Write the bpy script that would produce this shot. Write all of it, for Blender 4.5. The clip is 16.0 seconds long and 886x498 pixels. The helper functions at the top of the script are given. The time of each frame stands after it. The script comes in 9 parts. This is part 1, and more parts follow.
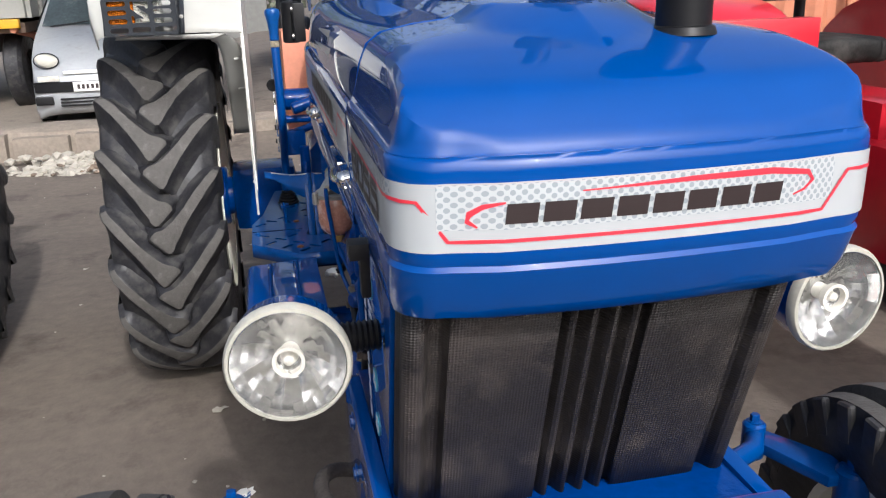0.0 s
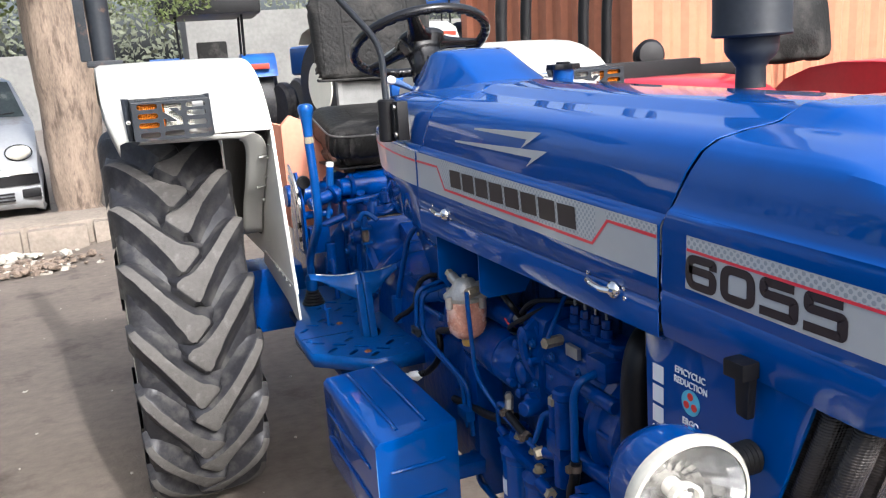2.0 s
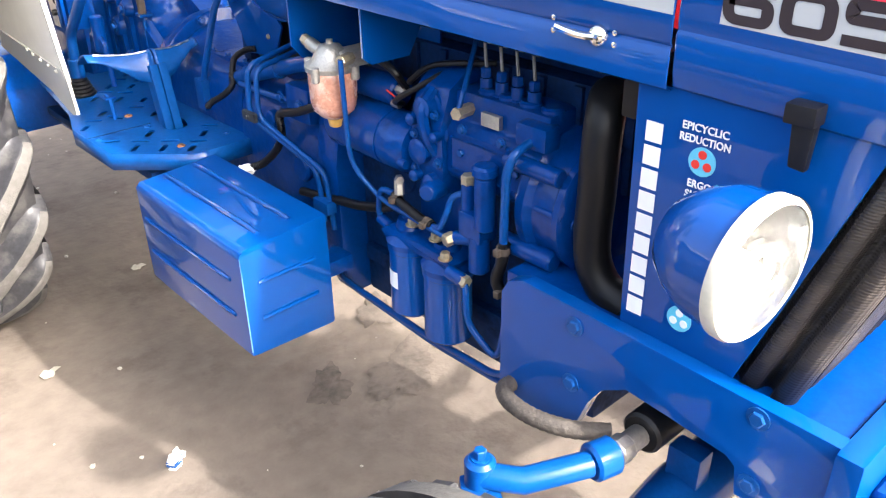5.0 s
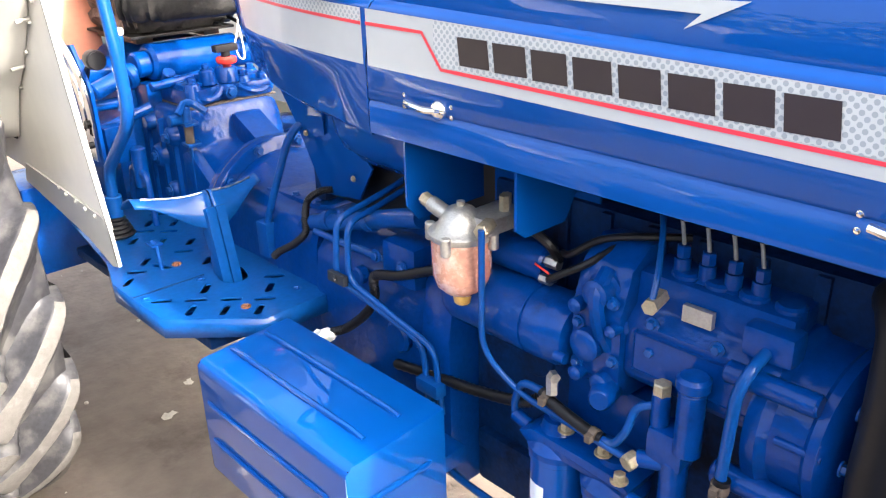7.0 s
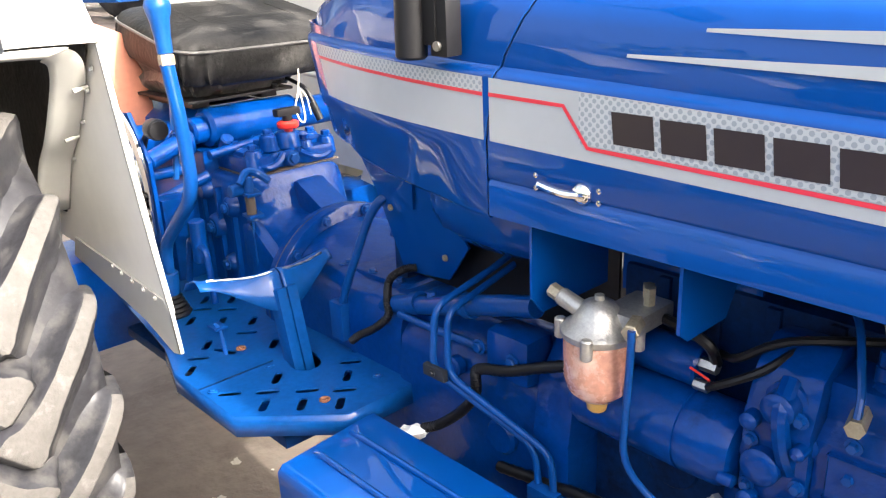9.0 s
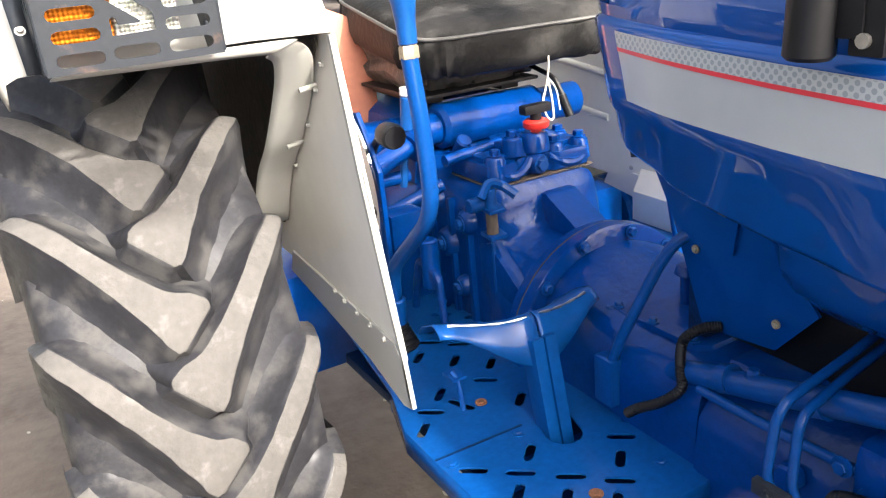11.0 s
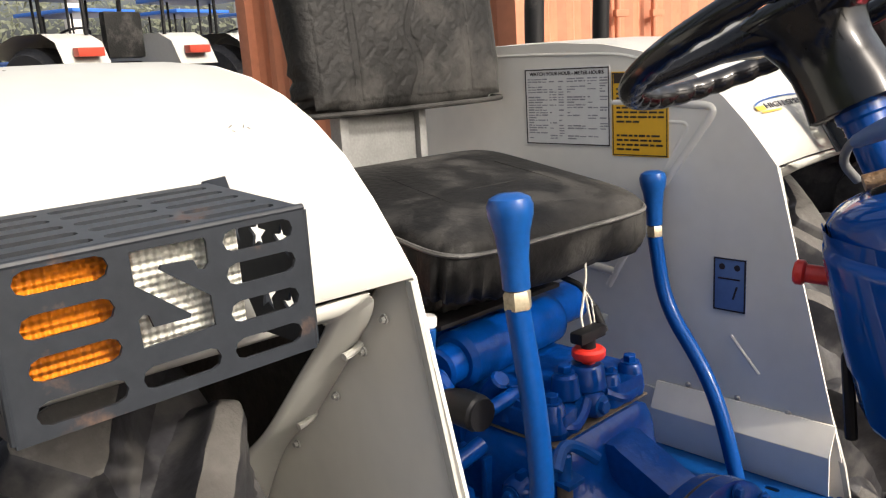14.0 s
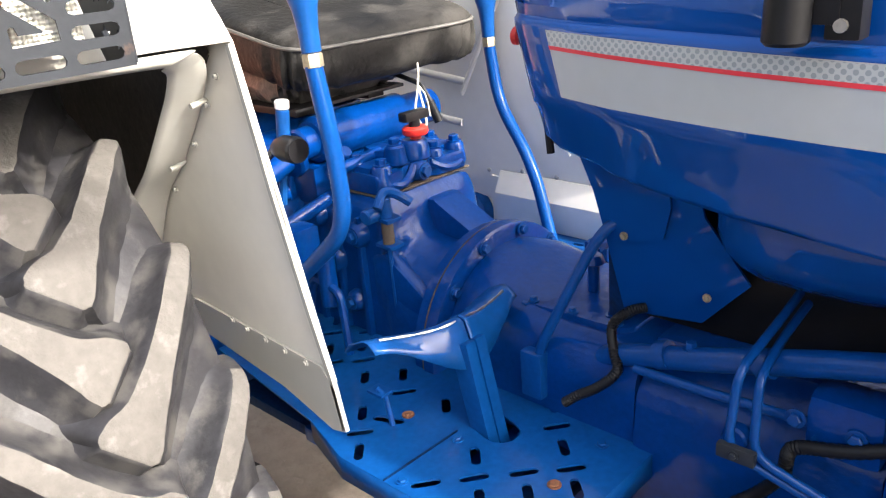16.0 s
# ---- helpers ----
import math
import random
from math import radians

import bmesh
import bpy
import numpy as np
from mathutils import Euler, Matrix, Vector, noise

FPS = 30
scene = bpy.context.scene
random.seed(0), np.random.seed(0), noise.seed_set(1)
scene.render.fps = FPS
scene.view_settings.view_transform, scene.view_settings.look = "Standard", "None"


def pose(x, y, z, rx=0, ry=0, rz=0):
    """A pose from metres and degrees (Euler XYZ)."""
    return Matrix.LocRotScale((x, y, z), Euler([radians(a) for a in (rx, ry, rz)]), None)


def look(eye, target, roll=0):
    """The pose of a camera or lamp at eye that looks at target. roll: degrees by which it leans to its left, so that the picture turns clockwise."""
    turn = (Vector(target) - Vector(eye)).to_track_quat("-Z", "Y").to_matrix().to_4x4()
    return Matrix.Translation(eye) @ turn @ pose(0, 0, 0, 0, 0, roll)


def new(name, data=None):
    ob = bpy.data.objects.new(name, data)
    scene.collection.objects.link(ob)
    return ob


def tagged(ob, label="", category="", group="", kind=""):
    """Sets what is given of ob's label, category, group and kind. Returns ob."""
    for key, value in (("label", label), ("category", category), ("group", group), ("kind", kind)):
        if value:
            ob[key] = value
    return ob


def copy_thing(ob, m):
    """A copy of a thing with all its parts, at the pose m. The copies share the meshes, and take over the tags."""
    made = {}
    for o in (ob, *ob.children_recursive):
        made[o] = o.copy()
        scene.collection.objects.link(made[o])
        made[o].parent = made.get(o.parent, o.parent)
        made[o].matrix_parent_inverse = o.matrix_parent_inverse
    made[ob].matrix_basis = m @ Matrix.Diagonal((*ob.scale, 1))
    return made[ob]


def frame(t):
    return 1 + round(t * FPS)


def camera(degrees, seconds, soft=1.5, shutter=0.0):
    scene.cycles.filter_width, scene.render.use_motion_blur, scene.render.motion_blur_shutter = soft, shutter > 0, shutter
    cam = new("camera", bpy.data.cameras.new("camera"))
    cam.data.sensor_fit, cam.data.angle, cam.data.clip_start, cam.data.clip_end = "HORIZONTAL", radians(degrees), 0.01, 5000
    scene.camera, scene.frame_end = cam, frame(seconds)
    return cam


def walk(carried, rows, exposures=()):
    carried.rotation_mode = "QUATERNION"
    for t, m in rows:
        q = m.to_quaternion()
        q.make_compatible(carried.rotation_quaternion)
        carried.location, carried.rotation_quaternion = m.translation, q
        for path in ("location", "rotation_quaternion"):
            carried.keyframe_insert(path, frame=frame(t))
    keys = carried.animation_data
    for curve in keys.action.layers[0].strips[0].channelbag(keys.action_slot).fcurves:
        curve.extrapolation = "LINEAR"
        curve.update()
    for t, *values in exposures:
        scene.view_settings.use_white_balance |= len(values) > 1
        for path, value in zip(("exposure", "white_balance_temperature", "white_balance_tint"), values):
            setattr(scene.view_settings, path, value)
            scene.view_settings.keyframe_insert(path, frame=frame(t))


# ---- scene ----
cam = camera(56.8, 16.0, 1.2)
PATH = [
    (0, (-0.408, -0.84, 1.622), (-0.016, 1.025, 1.015), -1.8),
    (0.2, (-0.509, -0.885, 1.653), (-0.099, 0.976, 1.043), -1.7),
    (0.5, (-0.655, -0.883, 1.664), (-0.226, 0.977, 1.067), -1.7),
    (0.7, (-0.786, -0.867, 1.67), (-0.317, 0.985, 1.076), -1.9),
    (1, (-0.929, -0.82, 1.667), (-0.392, 1.017, 1.087), -1.6),
    (1.2, (-0.989, -0.79, 1.672), (-0.402, 1.042, 1.127), -1.3),
    (1.5, (-1.026, -0.736, 1.667), (-0.378, 1.094, 1.189), -1.8),
    (1.7, (-1.026, -0.657, 1.681), (-0.35, 1.17, 1.228), -2.6),
    (2, (-1.03, -0.535, 1.698), (-0.291, 1.267, 1.243), -3.6),
    (2.2, (-1.056, -0.476, 1.701), (-0.251, 1.291, 1.22), -2.9),
    (2.5, (-1.118, -0.422, 1.696), (-0.211, 1.275, 1.151), -2.5),
    (2.7, (-1.183, -0.398, 1.69), (-0.207, 1.232, 1.066), -2.3),
    (3, (-1.314, -0.384, 1.658), (-0.257, 1.127, 0.884), -2.1),
    (3.2, (-1.36, -0.395, 1.61), (-0.276, 1.039, 0.733), -2.3),
    (5.3, (-1.147, -0.075, 1.59), (0.039, 1.223, 0.637), -0.6),
    (5.5, (-1.124, -0.044, 1.591), (0.068, 1.259, 0.653), -0.6),
    (5.7, (-1.117, -0.013, 1.594), (0.078, 1.301, 0.675), -0.5),
    (6, (-1.109, 0.042, 1.594), (0.077, 1.383, 0.704), -0.4),
    (6.2, (-1.107, 0.085, 1.594), (0.079, 1.439, 0.726), -0.5),
    (6.5, (-1.106, 0.184, 1.604), (0.09, 1.554, 0.771), -0.7),
    (6.7, (-1.11, 0.245, 1.614), (0.106, 1.61, 0.802), -1.0),
    (7, (-1.114, 0.353, 1.626), (0.136, 1.701, 0.837), -1.6),
    (7.2, (-1.122, 0.409, 1.628), (0.143, 1.75, 0.852), -1.8),
    (7.5, (-1.148, 0.463, 1.633), (0.135, 1.796, 0.871), -1.9),
    (7.7, (-1.152, 0.486, 1.636), (0.129, 1.823, 0.879), -1.9),
    (8, (-1.155, 0.507, 1.64), (0.131, 1.845, 0.895), -2.1),
    (8.2, (-1.161, 0.509, 1.636), (0.137, 1.846, 0.91), -1.8),
    (10.3, (-0.988, 0.901, 1.645), (0.068, 2.457, 0.964), -5.0),
    (10.5, (-0.986, 0.936, 1.643), (0.017, 2.519, 0.943), -5.2),
    (10.7, (-0.988, 0.972, 1.637), (-0.048, 2.587, 0.923), -5.5),
    (11, (-1.002, 1.026, 1.634), (-0.115, 2.665, 0.909), -5.3),
    (11.2, (-1.028, 1.069, 1.631), (-0.167, 2.718, 0.899), -4.8),
    (11.5, (-1.077, 1.151, 1.61), (-0.246, 2.818, 0.882), -4.4),
    (11.7, (-1.109, 1.23, 1.617), (-0.278, 2.897, 0.891), -4.5),
    (12, (-1.137, 1.326, 1.624), (-0.307, 2.991, 0.891), -4.4),
    (12.2, (-1.149, 1.372, 1.62), (-0.308, 3.028, 0.879), -4.1),
    (12.5, (-1.134, 1.479, 1.611), (-0.261, 3.118, 0.87), -4.1),
    (12.7, (-1.115, 1.564, 1.625), (-0.177, 3.171, 0.891), -3.4),
    (13, (-1.054, 1.668, 1.655), (0, 3.223, 0.969), -3.4),
    (13.2, (-1.032, 1.698, 1.674), (0.076, 3.226, 1.01), -3.4),
    (13.5, (-1.031, 1.718, 1.679), (0.172, 3.198, 1.074), -3.3),
    (13.7, (-1.027, 1.718, 1.686), (0.241, 3.168, 1.146), -3.6),
    (14, (-1.049, 1.676, 1.725), (0.299, 3.083, 1.274), -3.6),
    (14.2, (-1.093, 1.636, 1.741), (0.294, 3.015, 1.324), -3.5),
    (14.5, (-1.162, 1.562, 1.72), (0.247, 2.898, 1.24), -3.4),
    (14.7, (-1.2, 1.514, 1.7), (0.195, 2.829, 1.131), -3.6),
    (15, (-1.24, 1.464, 1.669), (0.112, 2.789, 1.024), -4.8),
    (15.2, (-1.27, 1.439, 1.656), (0.068, 2.765, 0.983), -5.1),
    (15.5, (-1.268, 1.372, 1.657), (0.051, 2.704, 0.96), -5.3),
    (15.7, (-1.236, 1.309, 1.647), (0.079, 2.64, 0.942), -5.2),
    (16, (-1.178, 1.193, 1.633), (0.135, 2.511, 0.899), -4.9),
]
walk(cam, [(t, look(eye, target, roll)) for t, eye, target, roll in PATH],
     exposures=[(0, 0.55, 5850, 10), (1, 1.02, 5900, 10), (2, 1.34, 5850, 10), (3, 2.30, 6200, 10), (5.5, 2.92, 6350, 10), (7.5, 3.08, 6450, 10), (9.5, 2.50, 6450, 10), (11, 2.25, 6400, 10), (12.5, 1.78, 6450, 10), (13.5, 1.42, 6550, 10), (14, 1.03, 6650, 10), (14.5, 1.17, 6650, 10), (15, 1.70, 6600, 10), (16, 2.28, 6500, 10)])

# ---- light ----
world = bpy.data.worlds.new("sky")
scene.world = world
world.use_nodes = True
sky = world.node_tree.nodes.new("ShaderNodeTexSky")
sky.sky_type = "NISHITA"
sky.sun_disc = False
sky.sun_elevation, sky.sun_rotation = radians(36), radians(169.5)
sky.air_density, sky.dust_density, sky.ozone_density = 1.0, 8.5, 1.0
haze = world.node_tree.nodes.new("ShaderNodeHueSaturation")  # thin white haze over the blue
haze.inputs["Saturation"].default_value = 0.6
world.node_tree.links.new(sky.outputs[0], haze.inputs["Color"])
world.node_tree.links.new(haze.outputs[0], world.node_tree.nodes["Background"].inputs[0])
world.node_tree.nodes["Background"].inputs[1].default_value = 0.141
sun = new("sun", bpy.data.lights.new("sun", "SUN"))
sun.data.energy, sun.data.angle, sun.data.color = 1.8, radians(1.2), (1.0, 0.93, 0.84)
sun.matrix_world = look((1.85, -10, 7.4), (0, 0, 0))


# ---- materials ----
def material(name, color, rough=0.5, metal=0.0, coat=0.0, vary=0.12, scale=6.0, bump=0.0, bump_scale=60.0,
             dirt=None, dirt_at=0.55, dirt_scale=3.0, per_object=0.0, transmission=0.0, spec=0.5, stretch=1.0, coat_rough=0.035, coat_ior=1.5):
    """Principled surface with two scales of variation, an optional layer of dirt and fine relief."""
    m = bpy.data.materials.new(name)
    m.use_nodes = True
    n, l = m.node_tree.nodes, m.node_tree.links
    b = n["Principled BSDF"]
    b.inputs["Roughness"].default_value, b.inputs["Metallic"].default_value = rough, metal
    b.inputs["Coat Weight"].default_value, b.inputs["Coat Roughness"].default_value = coat, coat_rough
    b.inputs["Coat IOR"].default_value = coat_ior
    b.inputs["Transmission Weight"].default_value = transmission
    b.inputs["Specular IOR Level"].default_value = spec
    co = n.new("ShaderNodeTexCoord")
    vec = n.new("ShaderNodeMapping")
    vec.inputs["Scale"].default_value = (1, 1, stretch)
    l.new(co.outputs["Object"], vec.inputs["Vector"])
    big, fine = n.new("ShaderNodeTexNoise"), n.new("ShaderNodeTexNoise")
    big.inputs["Scale"].default_value, fine.inputs["Scale"].default_value = scale, scale * 9
    big.inputs["Detail"].default_value, fine.inputs["Detail"].default_value = 6, 4
    for t in (big, fine):
        l.new(vec.outputs["Vector"], t.inputs["Vector"])
    add = n.new("ShaderNodeMath")
    add.operation = "ADD"
    l.new(big.outputs[0], add.inputs[0])
    l.new(fine.outputs[0], add.inputs[1])
    tone = n.new("ShaderNodeMapRange")
    tone.inputs["From Min"].default_value, tone.inputs["From Max"].default_value = 0.6, 1.4
    tone.inputs["To Min"].default_value, tone.inputs["To Max"].default_value = 1 - vary, 1 + vary
    l.new(add.outputs[0], tone.inputs["Value"])
    mul = n.new("ShaderNodeVectorMath")
    mul.operation = "SCALE"
    mul.inputs[0].default_value = color
    l.new(tone.outputs[0], mul.inputs["Scale"])
    out = mul.outputs[0]
    if per_object:
        info, rng, again = n.new("ShaderNodeObjectInfo"), n.new("ShaderNodeMapRange"), n.new("ShaderNodeVectorMath")
        rng.inputs["To Min"].default_value, rng.inputs["To Max"].default_value = 1 - per_object, 1 + per_object
        again.operation = "SCALE"
        l.new(info.outputs["Random"], rng.inputs["Value"])
        l.new(out, again.inputs[0])
        l.new(rng.outputs[0], again.inputs["Scale"])
        out = again.outputs[0]
    if dirt:
        d, ramp, mix = n.new("ShaderNodeTexNoise"), n.new("ShaderNodeMapRange"), n.new("ShaderNodeMix")
        d.inputs["Scale"].default_value, d.inputs["Detail"].default_value = dirt_scale, 9
        d.inputs["Roughness"].default_value = 0.65
        l.new(vec.outputs["Vector"], d.inputs["Vector"])
        ramp.inputs["From Min"].default_value, ramp.inputs["From Max"].default_value = dirt_at, dirt_at + 0.16
        l.new(d.outputs[0], ramp.inputs["Value"])
        mix.data_type = "RGBA"
        l.new(ramp.outputs[0], mix.inputs["Factor"])
        l.new(out, mix.inputs["A"])
        mix.inputs["B"].default_value = (*dirt, 1)
        out = mix.outputs["Result"]
        rr = n.new("ShaderNodeMapRange")
        rr.inputs["To Min"].default_value, rr.inputs["To Max"].default_value = rough, min(1, rough + 0.35)
        l.new(ramp.outputs[0], rr.inputs["Value"])
        l.new(rr.outputs[0], b.inputs["Roughness"])
    l.new(out, b.inputs["Base Color"])
    if bump:
        relief, bn = n.new("ShaderNodeTexNoise"), n.new("ShaderNodeBump")
        relief.inputs["Scale"].default_value, relief.inputs["Detail"].default_value = bump_scale, 5
        l.new(vec.outputs["Vector"], relief.inputs["Vector"])
        bn.inputs["Strength"].default_value, bn.inputs["Distance"].default_value = bump, 0.01
        l.new(relief.outputs[0], bn.inputs["Height"])
        l.new(bn.outputs[0], b.inputs["Normal"])
        l.new(bn.outputs[0], b.inputs["Coat Normal"])
    return m


BLUE = material("blue_enamel", (0.0003, 0.047, 0.232), 0.42, coat=1.0, spec=0.05, vary=0.06, scale=2.0, bump=0.006, bump_scale=9, coat_rough=0.015, coat_ior=1.37)
CAST = material("blue_painted_casting", (0.0003, 0.031, 0.172), 0.36, coat=0.9, vary=0.2, scale=9, bump=0.26, bump_scale=34, spec=0.03, coat_rough=0.045, coat_ior=1.31,
                dirt=(0.0008, 0.010, 0.055), dirt_at=0.62, dirt_scale=7)
# shade between engine parts put into a darker casting blue; also the plate joint
SHADECAST = material("shade_darkened_blue_casting", (0.0012, 0.018, 0.075), 0.55, vary=0.4, scale=11, bump=0.2, bump_scale=30, spec=0.12, dirt=(0.006, 0.008, 0.016), dirt_at=0.52, dirt_scale=9)
PIPE = material("blue_painted_steel", (0.002, 0.046, 0.205), 0.40, coat=0.8, spec=0.06, vary=0.15, scale=14, coat_rough=0.08, coat_ior=1.3, dirt=(0.03, 0.025, 0.025), dirt_at=0.68, dirt_scale=22)
PLATE = material("blue_chequer_steel", (0.002, 0.050, 0.205), 0.42, coat=0.8, coat_rough=0.1, coat_ior=1.3, spec=0.06, vary=0.2, scale=8, bump=0.06, bump_scale=30,
                 dirt=(0.10, 0.06, 0.04), dirt_at=0.70, dirt_scale=11)
MILKY = material("milky_lamp_rim", (0.38, 0.37, 0.32), 0.3, vary=0.15, scale=12, coat=0.3)
SCUFF = material("dark_scuff", (0.10, 0.085, 0.07), 0.7, vary=0.3, scale=60)
KNOB = material("blue_plastic_knob", (0.005, 0.058, 0.225), 0.30, spec=0.3, vary=0.2, scale=12)
CREAM = material("cream_enamel", (0.385, 0.382, 0.35), 0.42, coat=0.1, spec=0.3, vary=0.05, scale=2.5, bump=0.02, bump_scale=7,
                 dirt=(0.45, 0.38, 0.28), dirt_at=0.70, dirt_scale=5)
GREYP = material("grey_white_panel_paint", (0.68, 0.655, 0.59), 0.4, coat=0.1, vary=0.06, scale=2.5,
                 dirt=(0.28, 0.25, 0.2), dirt_at=0.72, dirt_scale=6)
RIM = material("cream_rim_paint", (0.78, 0.77, 0.66), 0.38, vary=0.06, dirt=(0.4, 0.33, 0.24), dirt_at=0.68, dirt_scale=6)
RUBBER = material("dusty_tyre_rubber", (0.021, 0.021, 0.024), 0.42, vary=0.45, scale=9, bump=0.15, bump_scale=40, spec=0.3,
                  dirt=(0.058, 0.056, 0.054), dirt_at=0.48, dirt_scale=16)
WORN = material("worn_lug_rubber", (0.077, 0.072, 0.066), 0.85, vary=0.22, scale=7, bump=0.25, bump_scale=110,
                dirt=(0.146, 0.140, 0.132), dirt_at=0.57, dirt_scale=15, per_object=0.12)
BLACKP = material("black_plastic", (0.008, 0.008, 0.009), 0.42, spec=0.25, vary=0.25, scale=9, dirt=(0.07, 0.065, 0.06), dirt_at=0.62, dirt_scale=8)
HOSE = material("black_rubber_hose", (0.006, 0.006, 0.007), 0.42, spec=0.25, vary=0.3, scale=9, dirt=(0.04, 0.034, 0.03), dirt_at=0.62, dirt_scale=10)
GREYST = material("dark_grey_painted_steel", (0.019, 0.022, 0.027), 0.46, spec=0.25, vary=0.25, scale=9, bump=0.05, bump_scale=40, dirt=(0.15, 0.085, 0.055), dirt_at=0.61, dirt_scale=13)
STEEL = material("bare_steel", (0.42, 0.40, 0.37), 0.32, metal=0.9, vary=0.2, scale=20, dirt=(0.22, 0.12, 0.07), dirt_at=0.64, dirt_scale=25)
CHROME = material("chrome", (0.75, 0.74, 0.72), 0.14, metal=1.0, vary=0.08, scale=20)
REFLECT = material("lamp_reflector", (0.47, 0.47, 0.465), 0.22, metal=0.9, vary=0.05, scale=20)
ALU = material("cast_aluminium", (0.40, 0.385, 0.35), 0.40, metal=0.75, vary=0.2, scale=25, bump=0.2, bump_scale=120,
               dirt=(0.30, 0.22, 0.15), dirt_at=0.64, dirt_scale=22)
BRASS = material("tarnished_fitting", (0.34, 0.29, 0.20), 0.42, metal=0.55, vary=0.3, scale=25, dirt=(0.14, 0.07, 0.035), dirt_at=0.58, dirt_scale=40)
SILVER = material("silver_decal", (0.36, 0.38, 0.39), 0.38, coat=0.3, vary=0.04, scale=4)
RED = material("red_decal", (0.62, 0.03, 0.05), 0.35, coat=0.3, vary=0.05)
DARKINK = material("dark_brown_decal", (0.022, 0.014, 0.014), 0.4, vary=0.1)
WHITEINK = material("white_decal", (0.72, 0.74, 0.76), 0.4, vary=0.05)
CYAN = material("light_blue_decal", (0.10, 0.45, 0.62), 0.4, vary=0.05)
GRILLE = material("black_mesh_grille", (0.014, 0.0115, 0.0105), 0.5, vary=0.35, scale=5, bump=0.8, bump_scale=420,
                  dirt=(0.042, 0.033, 0.029), dirt_at=0.50, dirt_scale=6)
SEAT = material("dusty_black_vinyl", (0.010, 0.0098, 0.0094), 0.55, spec=0.17, vary=0.4, scale=6, bump=0.30, bump_scale=70,
                dirt=(0.046, 0.044, 0.041), dirt_at=0.48, dirt_scale=6)
AMBER = material("amber_lens", (0.72, 0.20, 0.012), 0.22, vary=0.12, scale=40, bump=0.5, bump_scale=160)
CLEARL = material("clear_ribbed_lens", (0.72, 0.70, 0.62), 0.2, vary=0.12, scale=40, bump=0.5, bump_scale=160)
BOWL = material("stained_fuel_bowl", (0.42, 0.20, 0.14), 0.2, vary=0.35, scale=16, coat=0.5, dirt=(0.62, 0.45, 0.36), dirt_at=0.5, dirt_scale=14)
YELLOWP = material("yellow_plastic", (0.55, 0.33, 0.08), 0.4, vary=0.15, scale=30)
WHITEPL = material("white_plastic", (0.75, 0.74, 0.7), 0.35, vary=0.06, scale=12)
REDPL = material("red_plastic", (0.62, 0.03, 0.02), 0.35, vary=0.1, scale=20)
ROPE = material("off_white_string", (0.60, 0.56, 0.47), 0.85, vary=0.15, scale=60)
YELLOWD = material("yellow_label", (0.72, 0.40, 0.02), 0.4, vary=0.06, scale=9)
GREYD = material("grey_label", (0.62, 0.62, 0.60), 0.4, vary=0.05, scale=9)
RUST = material("rusty_bolt_head", (0.16, 0.062, 0.028), 0.85, vary=0.35, scale=70, bump=0.3, bump_scale=160)
BROWNCOAT = material("dark_brown_coat", (0.050, 0.041, 0.033), 0.9, vary=0.4, scale=8, bump=0.5, bump_scale=40, dirt=(0.11, 0.095, 0.08), dirt_at=0.60, dirt_scale=6)
CLAY = material("gasket_brown", (0.075, 0.056, 0.042), 0.8, vary=0.2, scale=40)
GALV = material("dull_grey_plated_steel", (0.20, 0.20, 0.195), 0.5, metal=0.3, vary=0.2, scale=20)
CRUMPLE = material("dusty_crumpled_plastic", (0.060, 0.058, 0.054), 0.30, vary=0.5, scale=9, bump=0.8, bump_scale=22, dirt=(0.015, 0.014, 0.013), dirt_at=0.52, dirt_scale=10)
WELT = material("scuffed_grey_welt", (0.085, 0.082, 0.076), 0.6, vary=0.35, scale=40)
GLOSSB = material("glossy_black_panel", (0.010, 0.010, 0.011), 0.16, spec=0.4, vary=0.2, scale=9, dirt=(0.05, 0.046, 0.04), dirt_at=0.64, dirt_scale=8)
TAN = material("creased_tan_rubber", (0.17, 0.105, 0.055), 0.35, vary=0.4, scale=30, bump=0.6, bump_scale=60)
GREYINK = material("grey_fine_print", (0.24, 0.24, 0.26), 0.5, vary=0.2, scale=60)
WORNBLUE = material("rubbed_blue_edge", (0.10, 0.24, 0.50), 0.4, vary=0.3, scale=30)


def gridded(m, pitch, depth):
    """Moulded square relief, as in a lamp lens, over the fine noise of a material."""
    n, l = m.node_tree.nodes, m.node_tree.links
    co, sep, bn = n.new("ShaderNodeTexCoord"), n.new("ShaderNodeSeparateXYZ"), n.new("ShaderNodeBump")
    l.new(co.outputs["Object"], sep.inputs[0])
    total = None
    for axis in ("X", "Z"):
        mul, wave = n.new("ShaderNodeMath"), n.new("ShaderNodeMath")
        mul.operation, wave.operation = "MULTIPLY", "SINE"
        mul.inputs[1].default_value = 2 * math.pi / pitch
        l.new(sep.outputs[axis], mul.inputs[0])
        l.new(mul.outputs[0], wave.inputs[0])
        if total is None:
            total = wave.outputs[0]
        else:
            add = n.new("ShaderNodeMath")
            l.new(total, add.inputs[0])
            l.new(wave.outputs[0], add.inputs[1])
            total = add.outputs[0]
    bn.inputs["Strength"].default_value, bn.inputs["Distance"].default_value = 1.0, depth
    l.new(total, bn.inputs["Height"])
    l.new(bn.outputs[0], n["Principled BSDF"].inputs["Normal"])


gridded(AMBER, 0.006, 0.0012)
gridded(CLEARL, 0.006, 0.0012)
gridded(GRILLE, 0.0044, 0.0003)


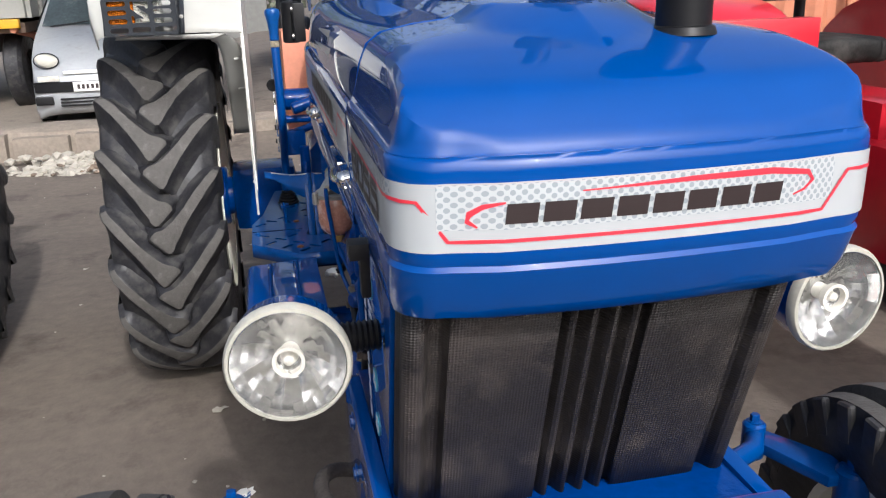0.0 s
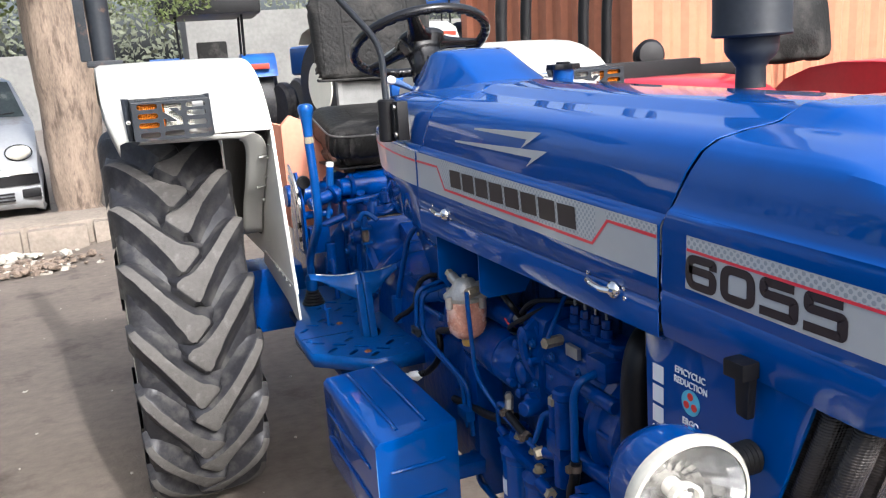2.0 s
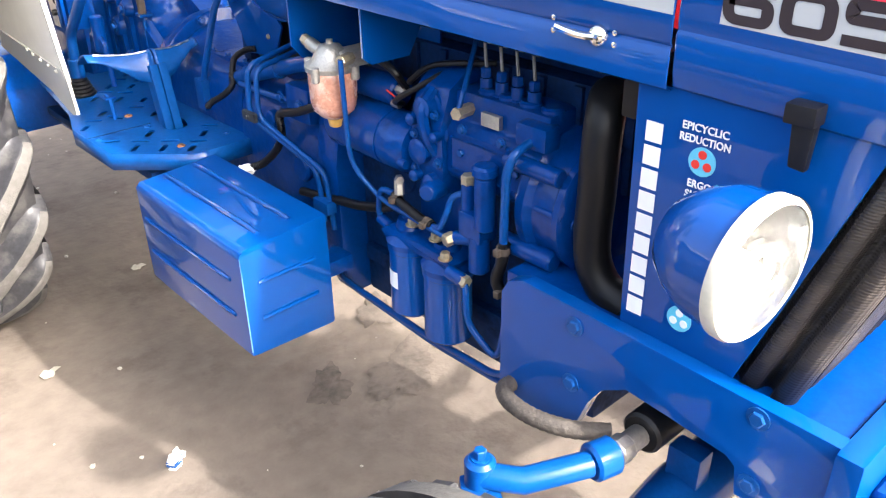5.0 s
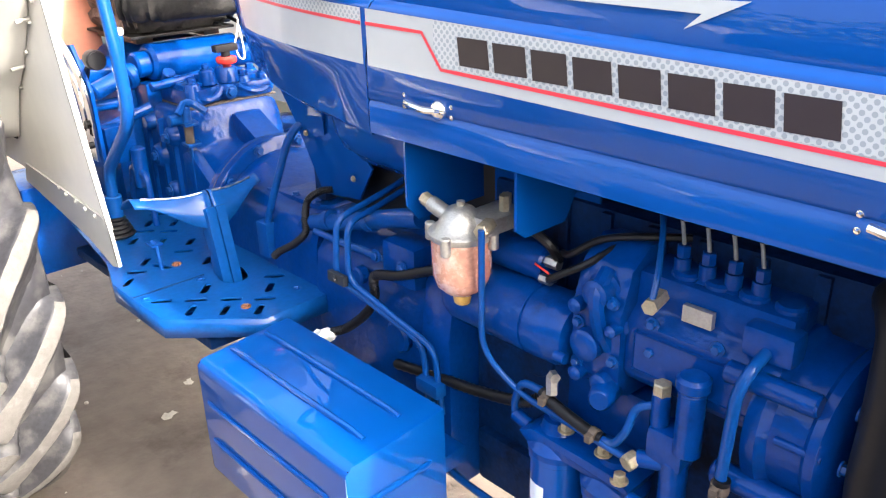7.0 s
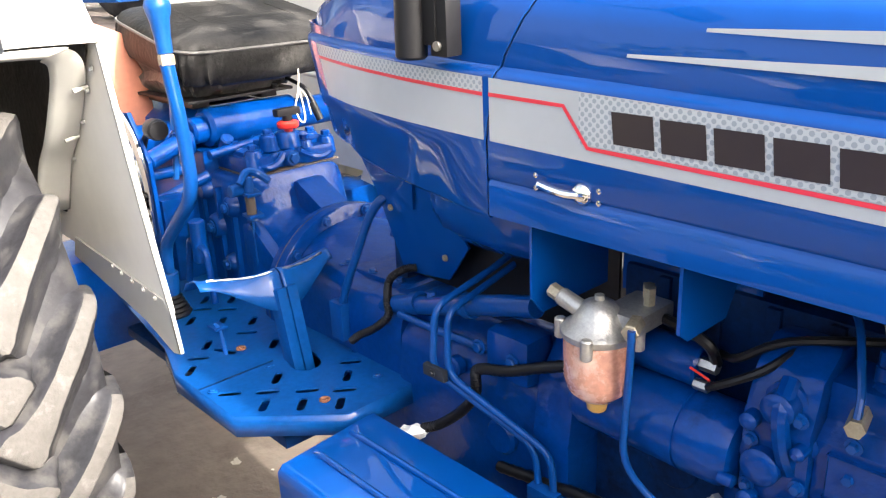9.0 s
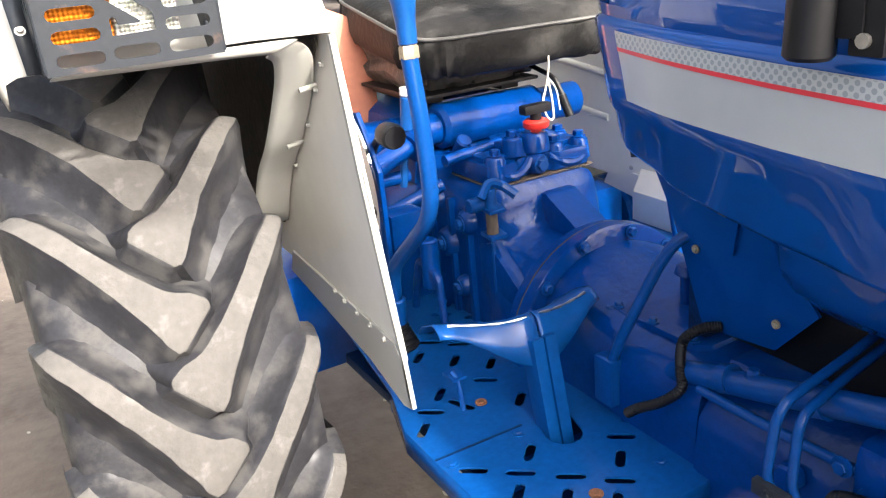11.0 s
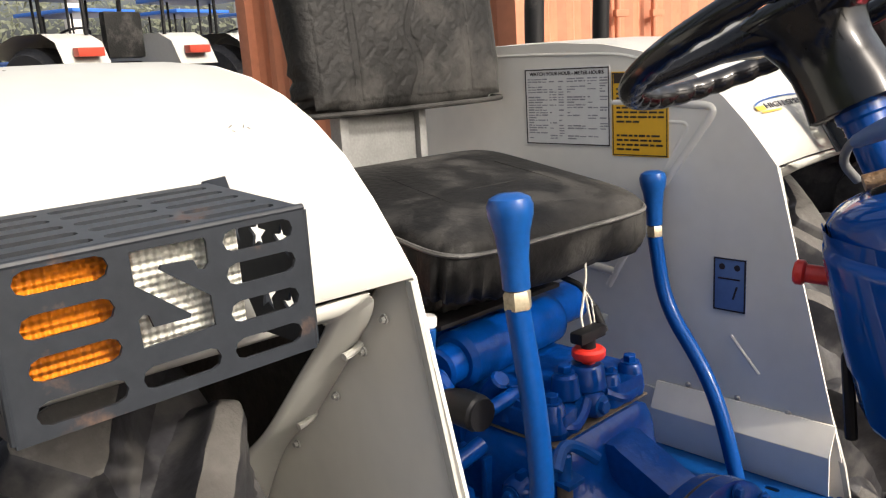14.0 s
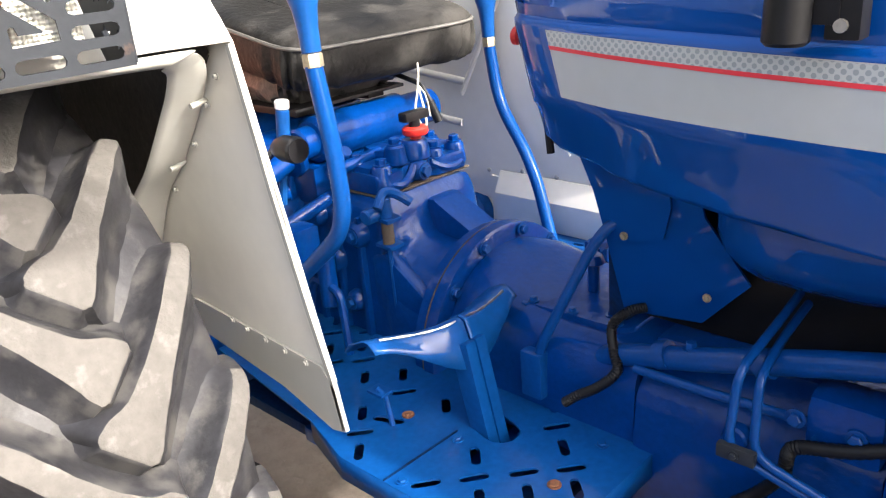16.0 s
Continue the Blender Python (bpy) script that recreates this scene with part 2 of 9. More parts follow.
def dotted(name, base, dot, pitch):
    """Printed film with a grid of dots."""
    m = material(name, base, 0.38, coat=0.3, vary=0.04, scale=4)
    n, l = m.node_tree.nodes, m.node_tree.links
    uv, mp, vo, lt, mix = (n.new("ShaderNode" + k) for k in ("UVMap", "Mapping", "TexVoronoi", "Math", "Mix"))
    mp.inputs["Rotation"].default_value = (0, 0, radians(45))
    mp.inputs["Scale"].default_value = (1 / pitch,) * 3
    vo.voronoi_dimensions = "2D"
    vo.inputs["Scale"].default_value, vo.inputs["Randomness"].default_value = 1.0, 0.0
    lt.operation = "LESS_THAN"
    lt.inputs[1].default_value = 0.36
    mix.data_type = "RGBA"
    l.new(uv.outputs[0], mp.inputs["Vector"])
    l.new(mp.outputs[0], vo.inputs["Vector"])
    l.new(vo.outputs["Distance"], lt.inputs[0])
    l.new(lt.outputs[0], mix.inputs["Factor"])
    old = n["Principled BSDF"].inputs["Base Color"].links[0].from_socket
    l.new(old, mix.inputs["A"])
    mix.inputs["B"].default_value = (*dot, 1)
    l.new(mix.outputs["Result"], n["Principled BSDF"].inputs["Base Color"])
    return m


DOTS = dotted("dotted_silver_decal", (0.40, 0.42, 0.43), (0.24, 0.27, 0.29), 0.0085)
GLASS = bpy.data.materials.new("lamp_glass")
GLASS.use_nodes = True
g = GLASS.node_tree.nodes["Principled BSDF"]
g.inputs["Transmission Weight"].default_value, g.inputs["Roughness"].default_value, g.inputs["IOR"].default_value = 1.0, 0.04, 1.3


# ---- mesh helpers ----
def part(name, bm, mat, parent=None, label="", sharp=38):
    """Links a bmesh as one mesh object under a thing or a part."""
    bmesh.ops.recalc_face_normals(bm, faces=bm.faces)
    me = bpy.data.meshes.new(name)
    bm.to_mesh(me)
    bm.free()
    for m in (mat if isinstance(mat, (list, tuple)) else (mat,)):
        me.materials.append(m)
    for p in me.polygons:
        p.use_smooth = True
    me.set_sharp_from_angle(angle=radians(sharp))
    ob = new(name, me)
    if parent:
        ob.parent = parent
    return tagged(ob, label) if label else ob


def sheet_of(ob, thick):
    """Gives a skin the thickness of sheet metal."""
    mod = ob.modifiers.new("sheet", "SOLIDIFY")
    mod.thickness, mod.offset = thick / 2, 0


def thing(name, label, category, group="", at=(0, 0, 0)):
    ob = new(name)
    ob.empty_display_size = 0.1
    ob.location = at
    return tagged(ob, label, category, group)


def B():
    return bmesh.new()


def box(bm, lo, hi, bevel=0.0, m=None, seg=2):
    t = bmesh.new()
    bmesh.ops.create_cube(t, size=1)
    for v in t.verts:
        v.co = Vector([lo[i] + (hi[i] - lo[i]) * (v.co[i] + 0.5) for i in range(3)])
    if bevel:
        bmesh.ops.bevel(t, geom=t.edges[:], offset=bevel, segments=seg, affect="EDGES", profile=0.7)
    return merge(bm, t, m)


def merge(bm, t, m=None, mat=None):
    if m is not None:
        bmesh.ops.transform(t, matrix=m, verts=t.verts)
    vs = [bm.verts.new(v.co) for v in t.verts]
    t.verts.index_update()
    for f in t.faces:
        try:
            nf = bm.faces.new([vs[v.index] for v in f.verts])
            nf.material_index = f.material_index if mat is None else mat
        except ValueError:
            pass
    t.free()
    return bm


def grid(bm, rows, close_u=False, close_v=False, caps=False, mat=0):
    """A skin over rows of points; close_v joins each row's ends, close_u the last row to the first."""
    vs = [[bm.verts.new(p) for p in r] for r in rows]
    nr, nc = len(rows), len(rows[0])
    for i in range(nr if close_u else nr - 1):
        for j in range(nc if close_v else nc - 1):
            q = [vs[i][j], vs[i][(j + 1) % nc], vs[(i + 1) % nr][(j + 1) % nc], vs[(i + 1) % nr][j]]
            try:
                bm.faces.new(q).material_index = mat
            except ValueError:
                pass
    if caps:
        for r in (vs[0], vs[-1]):
            try:
                bm.faces.new(r).material_index = mat
            except ValueError:
                pass
    return bm


def frame_of(d):
    d = Vector(d).normalized()
    a = d.cross(Vector((0, 0, 1)) if abs(d.z) < 0.9 else Vector((1, 0, 0))).normalized()
    return a, d.cross(a)


def lathe(bm, profile, base, axis, n=24, mat=0):
    """Turns a profile of (along, radius) round an axis from base."""
    d = Vector(axis).normalized()
    a, b = frame_of(d)
    rows = []
    for s, r in profile:
        rows.append([Vector(base) + d * s + (a * math.cos(2 * math.pi * k / n) + b * math.sin(2 * math.pi * k / n)) * max(r, 1e-4) for k in range(n)])
    return grid(bm, rows, close_v=True, caps=True, mat=mat)


def rod(bm, p0, p1, r, r1=None, n=14, edge=0.0):
    p0, p1 = Vector(p0), Vector(p1)
    L = (p1 - p0).length
    r1 = r if r1 is None else r1
    e = min(edge, L / 3)
    prof = [(0, r), (L, r1)] if not e else [(0, r - e), (e, r), (L - e, r1), (L, r1 - e)]
    return lathe(bm, prof, p0, p1 - p0, n)


def bolt(bm, at, axis, r=0.009, h=0.008, washer=True):
    at, d = Vector(at), Vector(axis).normalized()
    if washer:
        lathe(bm, [(0, r * 1.45), (0.0025, r * 1.45)], at, d, 14)
    lathe(bm, [(0.002, r), (h, r), (h + 0.0015, r * 0.85)], at, d, 6)
    return bm


def spline(pts, n=6):
    P = [Vector(p) for p in pts]
    P = [2 * P[0] - P[1]] + P + [2 * P[-1] - P[-2]]
    out = []
    for i in range(1, len(P) - 2):
        for k in range(n):
            t = k / n
            a, b, c, d = P[i - 1], P[i], P[i + 1], P[i + 2]
            out.append(0.5 * ((2 * b) + (c - a) * t + (2 * a - 5 * b + 4 * c - d) * t * t + (3 * b - a - 3 * c + d) * t ** 3))
    return out + [P[-2]]


def rounded(pts, r=0.03, n=4):
    """A line of straight runs with its corners rounded, as bent pipe has."""
    P = [Vector(p) for p in pts]
    out = [P[0]]
    for a, b, c in zip(P, P[1:], P[2:]):
        e = min(r, (a - b).length * 0.45, (c - b).length * 0.45)
        p, q = b + (a - b).normalized() * e, b + (c - b).normalized() * e
        out += [(1 - t) ** 2 * p + 2 * t * (1 - t) * b + t * t * q for t in [k / n for k in range(n + 1)]]
    return out + [P[-1]]


def tube(bm, pts, r, n=10, radii=None, mat=0):
    P = [Vector(p) for p in pts]
    t0 = (P[1] - P[0]).normalized()
    a, _ = frame_of(t0)
    rows = []
    for i, p in enumerate(P):
        t = (P[min(i + 1, len(P) - 1)] - P[max(i - 1, 0)]).normalized()
        a = (a - t * a.dot(t)).normalized()
        b = t.cross(a)
        rr = radii[i] if radii else r
        rows.append([p + (a * math.cos(2 * math.pi * k / n) + b * math.sin(2 * math.pi * k / n)) * rr for k in range(n)])
    return grid(bm, rows, close_v=True, caps=True, mat=mat)


def prism(bm, poly, axis, lo, hi, bevel=0.0, m=None):
    """A flat outline (in the two other axes, in order) made solid along an axis."""
    t = bmesh.new()
    ax = "xyz".index(axis)
    others = [i for i in range(3) if i != ax]

    def at(p, h):
        v = [0, 0, 0]
        v[ax], v[others[0]], v[others[1]] = h, p[0], p[1]
        return v
    lo_v, hi_v = [t.verts.new(at(p, lo)) for p in poly], [t.verts.new(at(p, hi)) for p in poly]
    t.faces.new(lo_v)
    t.faces.new(hi_v[::-1])
    k = len(poly)
    for i in range(k):
        t.faces.new([lo_v[i], hi_v[i], hi_v[(i + 1) % k], lo_v[(i + 1) % k]])
    bmesh.ops.recalc_face_normals(t, faces=t.faces)
    if bevel:
        bmesh.ops.bevel(t, geom=t.edges[:], offset=bevel, segments=2, affect="EDGES", profile=0.7)
    return merge(bm, t, m)


def pierced(outer, holes, thick, at):
    """A plate with openings right through it; at() places its (a, b, height)."""
    t = bmesh.new()
    loops = []
    for ring in [outer] + holes:
        vs = [t.verts.new((p[0], p[1], 0)) for p in ring]
        loops += [t.edges.new((vs[i], vs[(i + 1) % len(vs)])) for i in range(len(vs))]
    bmesh.ops.triangle_fill(t, use_beauty=True, use_dissolve=False, edges=loops)
    ext = bmesh.ops.extrude_face_region(t, geom=t.faces[:])
    for v in ext["geom"]:
        if isinstance(v, bmesh.types.BMVert):
            v.co.z += thick
    for v in t.verts:
        v.co = Vector(at(*v.co))
    return t


def slot(cx, cy, L, W, ang=0.0, n=4):
    """A slot's outline with round ends."""
    c, s = math.cos(ang), math.sin(ang)
    out = []
    for side in (1, -1):
        for k in range(n + 1):
            a = -math.pi / 2 + math.pi * k / n
            x, y = side * ((L - W) / 2 + W / 2 * math.cos(a)), side * W / 2 * math.sin(a)
            out.append((cx + x * c - y * s, cy + x * s + y * c))
    return out


def lettering(body, height, width, m, thick=0.0015, bold=0.0):
    """Built-in letters as a thin mesh, fitted to a height and a width, in the plane given by m."""
    cu = bpy.data.curves.new("letters", "FONT")
    cu.body, cu.size, cu.extrude, cu.offset, cu.resolution_u = body, 1.0, 0.02, bold, 4
    ob = bpy.data.objects.new("letters", cu)
    scene.collection.objects.link(ob)
    bpy.context.view_layer.update()
    me = bpy.data.meshes.new_from_object(ob.evaluated_get(bpy.context.evaluated_depsgraph_get()))
    bpy.data.objects.remove(ob)
    bm = bmesh.new()
    bm.from_mesh(me)
    bpy.data.meshes.remove(me)
    xs, ys = [v.co.x for v in bm.verts], [v.co.y for v in bm.verts]
    kx, ky = width / (max(xs) - min(xs)), height / (max(ys) - min(ys))
    for v in bm.verts:
        v.co = Vector(((v.co.x - min(xs)) * kx, (v.co.y - min(ys)) * ky, v.co.z / 0.02 * thick))
    bmesh.ops.transform(bm, matrix=m, verts=bm.verts)
    return bm


def wide_digit(d, w, h, m, stroke=0.0135):
    """A broad square-shouldered digit drawn as one flat stroke, in the plane given by m."""
    a, b, c, e = stroke / 2, w - stroke / 2, h - stroke / 2, h / 2
    lines = {"0": [(w / 2, a), (b, a), (b, c), (a, c), (a, a), (w / 2, a)],
             "6": [(b, h * 0.68), (b, c), (a, c), (a, a), (b, a), (b, h * 0.56), (a, h * 0.56)],
             "5": [(b, c), (a, c), (a, h * 0.57), (b, h * 0.57), (b, a), (0.0, a)]}[d]
    line = rounded([Vector((x, y, 0)) for x, y in lines], 0.014 if d != "5" else 0.0055, 5)
    bm, inner, outer = bmesh.new(), [], []
    for i, p in enumerate(line):
        if d == "0" and i in (0, len(line) - 1):
            t = Vector((1, 0, 0))
        else:
            t = (line[min(i + 1, len(line) - 1)] - line[max(i - 1, 0)]).normalized()
        wide = stroke * (0.44 + 0.12 * abs(t.y))
        inner.append(p + Vector((-t.y, t.x, 0)) * wide)
        outer.append(p - Vector((-t.y, t.x, 0)) * wide)
    grid(bm, [inner, outer])
    bmesh.ops.transform(bm, matrix=m, verts=bm.verts)
    return bm


def plane_of(origin, right, up):
    """The pose of a flat thing from its lower left corner, its right and its up."""
    r, u = Vector(right).normalized(), Vector(up).normalized()
    n = r.cross(u)
    return Matrix(((r.x, u.x, n.x, origin[0]), (r.y, u.y, n.y, origin[1]), (r.z, u.z, n.z, origin[2]), (0, 0, 0, 1)))


def lerp(table, x):
    return float(np.interp(x, [p[0] for p in table], [p[1] for p in table]))


# ---- the blue tractor ----
tractor = thing("tractor", "blue farm tractor with cream fenders parked on bare ground", "tractor")
AX_Y, AX_Z, AX_X = 2.91, 0.755, 0.812


# hood: contours wrapped round the nose, and straight sections behind it
def strip_lo(y):
    return 1.346 + 0.024 * y


def strip_hi(y):
    return 1.424 + 0.032 * y


NOSE_Y = 0.43
NOSE = [  # height, half width, front, corner radius
    (1.250, 0.272, 0.040, 0.05), (1.256, 0.281, 0.026, 0.055), (1.275, 0.285, 0.012, 0.06), (1.322, 0.287, -0.006, 0.06),
    (1.328, 0.284, -0.003, 0.06), (1.340, 0.286, -0.008, 0.06), (1.424, 0.286, -0.010, 0.06), (1.437, 0.2862, -0.0095, 0.06), (1.445, 0.2850, -0.0075, 0.06), (1.450, 0.283, -0.004, 0.06),
    (1.470, 0.272, 0.012, 0.09), (1.500, 0.257, 0.040, 0.11), (1.530, 0.240, 0.080, 0.12), (1.552, 0.215, 0.130, 0.12), (1.568, 0.165, 0.190, 0.11), (1.582, 0.100, 0.270, 0.08), (1.592, 0.045, 0.350, 0.03)]


def nose_line(z, w, f, r, off=0.0, n=7, back=NOSE_Y):
    """Half of a nose contour from the seam along the side and round to the middle of the front."""
    w, f = w + off, f - off
    out = [(-w, back + (f + r - back) * k / 4) for k in (0, 0.03, 0.06, 1, 2, 3, 4)]
    out += [(-w + r - r * math.cos(a), f + r - r * math.sin(a)) for a in [math.pi / 2 * k / n for k in range(1, n + 1)]]
    out += [(x, f - 0.022 * (1 - (x / w) ** 2)) for x in [(-w + r) * (1 - k / 4) for k in range(1, 5)]]
    rise = [0.027 * max(0, p[1]) for p in out]
    return [Vector((p[0], p[1], z + h)) for p, h in zip(out, rise)]


def nose_at(z, off):
    return tuple(np.interp(z, [q[0] for q in NOSE], [q[i] for q in NOSE]) for i in (1, 2, 3)) + (off,)


def far_side(x):
    """The hood stands a little wider on its far side."""
    return x + 0.030 * smooth((x - 0.12) / 0.14)


def nose_row(z, off=0.0):
    w, f, r, o = nose_at(z, off)
    half = nose_line(z, w, f, r, o)
    return half + [Vector((far_side(-p.x), p.y, p.z)) for p in half[-2::-1]]


def smooth(v):
    v = min(1.0, max(0.0, v))
    return v * v * (3 - 2 * v)


def seam_in(z):
    """How far forward the seams of the hood run as they climb from the sides over the top."""
    return lerp([(1.43, 0.0), (1.50, 0.028), (1.555, 0.058), (1.58, 0.076), (1.61, 0.084)], z)


CAP = [(0, 0), (0.004, 0.003), (0.009, 0.012), (0.013, 0.032), (0.018, 0.057), (0.028, 0.0865), (0.049, 0.1045), (0.097, 0.1145), (0.147, 0.1215), (0.29, 0.128)]
FRONT = [(0, 0), (0.010, 0.017), (0.026, 0.037), (0.042, 0.055), (0.052, 0.064), (0.066, 0.071), (0.10, 0.083), (0.15, 0.098), (0.21, 0.113), (0.30, 0.135), (0.46, 0.170)]


SPREAD = ([0.32 * k / 40 for k in range(41)], [far_side(0.32 * k / 40) for k in range(41)])


def nose_top(x, y, out, w):
    """Height of the nose over the edge of its band: the lower of side, front and corner slopes, with the raised middle."""
    x0 = x if x < 0 else float(np.interp(x, SPREAD[1], SPREAD[0]))
    f = -0.004 - 0.022 * (1 - (x0 / 0.283) ** 2)
    hs = [max(1e-5, lerp(CAP, w - abs(x))), max(1e-5, lerp(FRONT, y - f)), max(1e-5, lerp(CAP, out * 1.6))]
    base = sum(q ** -14 for q in hs) ** (-1 / 14)
    swell = 0.023 * min(1.0, max(0.0, (0.140 - abs(x)) / 0.040)) * min(1.0, max(0.0, (y - 0.11 - 0.75 * abs(x)) / 0.11))
    return 1.450 + base + swell + 0.027 * max(0, y)


bm = B()
low = [q for q in NOSE if q[0] <= 1.4501]
rows = [nose_row(q[0]) for q in low]
edge = nose_line(1.450, 0.283, -0.004, 0.06, 0, 9)
fine = []
for p, q in zip(edge, edge[1:]):
    k = max(1, int((q - p).length / 0.012))
    fine += [p + (q - p) * i / k for i in range(k)]
fine.append(edge[-1])
fine = fine + [Vector((far_side(-p.x), p.y, p.z)) for p in fine[-2::-1]]
grid(bm, rows)
cap_rows = []
for k in range(35):
    v = (k / 34) ** 1.7
    row = []
    for o in fine:
        c = Vector((0, min(max(o.y, 0.28), NOSE_Y), 0))
        x, y = o.x + (c.x - o.x) * v, o.y + (c.y - o.y) * v
        row.append(Vector((x, y, nose_top(x, y, math.hypot(x - o.x, y - o.y), 0.283 if o.x < 0 else 0.313))))
    cap_rows.append(row)
grid(bm, cap_rows)
bmesh.ops.remove_doubles(bm, verts=bm.verts, dist=0.0003)
for v in bm.verts:
    if v.co.y > 0.28:
        v.co.y -= seam_in(v.co.z) * ((v.co.y - 0.28) / (NOSE_Y - 0.28))
hood_nose = part("hood_nose", bm, BLUE, tractor, sharp=32)
sheet_of(hood_nose, 0.004)


def band_on_nose(name, lo, hi, x_from, x_to, mat, off, parent, label=""):
    """A printed band on the nose between two heights, over a span of the contour counted in metres from the middle."""
    bm = B()
    uvl = bm.loops.layers.uv.new("UVMap")
    rows = []
    for z in (lo, hi):
        line = nose_row(z, off)
        d = [0.0]
        for a, b in zip(line, line[1:]):
            d.append(d[-1] + (b - a).length)
        mid_d = d[-1] / 2 - 0.017
        want = sorted({mid_d + x_from, mid_d + x_to} | {q for q in d if mid_d + x_from < q < mid_d + x_to})
        rows.append([Vector([np.interp(q, d, [p[i] for p in line]) for i in range(3)]) for q in want])
    n = min(len(rows[0]), len(rows[1]))
    grid(bm, [rows[0][:n], rows[1][:n]])
    for f in bm.faces:
        for lp in f.loops:
            lp[uvl].uv = (lp.vert.co.x + lp.vert.co.y, lp.vert.co.z)
    return part(name, bm, mat, parent, label)


HALF = 0.645
band_on_nose("silver_strip", 1.346, 1.424, -HALF, HALF, SILVER, 0.0015, hood_nose, "silver printed strip")
band_on_nose("dotted_strip", 1.372, 1.4225, -0.24, 0.24, DOTS, 0.0022, hood_nose, "silver film with grey dots")
band_on_nose("dotted_strip", 1.405, 1.4225, -HALF, -0.30, DOTS, 0.0022, hood_nose, "silver film with grey dots")


def on_nose(u, z, off=0.003):
    line = nose_row(z, off)
    d = [0.0]
    for a, b in zip(line, line[1:]):
        d.append(d[-1] + (b - a).length)
    q = d[-1] / 2 - 0.017 + u
    return Vector([np.interp(q, d, [p[i] for p in line]) for i in range(3)])


def ribbon_on_nose(name, pts, width, mat, label=""):
    bm = B()
    lo, hi = [], []
    fine = []
    for a, b in zip(pts, pts[1:]):
        k = max(1, int(abs(b[0] - a[0]) / 0.02))
        fine += [(a[0] + (b[0] - a[0]) * i / k, a[1] + (b[1] - a[1]) * i / k) for i in range(k)]
    fine.append(pts[-1])
    for i, (u, z) in enumerate(fine):
        a, b = fine[max(0, i - 1)], fine[min(len(fine) - 1, i + 1)]
        dx, dz = b[0] - a[0], b[1] - a[1]
        L = math.hypot(dx, dz) or 1
        w = width(i / (len(fine) - 1)) if callable(width) else width
        lo.append(on_nose(u + dz / L * w / 2, z - dx / L * w / 2))
        hi.append(on_nose(u - dz / L * w / 2, z + dx / L * w / 2))
    grid(bm, [lo, hi])
    return part(name, bm, mat, hood_nose, label)


ribbon_on_nose("red_line", [(-HALF, 1.404), (-0.262, 1.404), (-0.228, 1.359), (0.228, 1.359), (0.262, 1.404), (HALF, 1.404)], 0.0042, RED, "red printed line")
ribbon_on_nose("red_swoosh", [(-0.165, 1.402), (-0.19, 1.398), (-0.205, 1.39), (-0.207, 1.382), (-0.196, 1.375)], lambda s: 0.0022 + 0.005 * math.sin(math.pi * s), RED, "red swoosh")
ribbon_on_nose("red_swoosh", [(-0.08, 1.410), (0.05, 1.414), (0.15, 1.414), (0.20, 1.408), (0.208, 1.398), (0.196, 1.388), (0.18, 1.383)], lambda s: 0.0015 + 0.006 * math.sin(math.pi * s ** 1.5), RED, "red swoosh")


def glyph(name, place, u0, u1, z0, z1, parent, mat=DARKINK, label=""):
    """A plain slanted block that stands for one sign of a maker's mark."""
    bm = B()
    w, h = u1 - u0, z1 - z0
    bm.faces.new([bm.verts.new(place(u0 + w * x + 0.12 * h * y, z0 + h * y)) for x, y in ((0, 0), (1, 0), (1, 1), (0, 1))])
    return part(name, bm, mat, parent, label)


for i in range(8):
    a = -0.166 + 0.0418 * i
    glyph("mark_block", lambda u, z: on_nose(u, z, 0.0032), a, a + 0.036, 1.378, 1.4005, hood_nose, label="dark printed block")

# bonnet behind the nose
BON = [(0.436, 0.286, 1.594), (0.7, 0.287, 1.602), (1.0, 0.288, 1.609), (1.2, 0.288, 1.614), (1.415, 0.288, 1.622)]


def bonnet_half(y, w, top, lower=None):
    lo = lerp([(0.43, 1.257), (1.0, 1.262), (1.42, 1.262)], y) if lower is None else lower
    s0, s1 = strip_lo(y), strip_hi(y)
    sh = top - 0.030
    k = min(1, w / 0.30)
    return [(-w + 0.012, lo), (-w, lo + 0.006), (-w, lo + 0.055), (-w + 0.004, lo + 0.060), (-w, lo + 0.066), (-w, s0), (-w, s1), (-w + 0.003, s1 + 0.008), (-w + 0.012, s1 + 0.014),
            (-w + 0.012, s1 + 0.03), (-w + 0.020, sh - 0.045), (-w + 0.030, sh - 0.016), (-w + 0.052 * k, sh), (-w + 0.10 * k, sh + 0.010), (-w + 0.148 * k, sh + 0.015), (-w + 0.160 * k, sh + 0.018), (-w + 0.188 * k, sh + 0.031), (-w + 0.202 * k, sh + 0.034), (0, sh + 0.037)]


def section(y, half):
    return [Vector((x, y, z)) for x, z in half] + [Vector((far_side(-x), y, z)) for x, z in half[-2::-1]]


bm = B()
ys = [0.4365, 0.4385, 0.441, 0.55, 0.7, 0.9, 1.1, 1.3, 1.409, 1.411, 1.413]
grid(bm, [section(y, bonnet_half(y, lerp([(b[0], b[1]) for b in BON], y), lerp([(b[0], b[2]) for b in BON], y))) for y in ys])
for v in bm.verts:
    v.co.y -= seam_in(v.co.z) * (max(0, 0.7 - v.co.y) / 0.266 + max(0, v.co.y - 1.1) / 0.313)
bonnet = part("bonnet", bm, BLUE, tractor, sharp=50)
sheet_of(bonnet, 0.004)

